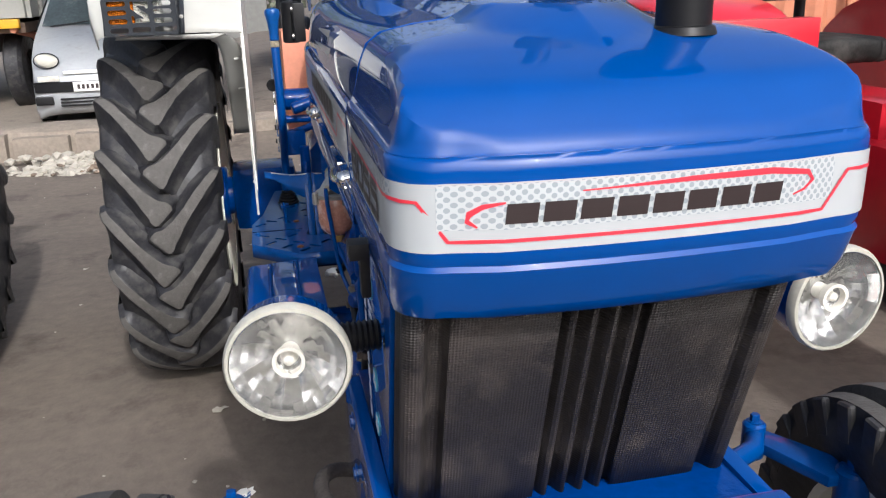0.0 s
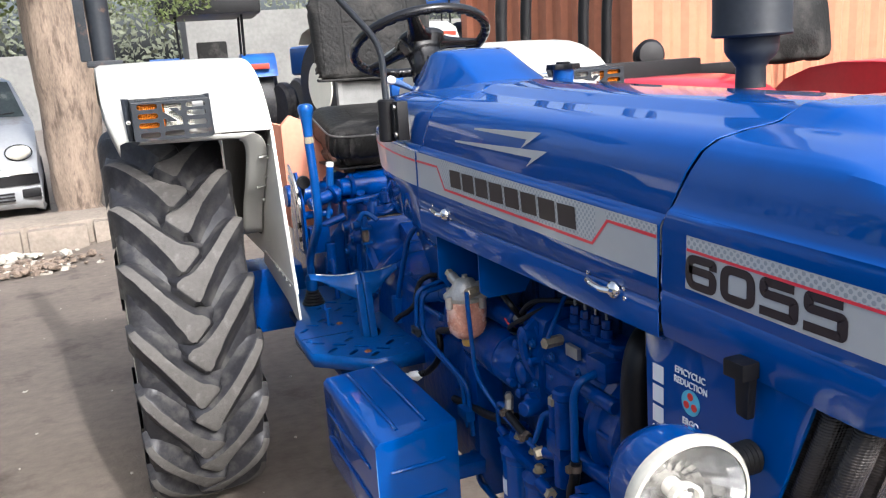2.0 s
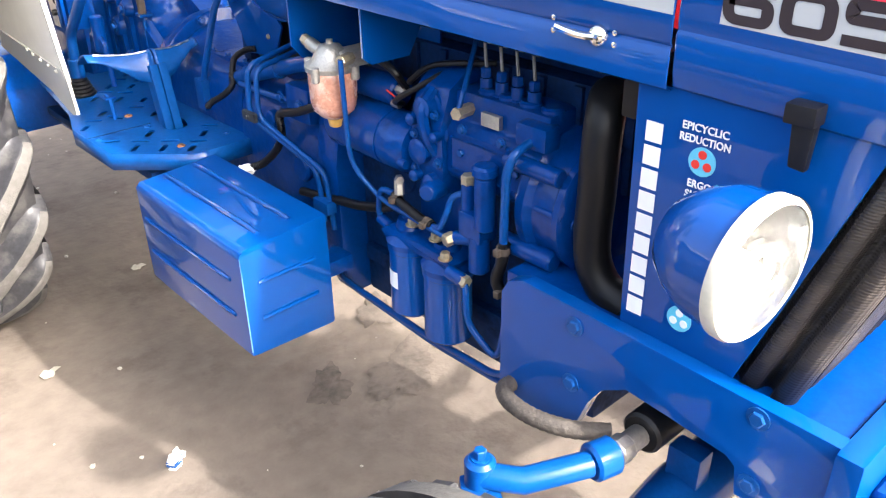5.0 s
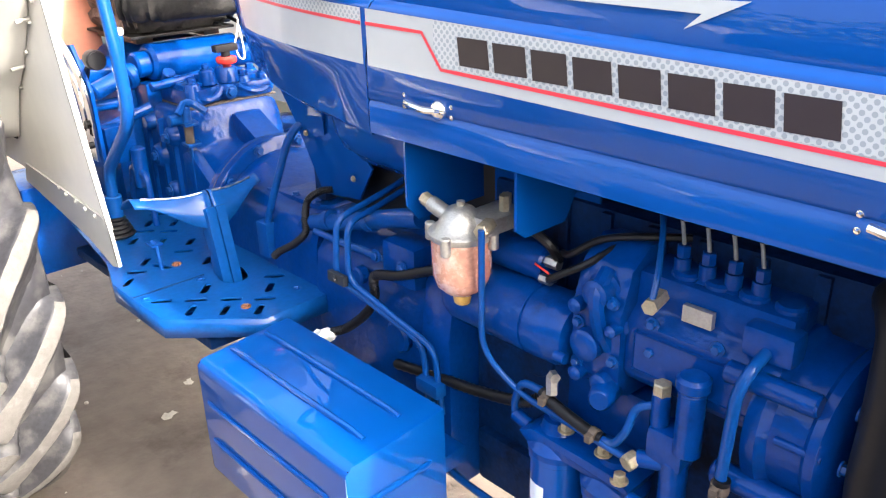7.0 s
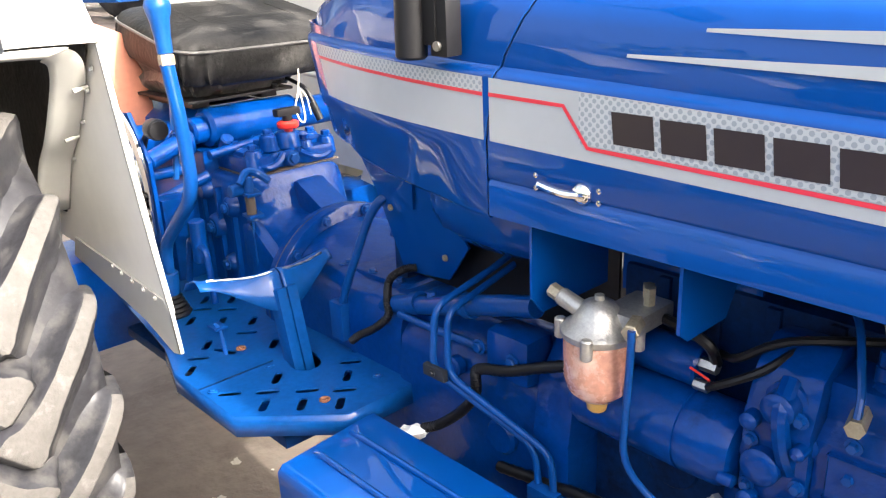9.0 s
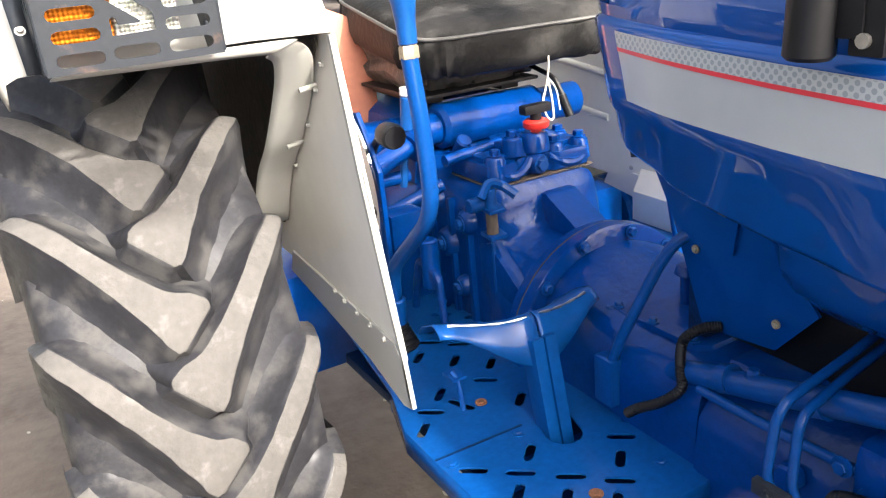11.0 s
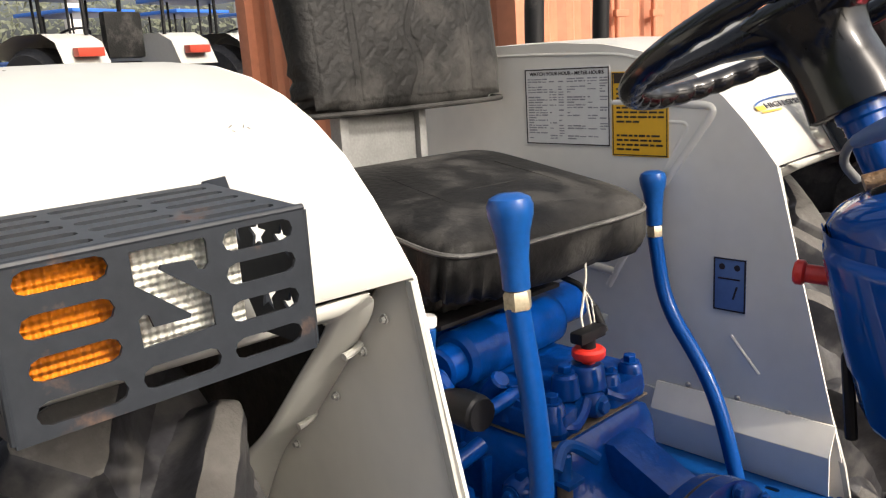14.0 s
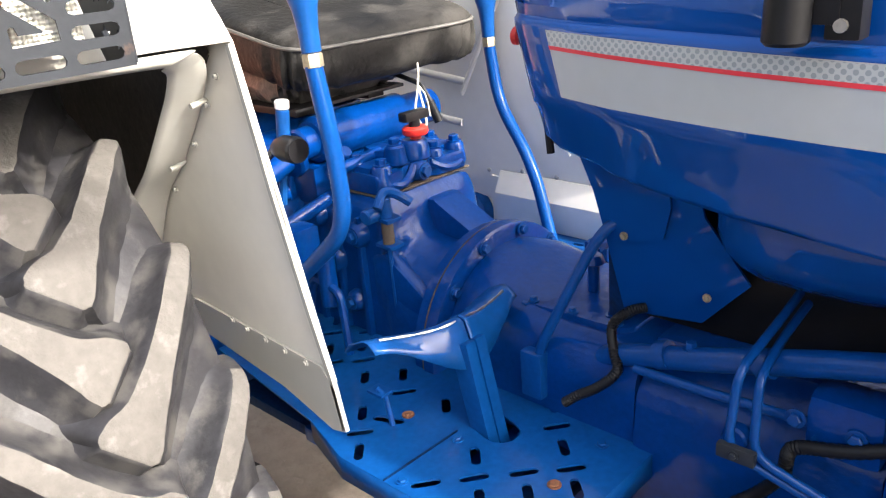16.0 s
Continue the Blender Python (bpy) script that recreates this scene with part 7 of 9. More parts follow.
rod(bm, (-0.36, 2.55, 1.06), (-0.18, 2.52, 1.12), 0.015)
box(bm, (-0.34, 2.46, 1.0), (-0.26, 2.52, 1.10), 0.012)
rod(bm, (-0.27, 2.44, 0.93), (-0.27, 2.44, 1.04), 0.02, edge=0.004)
tube(bm, rounded([(-0.27, 2.40, 0.83), (-0.275, 2.40, 0.97), (-0.275, 2.48, 0.985), (-0.275, 2.52, 0.86)], 0.02), 0.009, 8)
part("quadrant_bracket", bm, CAST, quad)
bm = B()
rod(bm, (-0.378, 2.475, 1.115), (-0.360, 2.475, 1.115), 0.011)
part("stop_knob", bm, BLACKP, quad, "black stop knob")
bm = B()
rod(bm, (-0.378, 2.478, 1.06), (-0.360, 2.478, 1.06), 0.009)
part("stop_knob", bm, BLACKP, quad, "black stop knob")
bm = B()
tube(bm, [(-0.34, 2.60, 1.12), (-0.345, 2.48, 1.25), (-0.355, 2.42, 1.285)], 0.008, 8)
tube(bm, spline([(-0.352, 2.43, 1.28), (-0.36, 2.40, 1.287), (-0.37, 2.355, 1.293), (-0.372, 2.33, 1.293)]), 0.02, 12, radii=[0.010 + 0.014 * min(1, k / 9) * (1 if k < 17 else 0.8) for k in range(19)])
part("control_lever", bm, BLACKP, quad, "black rubber-knobbed lever")
bm = B()
tube(bm, [(-0.22, 2.63, 1.10), (-0.205, 2.615, 1.24)], 0.009, 8)
rod(bm, (-0.205, 2.615, 1.23), (-0.200, 2.61, 1.305), 0.0145, edge=0.003)
lev2 = part("range_lever", bm, KNOB, tractor)
bm = B()
rod(bm, (-0.200, 2.61, 1.305), (-0.199, 2.609, 1.325), 0.0155, edge=0.003)
part("lever_cap", bm, WHITEPL, lev2, "worn pale cap")
bm = B()
prism(bm, [(-0.165, 2.36), (-0.125, 2.36), (-0.115, 2.41), (-0.160, 2.41)], "z", 1.028, 1.036, 0.002)
prism(bm, [(-0.165, 2.36), (-0.125, 2.36), (-0.115, 2.41), (-0.160, 2.41)], "z", 1.085, 1.093, 0.002)
rod(bm, (-0.147, 2.382, 1.085), (-0.147, 2.382, 1.135), 0.012, edge=0.003)
tube(bm, spline([(-0.175, 2.375, 1.120), (-0.150, 2.380, 1.145), (-0.125, 2.372, 1.138), (-0.105, 2.350, 1.118)]), 0.010, 8)
tube(bm, [(-0.147, 2.382, 1.03), (-0.150, 2.375, 0.80)], 0.0045, 8)
rod(bm, (-0.19, 2.40, 1.10), (-0.15, 2.40, 1.10), 0.016, edge=0.003)
linkp = part("pedal_link", bm, PIPE, tractor)
bm = B()
rod(bm, (-0.147, 2.382, 1.037), (-0.147, 2.382, 1.084), 0.0125)
part("link_spring", bm, CLAY, linkp, "rusty spring")

# ---- long levers ----
def gear_lever(pts, knob_at, up, boot=None, name="gear_lever"):
    bm = B()
    tube(bm, rounded(pts, 0.09, 7), 0.0155, 14)
    lev = part(name, bm, PIPE, tractor, "blue painted bent lever")
    k, u = Vector(knob_at), Vector(up).normalized()
    bm = B()
    lathe(bm, [(-0.088, 0.013), (-0.086, 0.0165), (-0.05, 0.0175), (-0.02, 0.021), (0.0, 0.0265), (0.012, 0.0275), (0.021, 0.024), (0.026, 0.014), (0.027, 0.004)], k, u, 24)
    part("knob", bm, KNOB, lev, "scuffed blue plastic knob")
    bm = B()
    lathe(bm, [(-0.112, 0.014), (-0.110, 0.0172), (-0.091, 0.0172), (-0.087, 0.014)], k, u, 6)
    part("lock_nut", bm, BRASS, lev, "brass lock nut")
    if boot:
        bm = B()
        z = boot[2]
        lathe(bm, [(0.0055 * i, 0.046 - 0.0022 * i - (0.005 if i % 2 == 0 else 0)) for i in range(12)], (boot[0], boot[1], z), (0, 0, 1), 24)
        part("rubber_boot", bm, HOSE, lev, "ribbed black rubber boot")
        bm = B()
        rod(bm, (boot[0], boot[1], z + 0.055), (boot[0] + 0.001, boot[1] - 0.004, z + 0.115), 0.0225, edge=0.003, n=18)
        part("lever_socket", bm, PIPE, lev)


gear_lever([(-0.352, 2.284, 1.437), (-0.350, 2.262, 1.30), (-0.350, 2.255, 1.16), (-0.350, 2.405, 1.035), (-0.350, 2.455, 0.99), (-0.350, 2.465, 0.90)], (-0.352, 2.288, 1.545), (0, 0.05, 1), (-0.350, 2.467, 0.806))
gear_lever([(0.420, 2.571, 1.342), (0.415, 2.545, 1.20), (0.375, 2.41, 1.06), (0.360, 2.345, 0.86)], (0.421, 2.575, 1.45), (0.02, 0.05, 1))
bm = B()
tube(bm, rounded([(-0.02, 1.80, 1.205), (-0.145, 1.86, 1.175), (-0.160, 1.885, 1.13), (-0.170, 1.985, 0.93), (-0.170, 2.00, 0.85)], 0.05, 5), 0.0095, 10)
box(bm, (-0.185, 1.975, 0.83), (-0.158, 2.02, 0.92), 0.006)
part("clutch_rod", bm, PIPE, tractor)

# ---- tank, side brackets under the cowl ----
bm = B()
rows = []
for y, w, low in ((1.362, 0.205, 1.185), (1.375, 0.214, 1.165), (1.40, 0.222, 1.153), (1.45, 0.226, 1.149), (1.52, 0.226, 1.149), (1.57, 0.224, 1.151), (1.605, 0.220, 1.160), (1.630, 0.212, 1.180), (1.648, 0.200, 1.205)):
    low -= 0.010
    half = [Vector((-w - 0.006, y + 0.012, 1.312)), Vector((-w, y + 0.006, 1.262)), Vector((-w + 0.005, y + 0.006, 1.238)), Vector((-w + 0.014, y + 0.012, max(low + 0.03, 1.208))), Vector((-w + 0.030, y + 0.020, max(low + 0.02, 1.178))), Vector((-w + 0.056, y + 0.028, low + 0.012)), Vector((-w + 0.090, y + 0.032, low + 0.002)), Vector((-w + 0.125, y + 0.032, low))]
    rows.append(half + [Vector((-p.x, p.y, p.z)) for p in half[::-1]])
grid(bm, rows, caps=True)
part("fuel_tank", bm, BLUE, tractor, sharp=60)
for s in (-1, 1):
    def leaning(poly, off):
        t = bmesh.new()
        lo = [t.verts.new((s * (0.150 + off - (1.24 - z) * 0.28), y, z)) for y, z in poly]
        hi = [t.verts.new((v.co.x - s * 0.005, v.co.y, v.co.z)) for v in lo]
        t.faces.new(lo)
        t.faces.new(hi)
        for i in range(len(lo)):
            t.faces.new((lo[i], lo[(i + 1) % len(lo)], hi[(i + 1) % len(lo)], hi[i]))
        return t
    br = part("cowl_bracket", leaning([(1.895, 1.33), (1.880, 1.17), (1.868, 1.000), (1.725, 1.018), (1.640, 1.112), (1.700, 1.215), (1.715, 1.33)], 0), BLUE, tractor)
    part("upper_plate", leaning([(1.900, 1.32), (1.858, 1.138), (1.768, 1.168), (1.748, 1.225), (1.745, 1.32)], 0.0075), BLUE, br)
    bolts(br, [(s * 0.138, 1.835, 1.160), (s * 0.115, 1.705, 1.078)], (s, 0, 0), 0.0048, 0.004, BRASS)
bm = B()
box(bm, (-0.085, 1.86, 0.98), (0.085, 1.90, 1.32), 0.01)
part("firewall", bm, SHADECAST, tractor)
# black sheet stands in for the unlit gap between tank and housing
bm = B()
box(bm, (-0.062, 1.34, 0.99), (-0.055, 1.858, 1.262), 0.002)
part("inner_panel", bm, HOSE, tractor, "black sheet added for the dark gap behind the tank")
# switch, hanging catch and mirror clamp on the cowl
bm = B()
rod(bm, (-0.09, 1.99, 1.45), (-0.105, 2.055, 1.455), 0.011, edge=0.002)
rod(bm, (-0.105, 2.050, 1.455), (-0.108, 2.063, 1.456), 0.015, edge=0.003)
part("pull_switch", bm, REDPL, tractor, "red pull switch")
bm = B()
tube(bm, rounded([(-0.11, 1.95, 1.375), (-0.12, 1.995, 1.375), (-0.12, 1.985, 1.27)], 0.012), 0.007, 8)
part("stop_cable_handle", bm, BLACKP, tractor, "black hanging strap")
bm = B()
box(bm, (-0.312, 1.465, 1.495), (-0.282, 1.50, 1.595), 0.004)
rod(bm, (-0.318, 1.535, 1.490), (-0.316, 1.533, 1.60), 0.024, edge=0.004, n=18)
box(bm, (-0.315, 1.485, 1.51), (-0.285, 1.53, 1.59), 0.004)
mirror = part("mirror_clamp", bm, BLACKP, tractor, "black mirror clamp")
for z in (1.51, 1.58):
    bm = B()
    rod(bm, (-0.312, 1.483, z), (-0.317, 1.483, z), 0.007, n=10)
    part("bolt", bm, STEEL, mirror)
bm = B()
tube(bm, rounded([(-0.316, 1.533, 1.56), (-0.318, 1.54, 1.74), (-0.50, 1.50, 1.93), (-0.60, 1.47, 2.02)], 0.05, 5), 0.0085, 10)
part("mirror_arm", bm, GREYST, mirror, "grey steel mirror arm")
bm = B()
box(bm, (-0.70, 1.40, 1.925), (-0.50, 1.425, 2.06), 0.02, seg=3)
part("mirror_back", bm, BLACKP, mirror, "black plastic mirror back")
# filler cap, steering, stalk
bm = B()
rod(bm, (0.185, 1.47, 1.60), (0.185, 1.47, 1.648), 0.029, edge=0.003, n=20)
tankcap = part("filler_neck", bm, KNOB, tractor, "blue filler neck")
bm = B()
star = [(0.185 + (0.047 if k % 2 else 0.034) * math.cos(math.pi * k / 6), 1.47 + (0.047 if k % 2 else 0.034) * math.sin(math.pi * k / 6)) for k in range(12)]
prism(bm, star, "z", 1.645, 1.660, 0.004)
rod(bm, (0.185, 1.47, 1.659), (0.185, 1.47, 1.666), 0.020, edge=0.003, n=16)
part("filler_cap", bm, BLACKP, tankcap, "black star-shaped filler cap")
C, n = Vector((0.021, 2.116, 1.749)), Vector((0, 0.433, 0.901))
a, b = Vector((1, 0, 0)), n.cross(Vector((1, 0, 0)))
low = Vector((0, -0.017, 0.002))
bm = B()
rod(bm, C - n * 0.245 + low, C - n * 0.10 + low, 0.0265, edge=0.002, n=24)
rod(bm, C - n * 0.142 + low, C - n * 0.10 + low, 0.031, edge=0.003, n=24)
column = part("steering_column", bm, BLUE, tractor)
bm = B()
tube(bm, spline([(-0.052, 2.010, 1.556), (-0.042, 1.992, 1.562), (-0.034, 1.970, 1.572), (-0.026, 1.955, 1.576)]), 0.010, 10)
part("column_grommet", bm, TAN, column, "creased tan rubber grommet")
bm = B()
rows = []
for d, wide, deep in ((-0.128, 0.050, 0.050), (-0.125, 0.056, 0.056), (-0.10, 0.054, 0.054), (-0.07, 0.051, 0.052), (-0.045, 0.053, 0.053), (-0.022, 0.062, 0.060), (-0.004, 0.078, 0.074), (0.010, 0.082, 0.078), (0.020, 0.074, 0.070), (0.026, 0.050, 0.048), (0.028, 0.02, 0.02)):
    off = low * min(1.0, max(0.0, -d / 0.09))
    ring = []
    for k in range(40):
        c, q = math.cos(2 * math.pi * k / 40), math.sin(2 * math.pi * k / 40)
        ring.append(C + off + n * d + a * wide * math.copysign(abs(c) ** 0.72, c) + b * deep * math.copysign(abs(q) ** 0.72, q))
    rows.append(ring)
grid(bm, rows, close_v=True, caps=True)
part("column_shroud", bm, GLOSSB, column, "smooth black plastic shroud", sharp=60)
# rim with a finger grip moulded along its underside
bm = B()
rows = []
for k in range(192):
    t = 2 * math.pi * k / 192
    out = a * math.cos(t) + b * math.sin(t)
    grip = 0.0030 * max(0.0, math.sin(t * 36)) ** 0.6
    row = []
    for j in range(14):
        w = 2 * math.pi * j / 14
        under = max(0.0, -math.sin(w) * 0.6 - math.cos(w) * 0.8)
        r = 0.0165 - grip * under * 1.5
        row.append(C + out * 0.227 + (out * math.cos(w) + n * math.sin(w)) * r)
    rows.append(row)
grid(bm, rows, close_u=True, close_v=True)
wheel = part("steering_wheel", bm, GLOSSB, tractor, "black steering wheel with finger grips")
for ang in (5, 125, 245):
    bm = B()
    d = a * math.cos(radians(ang)) + b * math.sin(radians(ang))
    e = n.cross(d)
    rows = []
    for q, wide, up, down in ((0.02, 0.112, 0.024, -0.034), (0.06, 0.096, 0.022, -0.026), (0.085, 0.066, 0.019, -0.018), (0.11, 0.050, 0.016, -0.013), (0.16, 0.043, 0.012, -0.011), (0.224, 0.040, 0.009, -0.009)):
        rows.append([C + d * q + e * x * wide / 2 + n * z for x, z in ((-1, 0), (-0.9, up * 0.7), (-0.6, up), (0.6, up), (0.9, up * 0.7), (1, 0), (0.8, down * 0.8), (0, down), (-0.8, down * 0.8))])
    grid(bm, rows, close_v=True, caps=True)
    spoke = part("spoke", bm, GLOSSB, wheel, sharp=60)
    bm = B()
    strap(bm, [C + d * 0.060 + n * 0.0235, C + d * 0.10 + n * 0.0195, C + d * 0.145 + n * 0.0148], 0.034, 0.006, e)
    part("spoke_trim", bm, STEEL, spoke, "dull metal spoke trim")
# hand throttle
bm = B()
tube(bm, spline([(-0.012, 2.030, 1.552), (-0.030, 2.040, 1.575), (-0.045, 2.030, 1.598), (-0.075, 2.005, 1.610)]), 0.0055, 10)
stalk = part("hand_throttle", bm, GALV, tractor, "grey bent throttle lever")
bm = B()
tube(bm, [(-0.060, 2.017, 1.605), (-0.10, 1.984, 1.620), (-0.150, 1.943, 1.637)], 0.010, 14, radii=[0.008, 0.0105, 0.0125])
part("lever_handle", bm, BLUEL, stalk, "dark blue-grey plastic handle")
bm = B()
lathe(bm, [(0, 0.0125), (0.006, 0.0140), (0.014, 0.0135), (0.019, 0.010), (0.021, 0.003)], (-0.148, 1.945, 1.636), (-0.77, -0.60, 0.25), 18)
part("stalk_cap", bm, WHITEPL, stalk, "white end cap")


# ---- seat ----
def cushion(bm, lo, hi, crown, edge, axis_up=2, cuts=14):
    """A stuffed block: domed face, rounded rim, gathered skirt."""
    rows = []
    w, d, h = hi[0] - lo[0], hi[1] - lo[1], hi[2] - lo[2]
    n = 120
    prof = [(0.0, 0.90), (0.08, 0.96), (0.30, 1.0), (0.62, 1.0), (0.80, 0.985), (0.90, 0.955), (0.97, 0.90), (1.0, 0.80), (1.0 + crown * 0.55, 0.6), (1.0 + crown * 0.85, 0.35), (1.0 + crown, 0.05)]
    for s, k in prof:
        row = []
        for i in range(n):
            t = 2 * math.pi * i / n
            c, q = math.cos(t), math.sin(t)
            e = 0.27
            x, y = math.copysign(abs(c) ** e, c), math.copysign(abs(q) ** e, q)
            pleat = (0.009 * math.sin(17 * t + 2 * math.sin(5 * t)) + 0.006 * math.sin(31 * t + 3 * math.sin(4 * t))) * (1 - s) if s < 0.85 else 0
            row.append(Vector((lo[0] + w / 2 + (w / 2 * k + pleat) * x, lo[1] + d / 2 + (d / 2 * k + pleat) * y, lo[2] + h * s)))
        rows.append(row)
    return grid(bm, rows, close_v=True, caps=True)


bm = B()
cushion(bm, (-0.27, -0.25, 0.0), (0.27, 0.25, 0.125), 0.09, 0.04)
seat = part("seat_cushion", bm, SEAT, tractor, "dusty black vinyl seat cushion", sharp=60)
seat.matrix_basis = pose(0.085, 2.785, 1.366, 9, 0, -4)
bm = B()
for k in (-1, 1):
    tube(bm, spline([(0.14 * k, -0.225, 0.114), (0.14 * k, -0.19, 0.1215), (0.14 * k, -0.10, 0.1312), (0.14 * k, 0.0, 0.1322), (0.135 * k, 0.10, 0.1312), (0.13 * k, 0.19, 0.1215), (0.13 * k, 0.225, 0.114)]), 0.0013, 6)
tube(bm, spline([(-0.245, -0.05, 0.114), (-0.205, -0.052, 0.1220), (-0.10, -0.056, 0.1328), (0.0, -0.06, 0.1350), (0.10, -0.056, 0.1328), (0.205, -0.052, 0.1220), (0.245, -0.05, 0.114)]), 0.0013, 6)
part("seam", bm, SEAT, seat)
bm = B()
rows = []
for i in range(96):
    t = 2 * math.pi * i / 96
    c, q = math.cos(t), math.sin(t)
    rows.append(Vector((0.270 * math.copysign(abs(c) ** 0.27, c), 0.250 * math.copysign(abs(q) ** 0.27, q), 0.095)))
tube(bm, rows + rows[:1], 0.0042, 6)
part("piping", bm, WELT, seat, "scuffed grey welt")
bm = B()
cushion(bm, (-0.268, -0.20, 0), (0.268, 0.20, 0.10), 0.10, 0.04)
back = part("seat_back", bm, SEAT, tractor, "dusty black quilted vinyl seat back", sharp=60)
back.matrix_basis = pose(0.165, 3.10, 1.815, 83, 0, -4)
bm = B()


def stuffing(x, y):
    """Height of the quilted cover: puffed, interlocking wavy cells with sewn valleys between the panels."""
    k = max(abs(x) / 0.268, abs(y) / 0.200)
    base = lerp([(0, 0.1105), (0.35, 0.1085), (0.6, 0.1055), (0.8, 0.1005), (0.9, 0.0965), (1.0, 0.088)], k)
    wave = abs(math.sin(math.pi * (x / 0.040 + 0.34 * math.sin(2 * math.pi * y / 0.058))))
    cross = abs(math.sin(math.pi * (y / 0.050 + 0.30 * math.sin(2 * math.pi * x / 0.080 + 0.8))))
    puff = min(1.0, 2.2 * wave ** 0.8) * (0.55 + 0.45 * min(1.0, 2.4 * cross ** 0.8))
    bend = 0.012 * math.sin(y * 42)
    seams = min(abs(abs(x) - 0.150), abs(x - bend) + (0.004 if y > 0.035 else 0), abs(y - 0.035) if abs(x) < 0.150 else 1)
    deep = math.exp(-(seams / 0.006) ** 2)
    fade = min(1.0, max(0.0, (0.93 - k) / 0.06))
    return base + fade * (0.0024 * puff - 0.0075 * deep) - (1 - fade) * 0.006


grid(bm, [[Vector((-0.25 + 0.5 * i / 124, -0.186 + 0.372 * j / 92, stuffing(-0.25 + 0.5 * i / 124, -0.186 + 0.372 * j / 92))) for i in range(125)] for j in range(93)])
part("quilted_cover", bm, SEAT, back, "wavy quilted vinyl cover")
bm = B()
tube(bm, spline([(-0.262, -0.19, 0.05), (-0.24, -0.198, 0.088), (0.0, -0.200, 0.094), (0.24, -0.198, 0.088), (0.262, -0.19, 0.05)]), 0.006, 8)
part("piping", bm, SEAT, back)
bm = B()
box(bm, (0.0, 3.045, 1.44), (0.20, 3.06, 1.66), 0.004)
sb = part("seat_bracket", bm, GALV, tractor, "bare grey seat bracket")
for x in (-0.02, 0.20):
    bm = B()
    box(bm, (x, 3.03, 1.36), (x + 0.022, 3.065, 1.66), 0.004)
    part("bracket_post", bm, GALV, sb)
bm = B()
rng = random.Random(31)
rows = []
for s, k in ((0.0, 0.92), (0.15, 1.0), (0.35, 1.02), (0.55, 0.98), (0.75, 1.03), (1.0, 1.08)):
    row = []
    for i in range(64):
        c, q = math.cos(2 * math.pi * i / 64), math.sin(2 * math.pi * i / 64)
        j = rng.uniform(-0.007, 0.009)
        row.append(Vector((0.03 + (0.175 * k + j) * math.copysign(abs(c) ** 0.4, c), 2.81 + (0.165 * k + j) * math.copysign(abs(q) ** 0.4, q), 1.294 + 0.10 * s + rng.uniform(-0.006, 0.006) * (0 < s < 1))))
    rows.append(row)
grid(bm, rows, close_v=True, caps=True)
part("seat_suspension", bm, CRUMPLE, tractor, "torn black plastic over the seat springs")
bm = B()
tube(bm, rounded([(0.10, 2.70, 1.30), (0.16, 2.66, 1.315), (0.175, 2.58, 1.29), (0.185, 2.55, 1.235)], 0.015), 0.006, 8)
tube(bm, [(0.18, 2.56, 1.25), (0.192, 2.545, 1.20)], 0.011, 10)
part("seat_adjust_rod", bm, BLACKP, tractor, "black bent adjusting rod")
bm = B()
tube(bm, spline([(0.13, 2.54, 1.375), (0.128, 2.535, 1.33), (0.118, 2.535, 1.28), (0.105, 2.53, 1.25), (0.108, 2.52, 1.215), (0.125, 2.52, 1.21), (0.13, 2.53, 1.25), (0.125, 2.537, 1.30)]), 0.0024, 7)
tube(bm, spline([(0.125, 2.537, 1.30), (0.15, 2.54, 1.27), (0.16, 2.54, 1.22)]), 0.0020, 7)
part("tied_string", bm, ROPE, tractor, "loop of off-white string")
# left foot plate and clutch pedal
bm = B()
holes = [slot(x, y, 0.032, 0.013, math.pi / 2 if (i + j) % 2 else 0) for i, x in enumerate((0.30, 0.35, 0.40)) for j, y in enumerate((1.90, 1.98, 2.06, 2.14, 2.22, 2.30, 2.38))]
bm = pierced([(0.22, 1.82), (0.44, 1.90), (0.44, 2.60), (0.22, 2.60)], holes, -0.004, lambda a, b, h: (a, b, 0.865 + h))
part("foot_plate", bm, PLATE, tractor, "blue slotted steel foot plate", sharp=30)
bm = B()
strap(bm, rounded([(0.27, 2.00, 0.86), (0.26, 1.98, 0.95), (0.22, 2.01, 1.04)], 0.03), 0.028, 0.012, (1, 0, 0))
cl = part("clutch_pedal", bm, PIPE, tractor)
bm = B()
box(bm, (0.16, 1.99, 1.03), (0.26, 2.03, 1.055), 0.008)
part("pedal_rubber", bm, BLACKP, cl, "worn black rubber pad")
# exhaust silencer and intake pipe through the hood
bm = B()
lathe(bm, [(0, 0.030), (0.040, 0.029), (0.052, 0.036), (0.062, 0.046), (0.074, 0.052), (0.100, 0.053), (0.101, 0.075), (0.105, 0.078), (0.113, 0.076), (0.42, 0.076), (0.44, 0.07), (0.45, 0.03), (0.60, 0.03)], (0.20, 0.775, 1.60), (0, 0, 1), 28)
part("exhaust_silencer", bm, GREYST, tractor, "black upright exhaust silencer")
bm = B()
lathe(bm, [(0, 0.044), (0.010, 0.040), (0.012, 0.036), (0.10, 0.036), (0.102, 0.050), (0.115, 0.075), (0.15, 0.078), (0.19, 0.06), (0.20, 0.02)], (0.135, 0.175, 1.555), (0, 0, 1), 28)
part("intake_precleaner", bm, BLACKP, tractor, "black intake pipe with a mushroom cap")

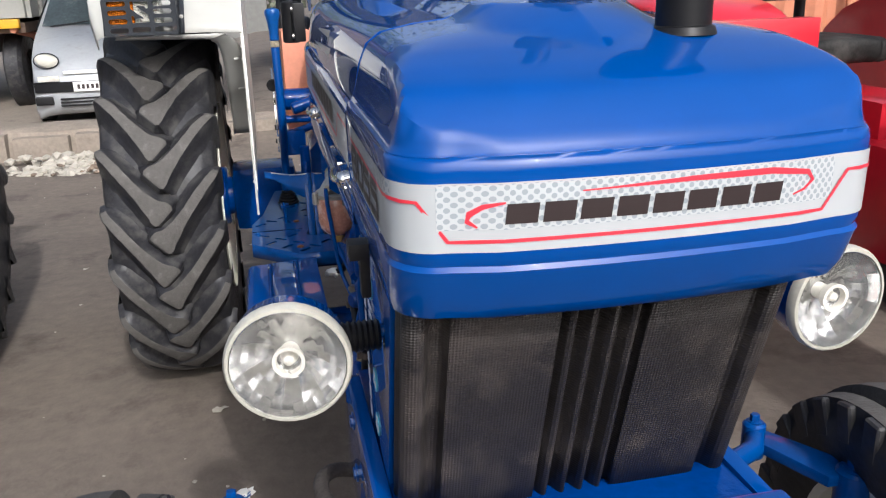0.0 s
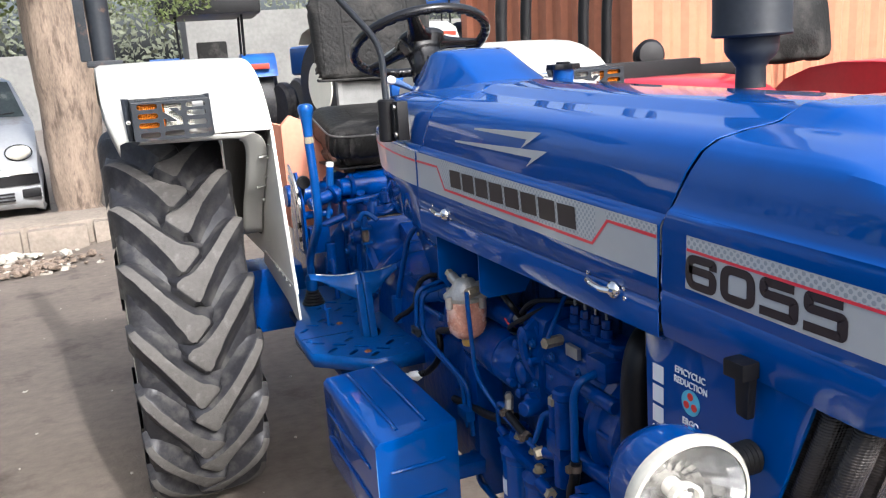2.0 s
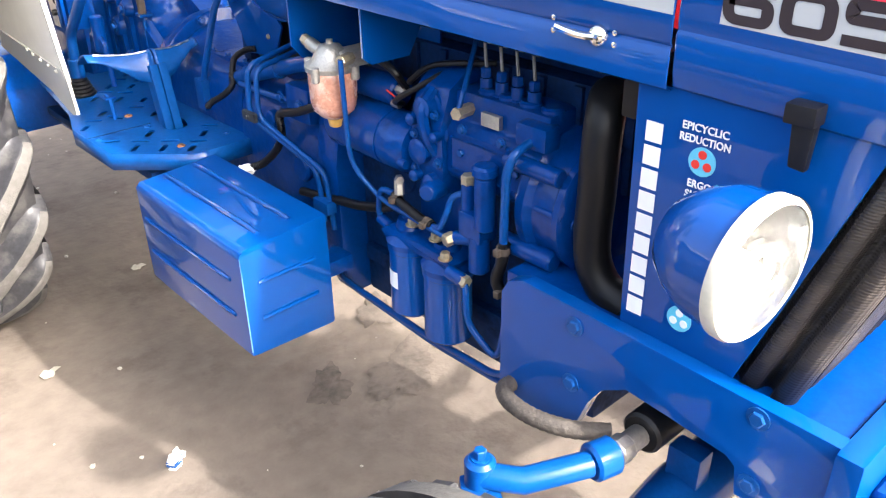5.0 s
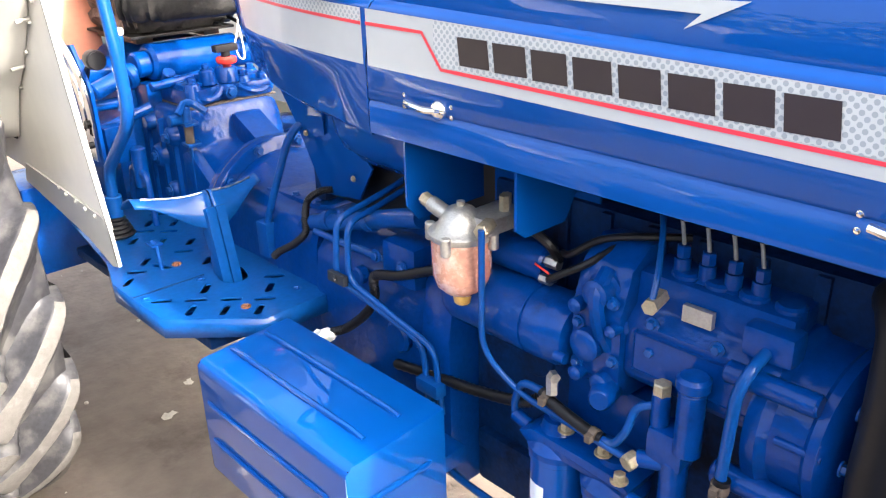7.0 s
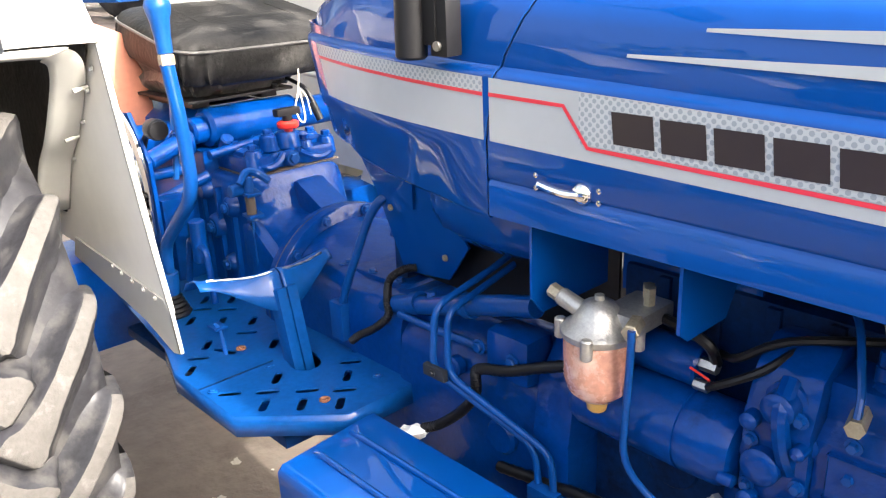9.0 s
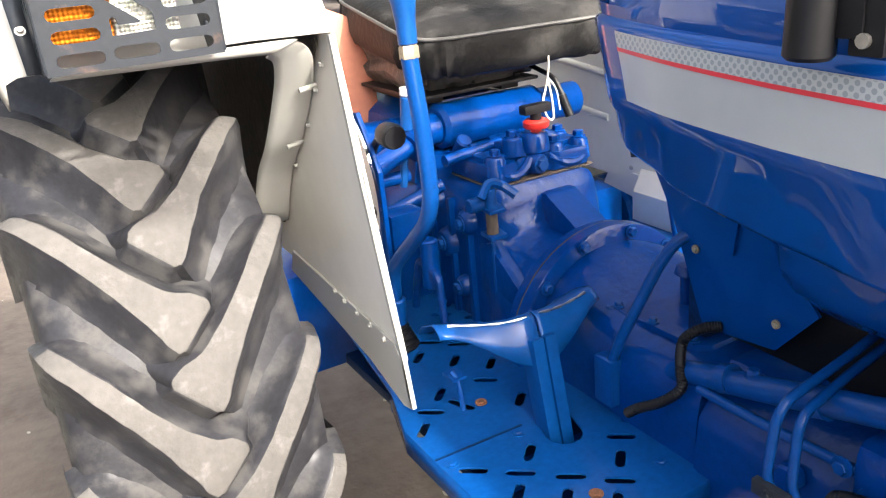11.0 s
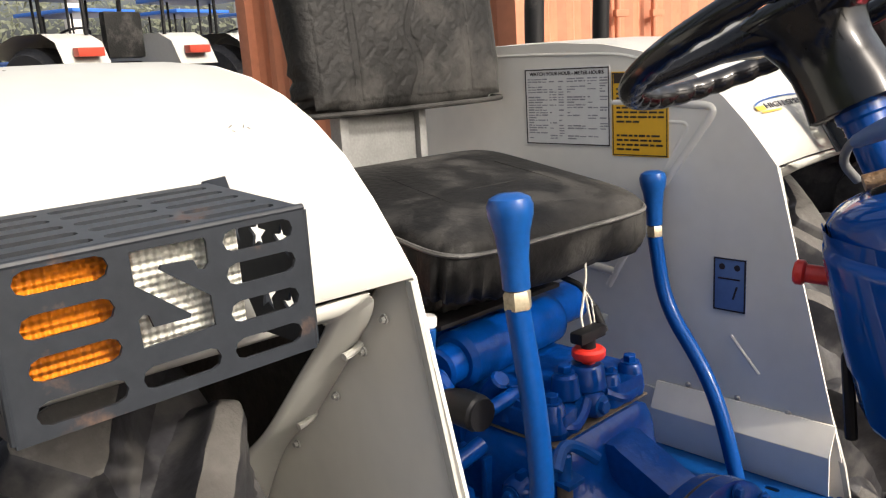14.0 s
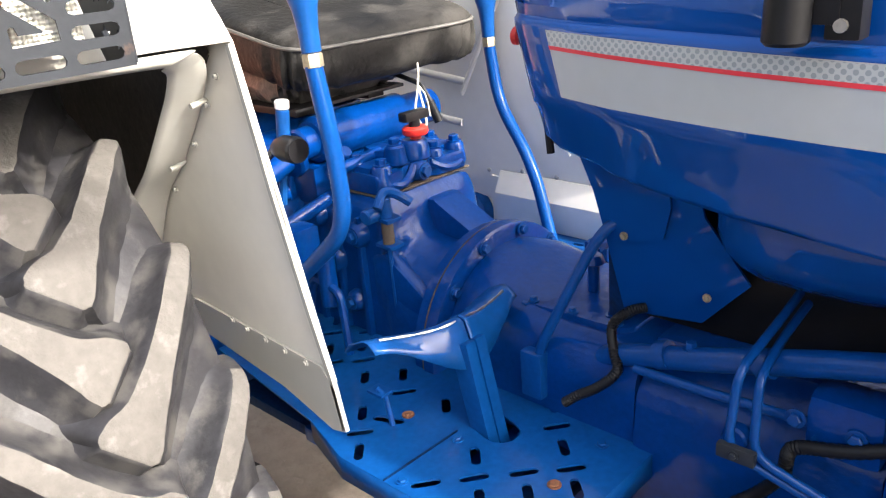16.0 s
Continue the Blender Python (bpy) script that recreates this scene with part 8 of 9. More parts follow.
# ---- ground and surroundings ----
GROUND = material("dusty_trodden_ground", (0.132, 0.108, 0.088), 0.92, vary=0.25, scale=1.6, bump=0.6, bump_scale=30, dirt=(0.070, 0.057, 0.047), dirt_at=0.54, dirt_scale=2.6)
bm = B()
N = 60
def ground_z(x, y):
    def ease(q):
        q = max(0.0, min(1.0, q))
        return q * q * (3 - 2 * q)
    # the yard behind lies on a low bank
    bank = (0.42 + 0.28 * ease((x - 1.8) / 0.7)) * ease((y - 7.6) / 2.0) * ease((x + 1.6) / 1.2) * (1 if x < 30 and y < 30 else 0)
    return bank + 0.006 * noise.noise(Vector((x * 1.3, y * 1.3, 0))) * (abs(x) < 8 and -4 < y < 12)
xs = sorted({round(-8 + 16 * i / N, 3) for i in range(N + 1)} | {-400.0, -60.0, -20.0, 20.0, 60.0, 400.0})
ys = sorted({round(-4 + 16 * i / N, 3) for i in range(N + 1)} | {-400.0, -60.0, -15.0, 20.0, 60.0, 400.0})
grid(bm, [[Vector((x, y, ground_z(x, y))) for x in xs] for y in ys])
ground = tagged(part("ground", bm, GROUND), "dusty brown trodden earth with oil stains", "ground", kind="structure")

# ---- raised edge with rubble ----
STONE = material("dusty_kerb_masonry", (0.22, 0.185, 0.15), 0.9, vary=0.25, scale=3, bump=0.5, bump_scale=25, dirt=(0.15, 0.12, 0.10), dirt_at=0.55, dirt_scale=3)
PALE = material("pale_lime_rubble", (0.42, 0.39, 0.33), 0.9, vary=0.2, scale=12, bump=0.4, bump_scale=40, per_object=0.15)
BARK = material("cracked_brown_bark", (0.19, 0.145, 0.11), 0.9, vary=0.45, scale=9, bump=1.0, bump_scale=26, dirt=(0.075, 0.055, 0.042), dirt_at=0.50, dirt_scale=14, stretch=0.22)
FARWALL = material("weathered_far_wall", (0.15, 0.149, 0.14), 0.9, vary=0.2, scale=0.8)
# distance haze is put into this greyer leaf colour
FARLEAF = material("haze_greyed_far_leaves", (0.115, 0.125, 0.085), 0.8, vary=0.3, scale=0.6)
LEAF = material("dusty_green_leaves", (0.10, 0.13, 0.035), 0.6, vary=0.35, scale=3, per_object=0.2)
CARP = material("silver_grey_car_paint", (0.35, 0.365, 0.38), 0.35, metal=0.2, coat=0.4, vary=0.08, scale=3, dirt=(0.30, 0.285, 0.265), dirt_at=0.56, dirt_scale=2.5)
DGLASS = material("dusty_dark_glass", (0.05, 0.065, 0.07), 0.12, vary=0.3, scale=3, dirt=(0.16, 0.17, 0.16), dirt_at=0.55, dirt_scale=3)
CONT = material("faded_orange_container_paint", (0.40, 0.15, 0.08), 0.6, vary=0.15, scale=1.5, dirt=(0.22, 0.10, 0.06), dirt_at=0.60, dirt_scale=2.5)
REDPAINT = material("red_enamel", (0.50, 0.012, 0.025), 0.3, coat=0.4, vary=0.1, scale=4, dirt=(0.25, 0.03, 0.03), dirt_at=0.62, dirt_scale=4)
OXIDE = material("orange_primer", (0.55, 0.22, 0.14), 0.65, vary=0.12, scale=6, dirt=(0.70, 0.55, 0.46), dirt_at=0.66, dirt_scale=4)
BROWNM = material("rusty_brown_truck_steel", (0.13, 0.085, 0.06), 0.75, vary=0.3, scale=3)
BLUEB = material("bright_blue_paint", (0.02, 0.11, 0.42), 0.4, coat=0.2, vary=0.12, scale=4)
TAIL = material("red_orange_tail_lens", (0.36, 0.05, 0.03), 0.3, vary=0.1, scale=20)

bm = B()
rnd = random.Random(3)
rows = []
for k in range(73):
    x = -14 + 28 * k / 72
    j = lambda a: rnd.uniform(-a, a)
    rows.append([Vector((x, 8.55 + j(0.03), -0.02)), Vector((x, 8.58 + j(0.03), 0.16 + j(0.02))), Vector((x, 8.62 + j(0.02), 0.29 + j(0.02))), Vector((x, 8.80 + j(0.02), 0.32 + j(0.01))), Vector((x, 9.3, 0.29 + j(0.02))), Vector((x, 9.75, 0.20 + j(0.02))), Vector((x, 10.1, 0.15)), Vector((x, 12.0, 0.15 + 0.27 * smooth(x / 2))), Vector((x, 30, 0.15 + 0.27 * smooth(x / 2))), Vector((x, 30.2, -0.02))])
grid(bm, rows)
tagged(part("pavement", bm, STONE, sharp=60), "low crumbling masonry edge with raised earth behind it", "kerb", kind="structure")
bm = B()
for k in range(9):
    x0 = -4.9 + 0.62 * k
    box(bm, (x0, 8.47, -0.01), (x0 + 0.56, 8.66, 0.27 + rnd.uniform(-0.03, 0.03)), 0.04)
tagged(part("trim", bm, STONE), "rough kerb stones along the raised edge", "kerb", kind="structure")


def pebble(bm, x, y, z, r):
    t = bmesh.new()
    bmesh.ops.create_icosphere(t, subdivisions=1, radius=r)
    sx, sy, sz = rnd.uniform(0.7, 1.4), rnd.uniform(0.7, 1.4), rnd.uniform(0.4, 0.8)
    for v in t.verts:
        v.co = Vector((v.co.x * sx, v.co.y * sy, v.co.z * sz)) * rnd.uniform(0.8, 1.15)
    merge(bm, t, Matrix.Translation((x, y, z)) @ Matrix.Rotation(rnd.uniform(0, 6), 4, "Z"))


bm = B()
for k in range(260):
    x, y = rnd.gauss(-2.25, 0.42), 8.0 + rnd.uniform(-0.45, 0.42)
    pebble(bm, x, y, max(0, 0.10 - 0.25 * abs(y - 8.2)) * rnd.random(), rnd.choice([0.02, 0.03, 0.045, 0.07]))
tagged(part("rubble", bm, PALE, sharp=20), "scattered pale lime rubble against the kerb", "rubble", kind="stuff")
bm = B()
for k in range(120):
    pebble(bm, rnd.gauss(-1.75, 0.3), 7.75 + rnd.uniform(-0.25, 0.3), 0.01 + 0.05 * rnd.random(), rnd.choice([0.02, 0.03, 0.05]))
tagged(part("soil_clods", bm, BARK, sharp=20), "dark heap of soil and dry leaves by the kerb", "soil", kind="stuff")
bm = B()
for k in range(170):
    x, y = rnd.uniform(-3.2, 1.0), rnd.uniform(1.0, 7.5)
    pebble(bm, x, y, 0.002, rnd.choice([0.003, 0.004, 0.006, 0.009]))
tagged(part("gravel", bm, PALE, sharp=20), "loose small stones on the ground", "gravel", kind="stuff")


def scrap(x, y, s, turn, mat, label):
    bm = B()
    q = [(-1, -0.5), (-0.2, -0.8), (0.3, -0.35), (1, -0.3), (0.7, 0.3), (0.1, 0.2), (-0.1, 0.7), (-0.8, 0.4)]
    lo = [bm.verts.new((a * s, b * s, 0.004 + 0.006 * rnd.random())) for a, b in q]
    hi = [bm.verts.new(v.co + Vector((0, 0, 0.0015))) for v in lo]
    bm.faces.new(lo)
    bm.faces.new(hi)
    for i in range(len(q)):
        bm.faces.new((lo[i], lo[(i + 1) % len(q)], hi[(i + 1) % len(q)], hi[i]))
    ob = tagged(part("paper_scrap", bm, mat), label, "litter", "scraps on the ground")
    ob.matrix_basis = pose(x, y, 0.004, 0, 0, turn)


def stain(x, y, rx, ry, turn, seed):
    """A thin irregular patch of old oil soaked into the ground."""
    jit = random.Random(seed)
    ph = [jit.uniform(0, 6.28) for _ in range(4)]
    bm = B()
    ring = [(1 + 0.18 * math.sin(3 * a + ph[0]) + 0.12 * math.sin(5 * a + ph[1]) + 0.09 * math.sin(9 * a + ph[2]) + 0.06 * math.sin(17 * a + ph[3]), a) for a in [2 * math.pi * k / 64 for k in range(64)]]
    rows = [[Vector((x + (rx * r * f * math.cos(a)) * math.cos(turn) - (ry * r * f * math.sin(a)) * math.sin(turn), y + (rx * r * f * math.cos(a)) * math.sin(turn) + (ry * r * f * math.sin(a)) * math.cos(turn), 0)) for r, a in ring] for f in (1.0, 0.6, 0.01)]
    rows = [[Vector((p.x, p.y, ground_z(p.x, p.y) + h)) for p in row] for row, h in zip(rows, (0.006, 0.008, 0.009))]
    grid(bm, rows, close_v=True)
    tagged(part("oil_stain", bm, OILSOAK, sharp=60), "dark oil stain soaked into the ground", "stain", "oil stains on the ground")


OILSOAK = material("oil_soaked_earth", (0.088, 0.072, 0.059), 0.8, vary=0.5, scale=5, bump=0.6, bump_scale=30, dirt=(0.125, 0.102, 0.084), dirt_at=0.50, dirt_scale=9)
for x, y, rx, ry, turn, seed in ((0.13, 1.53, 0.16, 0.09, 0.5, 1), (0.40, 1.56, 0.09, 0.05, 0.2, 2), (-0.09, 1.62, 0.10, 0.06, 1.0, 3), (0.28, 1.86, 0.10, 0.06, 0.9, 4)):
    stain(x, y, rx, ry, turn, seed)
scrap(-0.703, 2.29, 0.035, 20, PALE, "pale dry scrap lying on the ground")
scrap(-0.58, 1.66, 0.028, 80, WHITEPL, "crumpled white wrapper lying on the ground")
scrap(-1.6, 4.4, 0.02, 50, PALE, "small pale scrap on the ground")
scrap(-0.20, 2.75, 0.03, 10, PALE, "pale dry scrap under the tractor")
scrap(-0.05, 2.9, 0.025, 60, PALE, "pale dry scrap under the tractor")
bm = B()
rows = [[Vector((0.020 * a + rnd.uniform(-0.004, 0.004), 0.013 * b + rnd.uniform(-0.004, 0.004), z)) for a, b in ((-1, -1), (0.2, -1.2), (1, -0.6), (0.9, 0.8), (0, 1.1), (-1.1, 0.7))] for z in (0.0, 0.010, 0.022, 0.034)]
grid(bm, rows, close_v=True, caps=True)
pack = part("crumpled_packet", bm, WHITEPL, sharp=15)
tagged(pack, "small crumpled white and blue packet on the ground", "litter")
pack.matrix_basis = pose(-0.60, 1.63, 0.002, 0, 0, 30)
bm = B()
rows = [[Vector((0.0225 * a, 0.0150 * b, z)) for a, b in ((-1, -1), (0.2, -1.2), (1, -0.6), (0.9, 0.8), (0, 1.1), (-1.1, 0.7))] for z in (0.012, 0.027)]
grid(bm, rows, close_v=True, caps=True)
part("printed_band", bm, KNOB, pack, "bright blue printed band", sharp=15)

# ---- tree ----
tree = thing("tree", "old tree with cracked brown bark behind the kerb", "tree", at=(-1.3, 9.5, 0.20))
bm = B()
pts = spline([(0.0, 0, -0.05), (0.0, 0, 0.25), (0.04, 0, 0.8), (0.09, 0, 1.3), (0.11, 0, 1.8), (0.07, 0.05, 2.6), (0.0, 0.1, 3.6)], 8)
P = [Vector(p) for p in pts]
rows = []
for i, p in enumerate(P):
    s = i / (len(P) - 1)
    r = 0.185 + 0.14 * max(0, 0.10 - s) / 0.10 + 0.19 * min(1, s / 0.6)
    rows.append([p + Vector((math.cos(a) * r * (1 + 0.10 * noise.noise(Vector((math.cos(a) * 2, math.sin(a) * 2, p.z * 1.3)))), math.sin(a) * r * (1 + 0.10 * noise.noise(Vector((math.cos(a) * 2 + 9, math.sin(a) * 2, p.z * 1.3)))), 0)) + Vector((0.02 * noise.noise(Vector((a * 3, p.z * 3, 0))), 0, 0)) for a in [2 * math.pi * k / 28 for k in range(28)]])
grid(bm, rows, close_v=True, caps=True)
for e in (((-0.1, 0, 2.5), (-0.8, 0.2, 3.5), (-1.7, 0.2, 4.3)), ((-0.1, 0, 2.7), (0.6, -0.1, 3.7), (1.6, -0.4, 4.5)), ((-0.25, 0.1, 3.7), (-0.1, 0.2, 4.8), (0.2, 0.1, 5.8))):
    line = spline(e, 5)
    tube(bm, line, 0.1, 12, radii=[0.15 - 0.10 * i / (len(line) - 1) for i in range(len(line))])
part("trunk", bm, BARK, tree, sharp=70)
LM = []
for j in range(3):
    quads = []
    for k in range(420):
        d = Vector((rnd.gauss(0, 1), rnd.gauss(0, 1), rnd.gauss(0, 0.7)))
        d = d.normalized() * (rnd.random() ** 0.4)
        c = Vector((d.x * 0.75, d.y * 0.75, d.z * 0.5))
        u = Vector((rnd.gauss(0, 1), rnd.gauss(0, 1), rnd.gauss(0, 1))).normalized()
        w = u.orthogonal().normalized()
        L = rnd.uniform(0.03, 0.07)
        quads.append([c + q for q in (-u * L, w * L * 0.4, u * L, -w * L * 0.4)])
    LM.append(quads)
spots = []
for k in range(46):
    a = rnd.uniform(0, 2 * math.pi)
    r = 2.6 * math.sqrt(rnd.random())
    spots.append((k % 3, pose(r * math.cos(a) - 0.1, r * math.sin(a), rnd.uniform(2.9, 5.6) - 0.15 * r, rnd.uniform(0, 360), 0, rnd.uniform(0, 360))))
for x, y, z in ((-0.9, -0.6, 2.35), (-1.3, -0.3, 2.4), (0.95, -0.4, 2.30), (1.3, -0.2, 2.45), (0.6, -0.2, 2.55)):
    spots.append((1, pose(x, y, z, 40, 20, 70) @ Matrix.Diagonal((0.55, 0.55, 0.7, 1))))
bm = B()
for k, m in spots:
    for quad in LM[k]:
        bm.faces.new([bm.verts.new(m @ v) for v in quad])
crown = part("crown", bm, LEAF, tree)
tagged(crown, "loose crown of small dusty green leaves", kind="stuff")

# ---- car ----
car = thing("car", "dusty silver-grey hatchback car parked behind the kerb", "car", at=(-2.40, 10.02, 0.15))
car.rotation_euler = (0, 0, radians(4))
prof = [(0.10, 0.13), (0.01, 0.16), (-0.05, 0.24), (-0.06, 0.36), (-0.05, 0.50), (-0.02, 0.60), (0.02, 0.64), (0.05, 0.70), (0.20, 0.84), (0.55, 1.00), (0.92, 1.12), (1.00, 1.14), (1.48, 1.60), (1.66, 1.655), (2.7, 1.64), (3.2, 1.36), (3.4, 0.85), (3.4, 0.25)]
bm = B()
rows = []
for y, z in prof:
    w = 0.755 if z < 1.13 else 0.755 - 0.17 * (z - 1.13) / 0.5
    w -= 0.05 * max(0, 0.3 - y) / 0.36
    bow = 0.10 if y < 0.9 else 0.04
    zs = 0.16
    row = []
    for k in range(15):
        u = -1 + 2 * k / 14
        row.append(Vector((u * (w - 0.015), y + bow * abs(u) ** 3.2, z - 0.015 * u * u - 0.05 * abs(u) ** 9)))
    rows.append([Vector((-w + 0.02, y + bow + 0.02, zs)), Vector((-w - 0.01, y + bow, min(z, zs + 0.45 * (z - zs))))] + row + [Vector((w + 0.01, y + bow, min(z, zs + 0.45 * (z - zs)))), Vector((w - 0.02, y + bow + 0.02, zs))])
grid(bm, rows)
body = part("body", bm, CARP, car, sharp=40)
bm = B()
grid(bm, [[Vector((u * (0.66 - 0.13 * q), 1.01 + 0.46 * q + 0.04 * abs(u) ** 3 - 0.012, 1.155 + 0.435 * q - 0.012 * u * u + 0.008)) for u in (-1, -0.75, -0.5, -0.25, 0, 0.25, 0.5, 0.75, 1)] for q in (0, 0.25, 0.5, 0.75, 1)])
part("windscreen", bm, DGLASS, car, "dusty dark windscreen")
for s in (-1, 1):
    bm = B()
    grid(bm, [[Vector((s * (0.768 - 0.165 * h), y + 0.46 * h * k, 1.10 + 0.46 * h)) for y, k in ((1.16, 1), (1.8, 0), (2.6, 0), (3.0, -0.6))] for h in (0.05, 1)])
    part("side_window", bm, DGLASS, car, "dark side glass")
    bm = B()
    t = bmesh.new()
    bmesh.ops.create_uvsphere(t, u_segments=24, v_segments=12, radius=1)
    merge(bm, t, Matrix.Translation((s * 0.53, 0.105, 0.775)) @ Matrix.Rotation(radians(-s * 14), 4, "Y") @ Matrix.Diagonal((0.135, 0.075, 0.085, 1)))
    light = part("headlight", bm, CLEARL, car, "clouded oval headlight")
    bm = B()
    tube(bm, [(s * 0.53 + 0.142 * math.cos(2 * math.pi * k / 24), 0.075 + 0.02 * math.cos(2 * math.pi * k / 24) * s, 0.775 + 0.09 * math.sin(2 * math.pi * k / 24)) for k in range(25)], 0.008, 6)
    part("lamp_surround", bm, BLACKP, light, "dark surround")
    bm = B()
    box(bm, (s * 0.52 - 0.12, -0.045, 0.535), (s * 0.52 + 0.12, 0.06, 0.60), 0.012)
    part("indicator", bm, CLEARL, car, "dull clear indicator")
    bm = B()
    box(bm, (s * 0.60 - 0.10, -0.052, 0.26), (s * 0.60 + 0.10, 0.05, 0.36), 0.02)
    part("lower_vent", bm, BLACKP, car, "dark lower vent")
    for y in (0.66, 2.75):
        bm = B()
        lathe(bm, [(0, 0.20), (0.01, 0.26), (0.04, 0.29), (0.15, 0.29), (0.18, 0.26), (0.19, 0.17), (0.16, 0.14), (0.16, 0.04)], (s * 0.585, y, 0.29), (s, 0, 0), 30)
        part("wheel", bm, RUBBER, car, "dusty black wheel")
        bm = B()
        lathe(bm, [(0, 0.35), (0.012, 0.34)], (s * 0.757, y, 0.33), (s, 0, 0), 30)
        part("wheel_arch", bm, BLACKP, body, "dark wheel arch")
bm = B()
grid(bm, [[Vector((u * 0.70, -0.068 + 0.10 * abs(u) ** 3.2 - d, z)) for u in [-1 + k / 7 for k in range(15)]] for z, d in ((0.405, -0.02), (0.41, 0.012), (0.525, 0.012), (0.53, -0.02))])
part("bumper_strip", bm, BLACKP, car, "black bumper strip")
for z in (0.235, 0.275, 0.315):
    bm = B()
    box(bm, (-0.42, -0.070, z), (0.42, -0.02, z + 0.020), 0.004)
    part("grille_slat", bm, BLACKP, car, "dark grille slat")
bm = B()
box(bm, (-0.35, -0.040, 0.615), (0.35, 0.0, 0.655), 0.012)
part("hood_trim", bm, WHITEPL, car, "pale trim under the hood")
bm = B()
box(bm, (-0.25, -0.102, 0.41), (0.25, -0.085, 0.525), 0.004)
plate = part("number_plate", bm, WHITEPL, car, "white plate")
for k in range(8):
    bm = B()
    box(bm, (-0.205 + 0.052 * k, -0.1045, 0.44), (-0.172 + 0.052 * k, -0.1025, 0.495))
    part("plate_bar", bm, DARKINK, plate, "dark bar")
for a, b in (((-0.55, 0.98, 1.15), (0.0, 1.05, 1.205)), ((0.0, 0.98, 1.15), (0.55, 1.06, 1.205))):
    bm = B()
    tube(bm, [a, b], 0.010, 6)
    part("wiper", bm, BLACKP, car, "black wiper")

# ---- truck behind the car ----
truck = thing("truck", "old brown tipper truck parked behind the car", "truck", at=(-4.6, 12.6, 0.15))
for x, y in ((0.75, 0.0), (0.75, 1.35), (-1.1, 0.0)):
    bm = B()
    lathe(bm, [(0, 0.30), (0.02, 0.50), (0.05, 0.55), (0.22, 0.55), (0.27, 0.50), (0.28, 0.28), (0.20, 0.24), (0.18, 0.05)], (x - 0.15, y, 0.52), (1, 0, 0), 36)
    part("wheel", bm, RUBBER, truck, "dusty black truck wheel")
bm = B()
box(bm, (-1.2, -0.7, 1.05), (1.05, 4.6, 1.20), 0.02)
box(bm, (-0.6, -0.5, 0.75), (0.4, 4.5, 1.05), 0.02)
part("chassis", bm, BROWNM, truck)
bm = B()
box(bm, (-1.25, -0.8, 1.25), (1.1, 4.7, 2.3), 0.03)
for k in range(8):
    box(bm, (1.08, -0.7 + 0.68 * k, 1.25), (1.16, -0.6 + 0.68 * k, 2.3), 0.01)
part("tipper_body", bm, CREAM, truck, "dull cream tipper body")
bm = B()
box(bm, (0.6, -0.82, 1.12), (1.0, -0.72, 1.24), 0.01)
part("lamp_bar", bm, YELLOWD, truck, "yellow lamp bar")
bm = B()
tube(bm, [(0.9, -0.75, 1.1), (1.0, -0.1, 1.0), (1.05, 0.7, 0.6)], 0.05, 8)
part("mudguard_stay", bm, OXIDE, truck, "rust-red stay")

# ---- tractor beside, with cream wheel ----
beside = thing("tractor_beside", "neighbouring tractor with a cream rear wheel", "tractor", at=(-1.93, 2.92, 0))
rear_wheel(beside, 0, 0, 0.755, 4, 1)
# rest of this tractor is out of view, added to darken reflections
rear_wheel(beside, -1.62, 0, 0.755, 9, -1)
bm = B()
rod(bm, (-1.55, 0, 0.755), (-0.05, 0, 0.755), 0.085, edge=0.01, n=20)
box(bm, (-1.05, -0.35, 0.50), (-0.57, 0.40, 1.10), 0.05)
box(bm, (-0.98, -2.50, 0.52), (-0.64, -0.30, 1.02), 0.05)
part("gearbox", bm, BLUEB, beside, "blue castings")
bm = B()
hrows = []
for y, w, t in ((-2.92, 0.25, 1.42), (-2.86, 0.275, 1.50), (-2.5, 0.285, 1.58), (-1.5, 0.288, 1.62), (-1.05, 0.25, 1.60), (-0.95, 0.20, 1.55)):
    half = [(-w, 1.26), (-w, t - 0.12), (-w + 0.03, t - 0.04), (-w + 0.10, t - 0.01), (0, t)]
    hrows.append([Vector((x - 0.81, y, z)) for x, z in half] + [Vector((-x - 0.81, y, z)) for x, z in half[-2::-1]])
grid(bm, hrows, caps=True)
part("hood", bm, BLUE, beside, sharp=45)
for q in (-1, 1):
    bm = B()
    grid(bm, [[Vector((-0.81 + q * x, y - 2.91, z)) for x in (0.465, 0.98)] for y, z in TOP])
    prism(bm, [(y - 2.91, z) for y, z in TOP] + [(0.45, 1.0), (-0.70, 0.94)], "x", -0.81 + q * 0.465, -0.81 + q * 0.460)
    fen = part("fender", bm, CREAM, beside, "cream fender", sharp=40)
    sheet_of(fen, 0.003)
    bm = B()
    rod(bm, (-0.81 + q * 0.62, -2.62, 0.42), (-0.81 + q * 0.82, -2.62, 0.42), 0.42, edge=0.05, n=32)
    part("front_wheel", bm, RUBBER, beside, "dusty black tyre")

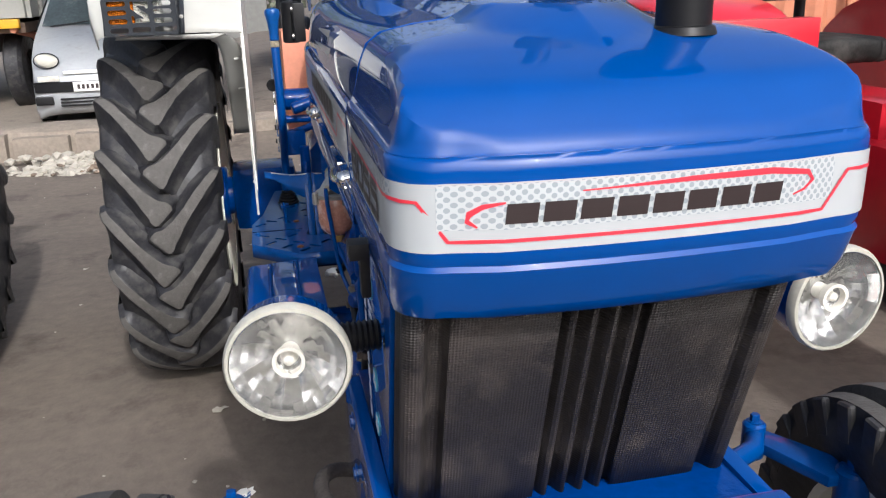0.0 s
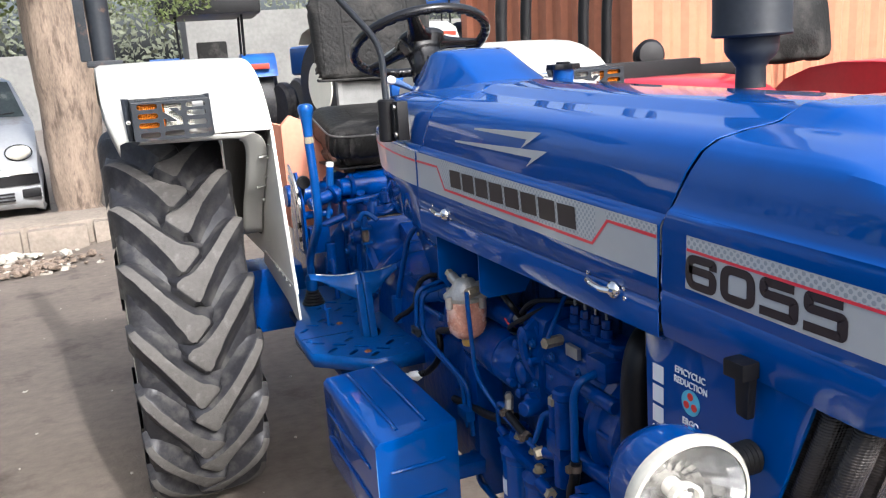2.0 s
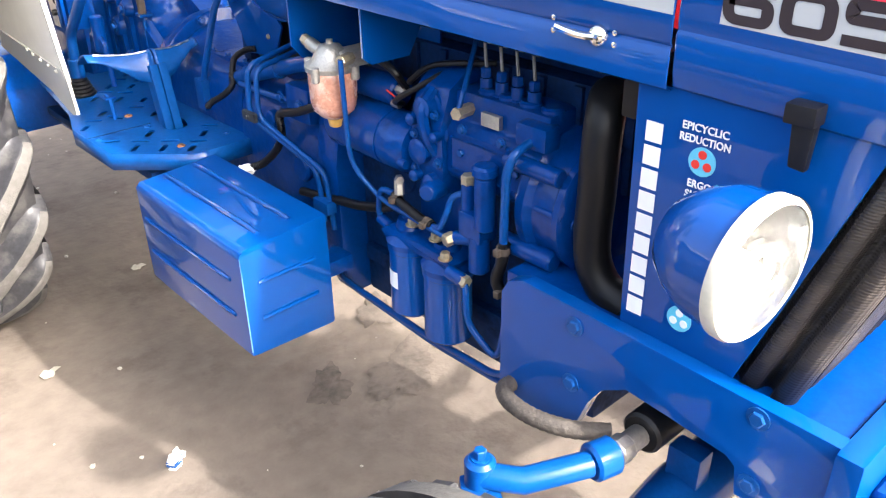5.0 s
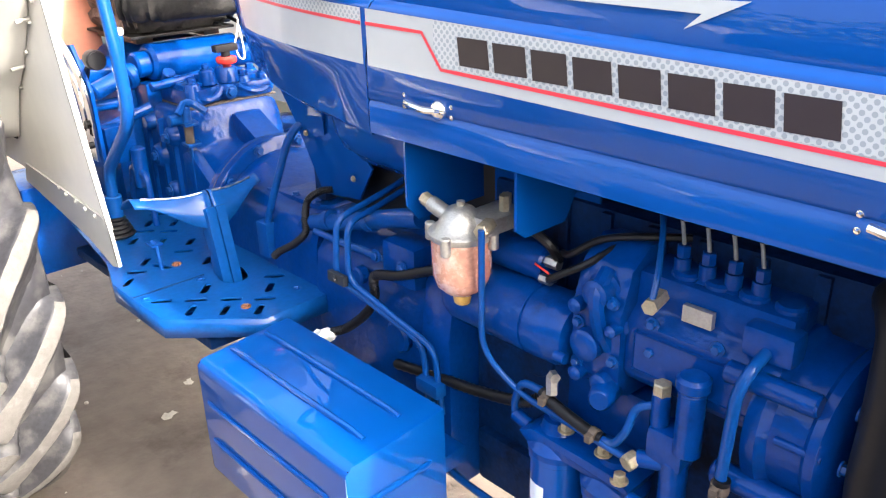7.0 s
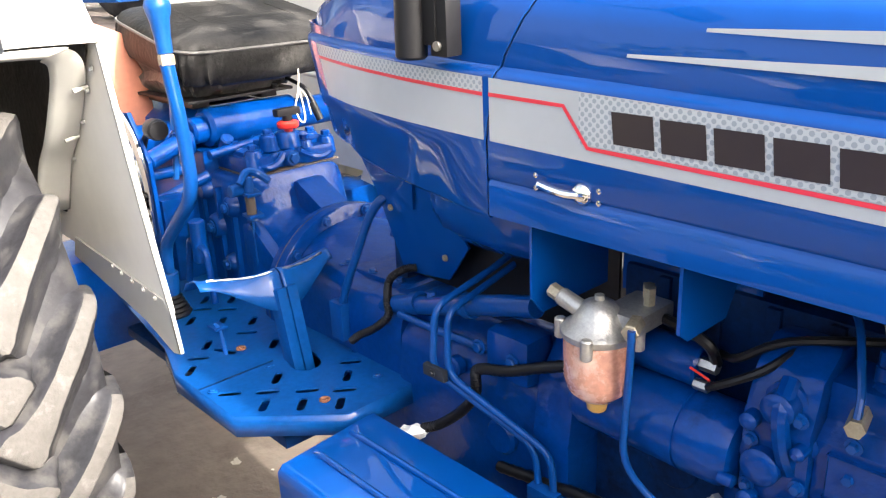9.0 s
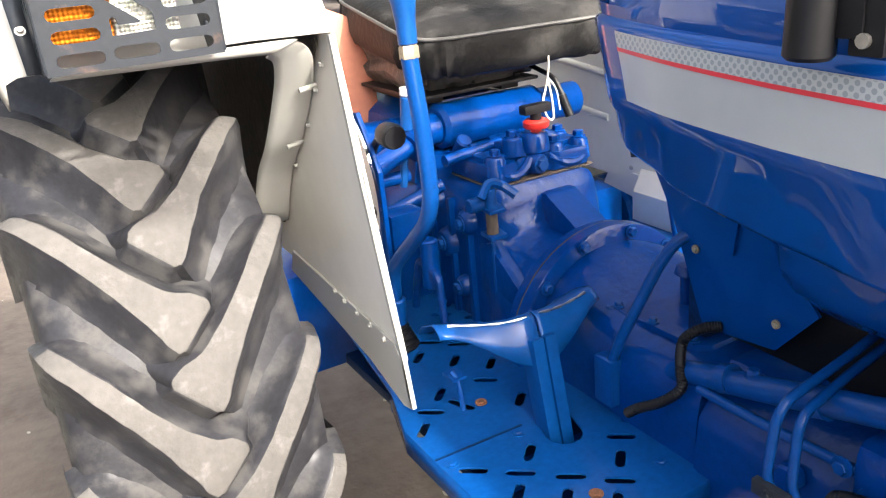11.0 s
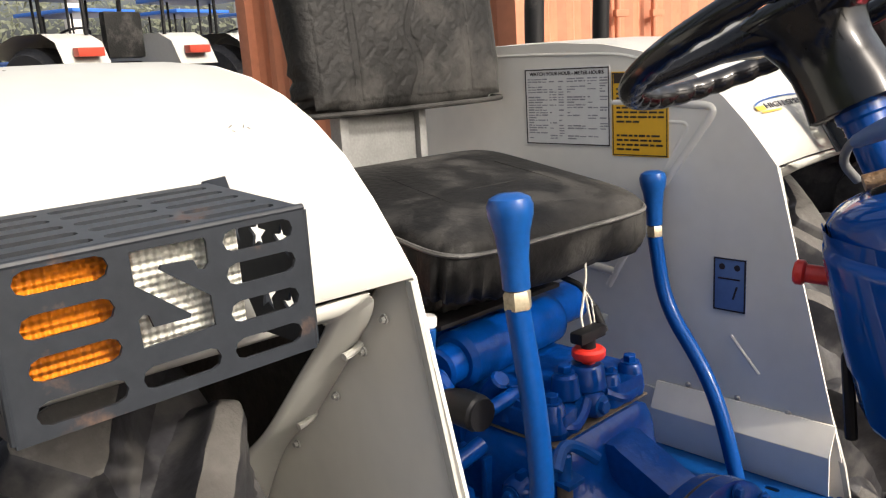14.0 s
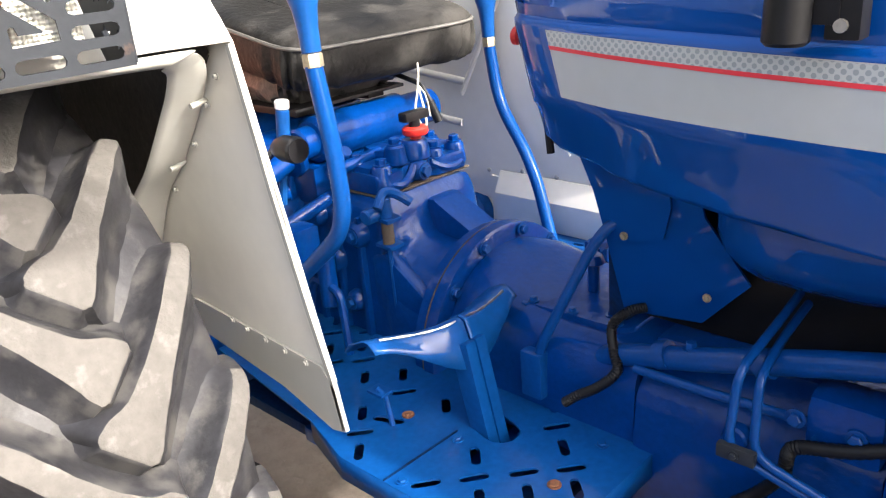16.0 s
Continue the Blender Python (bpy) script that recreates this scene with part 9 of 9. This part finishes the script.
# ---- red tractor on the far side ----
red = thing("red_tractor", "dusty red tractor standing alongside with black canopy posts", "tractor", at=(2.10, -0.38, 0))
rear_wheel(red, -0.74, 2.95, 0.70, 3, -1, "dark dusty rim")
rear_wheel(red, 0.74, 2.95, 0.70, 6, 1, "dark dusty rim")
for s in (-1, 1):
    bm = B()
    rows = []
    for y, z in TOP:
        rows.append([Vector((s * 0.47, y, z - 0.20)), Vector((s * 0.48, y, z - 0.195)), Vector((s * 0.95, y, z - 0.195)), Vector((s * 1.0, y + 0.01, z - 0.24))])
    grid(bm, rows)
    fen = part("fender", bm, REDPAINT, red, "red sheet-metal fender", sharp=50)
    sheet_of(fen, 0.004)
    bm = B()
    prism(bm, [(y, z - 0.20) for y, z in TOP] + [(3.6, 0.9), (2.3, 0.8)], "x", s * 0.478, s * 0.472)
    part("inner_panel", bm, REDPAINT, fen)
    bm = B()
    box(bm, (min(s * 0.5, s * 0.98), 2.27, 1.27), (max(s * 0.5, s * 0.98), 2.36, 1.48), 0.006)
    apron = part("lamp_box", bm, REDPAINT, fen, "red folded lamp box")
    bm = B()
    box(bm, (min(s * 0.78, s * 0.90), 2.258, 1.315), (max(s * 0.78, s * 0.90), 2.272, 1.385), 0.008)
    part("indicator_lens", bm, AMBER, apron, "amber indicator lens")
    bm = B()
    box(bm, (min(s * 0.50, s * 0.72), 2.275, 1.12), (max(s * 0.50, s * 0.72), 2.36, 1.268), 0.004)
    part("lower_recess", bm, BLACKP, apron, "dark recess")
bm = B()
box(bm, (-0.24, 0.3, 0.55), (0.24, 2.4, 1.0), 0.04)
box(bm, (-0.17, 2.3, 0.55), (0.17, 3.3, 1.15), 0.04)
rod(bm, (-0.7, 2.95, 0.70), (0.7, 2.95, 0.70), 0.08, n=20)
part("gearbox", bm, REDPAINT, red, "dirty red castings")
bm = B()
rows = []
for y, w, t in ((-0.6, 0.25, 1.30), (0.2, 0.27, 1.40), (1.2, 0.28, 1.44), (1.75, 0.27, 1.46)):
    rows.append(section(y, [(-w, 1.0), (-w, t - 0.1), (-w + 0.04, t - 0.03), (-w + 0.12, t), (0, t + 0.01)]))
grid(bm, rows, caps=True)
part("hood", bm, REDPAINT, red, sharp=45)
for x, y in ((-1.17, 3.67), (-0.92, 3.87), (-0.57, 3.85), (-0.29, 4.04), (0.55, 3.9)):
    bm = B()
    tube(bm, spline([(x, y, 1.35), (x, y, 1.7), (x + 0.01, y - 0.01, 2.0), (x + 0.06, y - 0.05, 2.35), (x + 0.05, y - 0.05, 2.8)]), 0.030, 12)
    part("canopy_post", bm, BLACKP, red, "black steel canopy post")
bm = B()
box(bm, (-1.20, 3.72, 1.50), (0.6, 3.78, 1.57), 0.01)
box(bm, (-0.95, 3.20, 1.50), (-0.30, 3.30, 1.62), 0.01)
part("canopy_rail", bm, BLACKP, red, "black steel rail")
bm = B()
lathe(bm, [(0, 0.03), (0.02, 0.065), (0.09, 0.075), (0.11, 0.06), (0.115, 0.01)], (-0.55, 3.33, 1.64), (-0.3, -1, 0.1), 24)
part("work_lamp", bm, BLACKP, red, "glossy black work lamp")
bm = B()
cushion(bm, (-0.24, 2.75, 1.25), (0.24, 3.2, 1.36), 0.12, 0.04)
part("seat", bm, SEAT, red, "black seat")
bm = B()
cushion(bm, (-0.235, -0.165, 0), (0.235, 0.165, 0.11), 0.25, 0.04)
rest = part("seat_back", bm, SEAT, red, "rounded black vinyl seat back", sharp=60)
rest.matrix_basis = pose(0.09, 3.09, 1.725, 80, 0, -6)
bm = B()
C2 = Vector((-0.02, 2.1, 1.58))
tube(bm, [C2 + Vector((0.2 * math.cos(2 * math.pi * k / 40), 0.17 * math.sin(2 * math.pi * k / 40), -0.09 * math.sin(2 * math.pi * k / 40))) for k in range(41)], 0.016, 10)
rod(bm, (-0.02, 1.75, 1.3), C2, 0.03)
tube(bm, [C2 + Vector((-0.19, 0, 0)), C2 + Vector((0.19, 0, 0))], 0.012, 8)
part("steering_wheel", bm, BLACKP, red, "black steering wheel")

# ---- primer plate behind the seat ----
bm = B()
prism(bm, [(-0.31, 1.02), (-0.12, 1.02), (-0.12, 1.40), (-0.16, 1.45), (-0.27, 1.50), (-0.31, 1.46)], "y", 2.93, 2.96, 0.006)
prism(bm, [(-0.31, 1.02), (-0.29, 1.02), (-0.29, 1.46), (-0.31, 1.46)], "y", 2.96, 3.30, 0.004)
part("lift_plate", bm, OXIDE, tractor, "orange primed steel plate")
bm = B()
tube(bm, [(-0.955, 3.02, 1.74), (-0.955, 3.02, 2.9)], 0.042, 16)
box(bm, (-1.02, 2.95, 1.742), (-0.89, 3.09, 1.765), 0.006)
part("canopy_post", bm, GREYST, tractor, "dark steel canopy post on the fender")
bm = B()
box(bm, (-1.04, 2.99, 1.765), (-1.0, 3.05, 2.9), 0.008)
part("canopy_brace", bm, GREYST, tractor, "dark steel brace")

# ---- shipping container ----
cont = thing("shipping_container", "faded orange-brown corrugated shipping container", "container", at=(3.2, 5.3, 0))
bm = B()
def corrugated(bm, a, b, z0, z1, normal, pitch=0.28, depth=0.036):
    a, b, nn = Vector(a), Vector(b), Vector(normal)
    L = (b - a).length
    d = (b - a).normalized()
    pts, s = [], 0.0
    while s < L:
        for f, o in ((0.0, 0), (0.28, 0), (0.5, 1), (0.78, 1)):
            if s + f * pitch <= L:
                pts.append(a + d * (s + f * pitch) - nn * depth * o)
        s += pitch
    pts.append(b)
    grid(bm, [[p + Vector((0, 0, z0)) for p in pts], [p + Vector((0, 0, z1)) for p in pts]])
corrugated(bm, (0.0, 3.2, 0), (0.0, 0.0, 0), 0.25, 2.75, (-1, 0, 0))
part("side_sheet", bm, CONT, cont, sharp=20)
bm = B()
corrugated(bm, (0, 0, 0), (7.5, 0, 0), 0.25, 2.75, (0, -1, 0))
part("side_sheet", bm, CONT, cont, sharp=20)
for p in ((0, 0), (7.5, 0), (0, 3.2), (7.5, 3.2)):
    bm = B()
    box(bm, (p[0] - 0.08, p[1] - 0.08, 0.1), (p[0] + 0.08, p[1] + 0.08, 2.85), 0.01)
    part("corner_post", bm, CONT, cont)
bm = B()
box(bm, (0, 0, 2.75), (7.5, 3.2, 2.85), 0.01)
part("roof", bm, CONT, cont)
bm = B()
for lo, hi in (((0, -0.05, 0.1), (7.5, 0.06, 0.27)), ((-0.05, 0, 0.1), (0.06, 3.2, 0.27))):
    box(bm, lo, hi, 0.01)
part("bottom_rail", bm, CONT, cont)
bm = B()
for x in (1.1, 1.6):
    tube(bm, [(x, -0.06, 0.3), (x, -0.06, 2.7)], 0.022, 10)
    box(bm, (x - 0.05, -0.085, 1.95), (x + 0.12, -0.05, 2.0), 0.006)
part("lock_rod", bm, CONT, cont)

# ---- parked tractors in the yard behind ----
def yard_tractor(at, turn, hood, mud=None, deep=0.08):
    t = thing("yard_tractor", "parked blue and white tractor with a blue canopy", "tractor", "tractors in the yard", at=at)
    t.rotation_euler = (0, 0, radians(turn))
    for s in (-1, 1):
        bm = B()
        rod(bm, (s * 0.62, 0, 0.70), (s * 0.98, 0, 0.70), 0.70, edge=0.07, n=36)
        w = part("rear_wheel", bm, RUBBER, t, "dusty black tyre")
        bm = B()
        rod(bm, (s * 0.97, 0, 0.70), (s * 0.995, 0, 0.70), 0.36, edge=0.02, n=28)
        part("rim", bm, RIM, w, "cream rim")
        bm = B()
        grid(bm, [[Vector((s * x, y, z)) for x in (0.45, 0.98)] for y, z in ((-0.75, 1.15), (-0.62, 1.42), (-0.4, 1.52), (0.1, 1.53), (0.45, 1.45), (0.6, 1.30))])
        prism(bm, [(-0.75, 1.15), (-0.62, 1.42), (-0.4, 1.52), (0.1, 1.53), (0.45, 1.45), (0.6, 1.30), (0.4, 0.9), (-0.5, 0.9)], "x", s * 0.45, s * 0.445)
        fen = part("fender", bm, mud or CREAM, t, "blue fender" if mud else "cream fender", sharp=40)
        bm = B()
        box(bm, (min(s * 0.55, s * 0.85), -0.80, 1.27), (max(s * 0.55, s * 0.85), -0.70, 1.36), 0.01)
        part("tail_lamp", bm, TAIL, fen, "red and amber tail lamp")
        for y in (-0.45, 0.35):
            bm = B()
            tube(bm, [(s * 0.5, y, 1.5), (s * 0.52, y - 0.02, 2.35)], 0.022, 8)
            part("canopy_post", bm, BLACKP, t, "dark canopy post")
        bm = B()
        rod(bm, (s * 0.55, 2.0, 0.38), (s * 0.75, 2.0, 0.38), 0.38, edge=0.05, n=28)
        part("front_wheel", bm, RUBBER, t, "dusty black tyre")
    bm = B()
    box(bm, (-0.80, -0.85, 2.43 - deep), (0.80, 0.85, 2.43), 0.03)
    part("canopy", bm, hood, t)
    bm = B()
    box(bm, (-0.26, 0.7, 0.85), (0.26, 2.5, 1.32), 0.08, seg=3)
    part("hood", bm, BLUEB, t)
    bm = B()
    box(bm, (-0.18, -0.6, 0.5), (0.18, 2.2, 0.95), 0.05)
    part("gearbox", bm, BLUEB, t)
    bm = B()
    box(bm, (-0.24, -0.35, 1.1), (0.24, 0.1, 1.22), 0.04)
    box(bm, (-0.24, -0.42, 1.25), (0.24, -0.32, 1.75), 0.04)
    part("seat", bm, SEAT, t, "black seat")
    bm = B()
    tube(bm, [(0.2 * math.cos(2 * math.pi * k / 30), 0.55 + 0.16 * math.sin(2 * math.pi * k / 30), 1.55 - 0.08 * math.sin(2 * math.pi * k / 30)) for k in range(31)], 0.015, 8)
    rod(bm, (0, 0.75, 1.25), (0, 0.55, 1.55), 0.03)
    part("steering_wheel", bm, BLACKP, t, "black steering wheel")
    return t


yard_tractor((2.95, 11.2, 0.70), 12, BLUEB)
for x, y, turn in ((5.5, 11.9, 10), (8.4, 12.6, 8), (4.4, 15.6, 18), (7.0, 16.2, 14), (9.4, 16.6, 12), (5.9, 19.4, 20), (8.3, 19.7, 16), (10.8, 19.9, 15)):
    bpy.context.view_layer.update()
    copy_thing([o for o in scene.objects if o.name == "yard_tractor"][0], pose(x, y, 0.70, 0, 0, turn))
yard_tractor((0.95, 13.9, 0.42), -6, BLACKP, BLUEB, 0.28)

# ---- distance: tree line and pale buildings ----
def foliage(bm, rnd, at, spread, count, size):
    """A loose clump of small flat leaf sprays."""
    for k in range(count):
        c = at + Vector((rnd.gauss(0, spread), rnd.gauss(0, spread), rnd.gauss(0, spread * 0.8)))
        a = Vector((rnd.gauss(0, 1), rnd.gauss(0, 1), rnd.gauss(0, 1))).normalized()
        b = a.orthogonal().normalized()
        s = size * rnd.uniform(0.6, 1.5)
        bm.faces.new([bm.verts.new(c + a * s * p + b * s * q) for p, q in ((-1, 0), (-0.2, 0.55), (1, 0.1), (0.1, -0.6))])


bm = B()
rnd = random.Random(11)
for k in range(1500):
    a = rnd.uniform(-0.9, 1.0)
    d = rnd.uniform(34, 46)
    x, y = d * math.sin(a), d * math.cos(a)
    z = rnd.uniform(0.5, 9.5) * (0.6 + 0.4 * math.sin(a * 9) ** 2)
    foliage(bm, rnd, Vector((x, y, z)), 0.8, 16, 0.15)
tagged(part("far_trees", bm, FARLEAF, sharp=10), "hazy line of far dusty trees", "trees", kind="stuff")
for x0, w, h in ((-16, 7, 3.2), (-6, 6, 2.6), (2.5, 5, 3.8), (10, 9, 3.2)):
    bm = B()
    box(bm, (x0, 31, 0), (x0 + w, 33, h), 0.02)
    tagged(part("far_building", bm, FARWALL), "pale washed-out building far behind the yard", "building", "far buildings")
for x in (6.9, 11.6, 15.4):
    bm = B()
    box(bm, (x, 22.4, 0.6), (x + 0.30, 22.7, 5.4), 0.02)
    tagged(part("yard_pillar", bm, GREYP), "white painted pillar behind the parked tractors", "pillar", "pillars behind the yard")

# ---- unseen hedge round and behind the yard, added to darken reflections ----
bm = B()
rnd = random.Random(21)
for k in range(1500):
    a = rnd.uniform(2.75, 5.35)
    d = rnd.uniform(13, 17) + 8 * max(0, math.cos(a - 3.14159)) ** 2
    x, y = d * math.sin(a), d * math.cos(a)
    tall = 4.0 if x < -9 else 2.6
    z = rnd.uniform(0.4, tall) * (0.65 + 0.35 * math.sin(a * 11) ** 2)
    foliage(bm, rnd, Vector((x, y, z)), 0.8, 12, 0.22)
tagged(part("yard_hedge", bm, LEAF, sharp=10), "unseen green hedge added to darken reflections", "trees", kind="stuff")
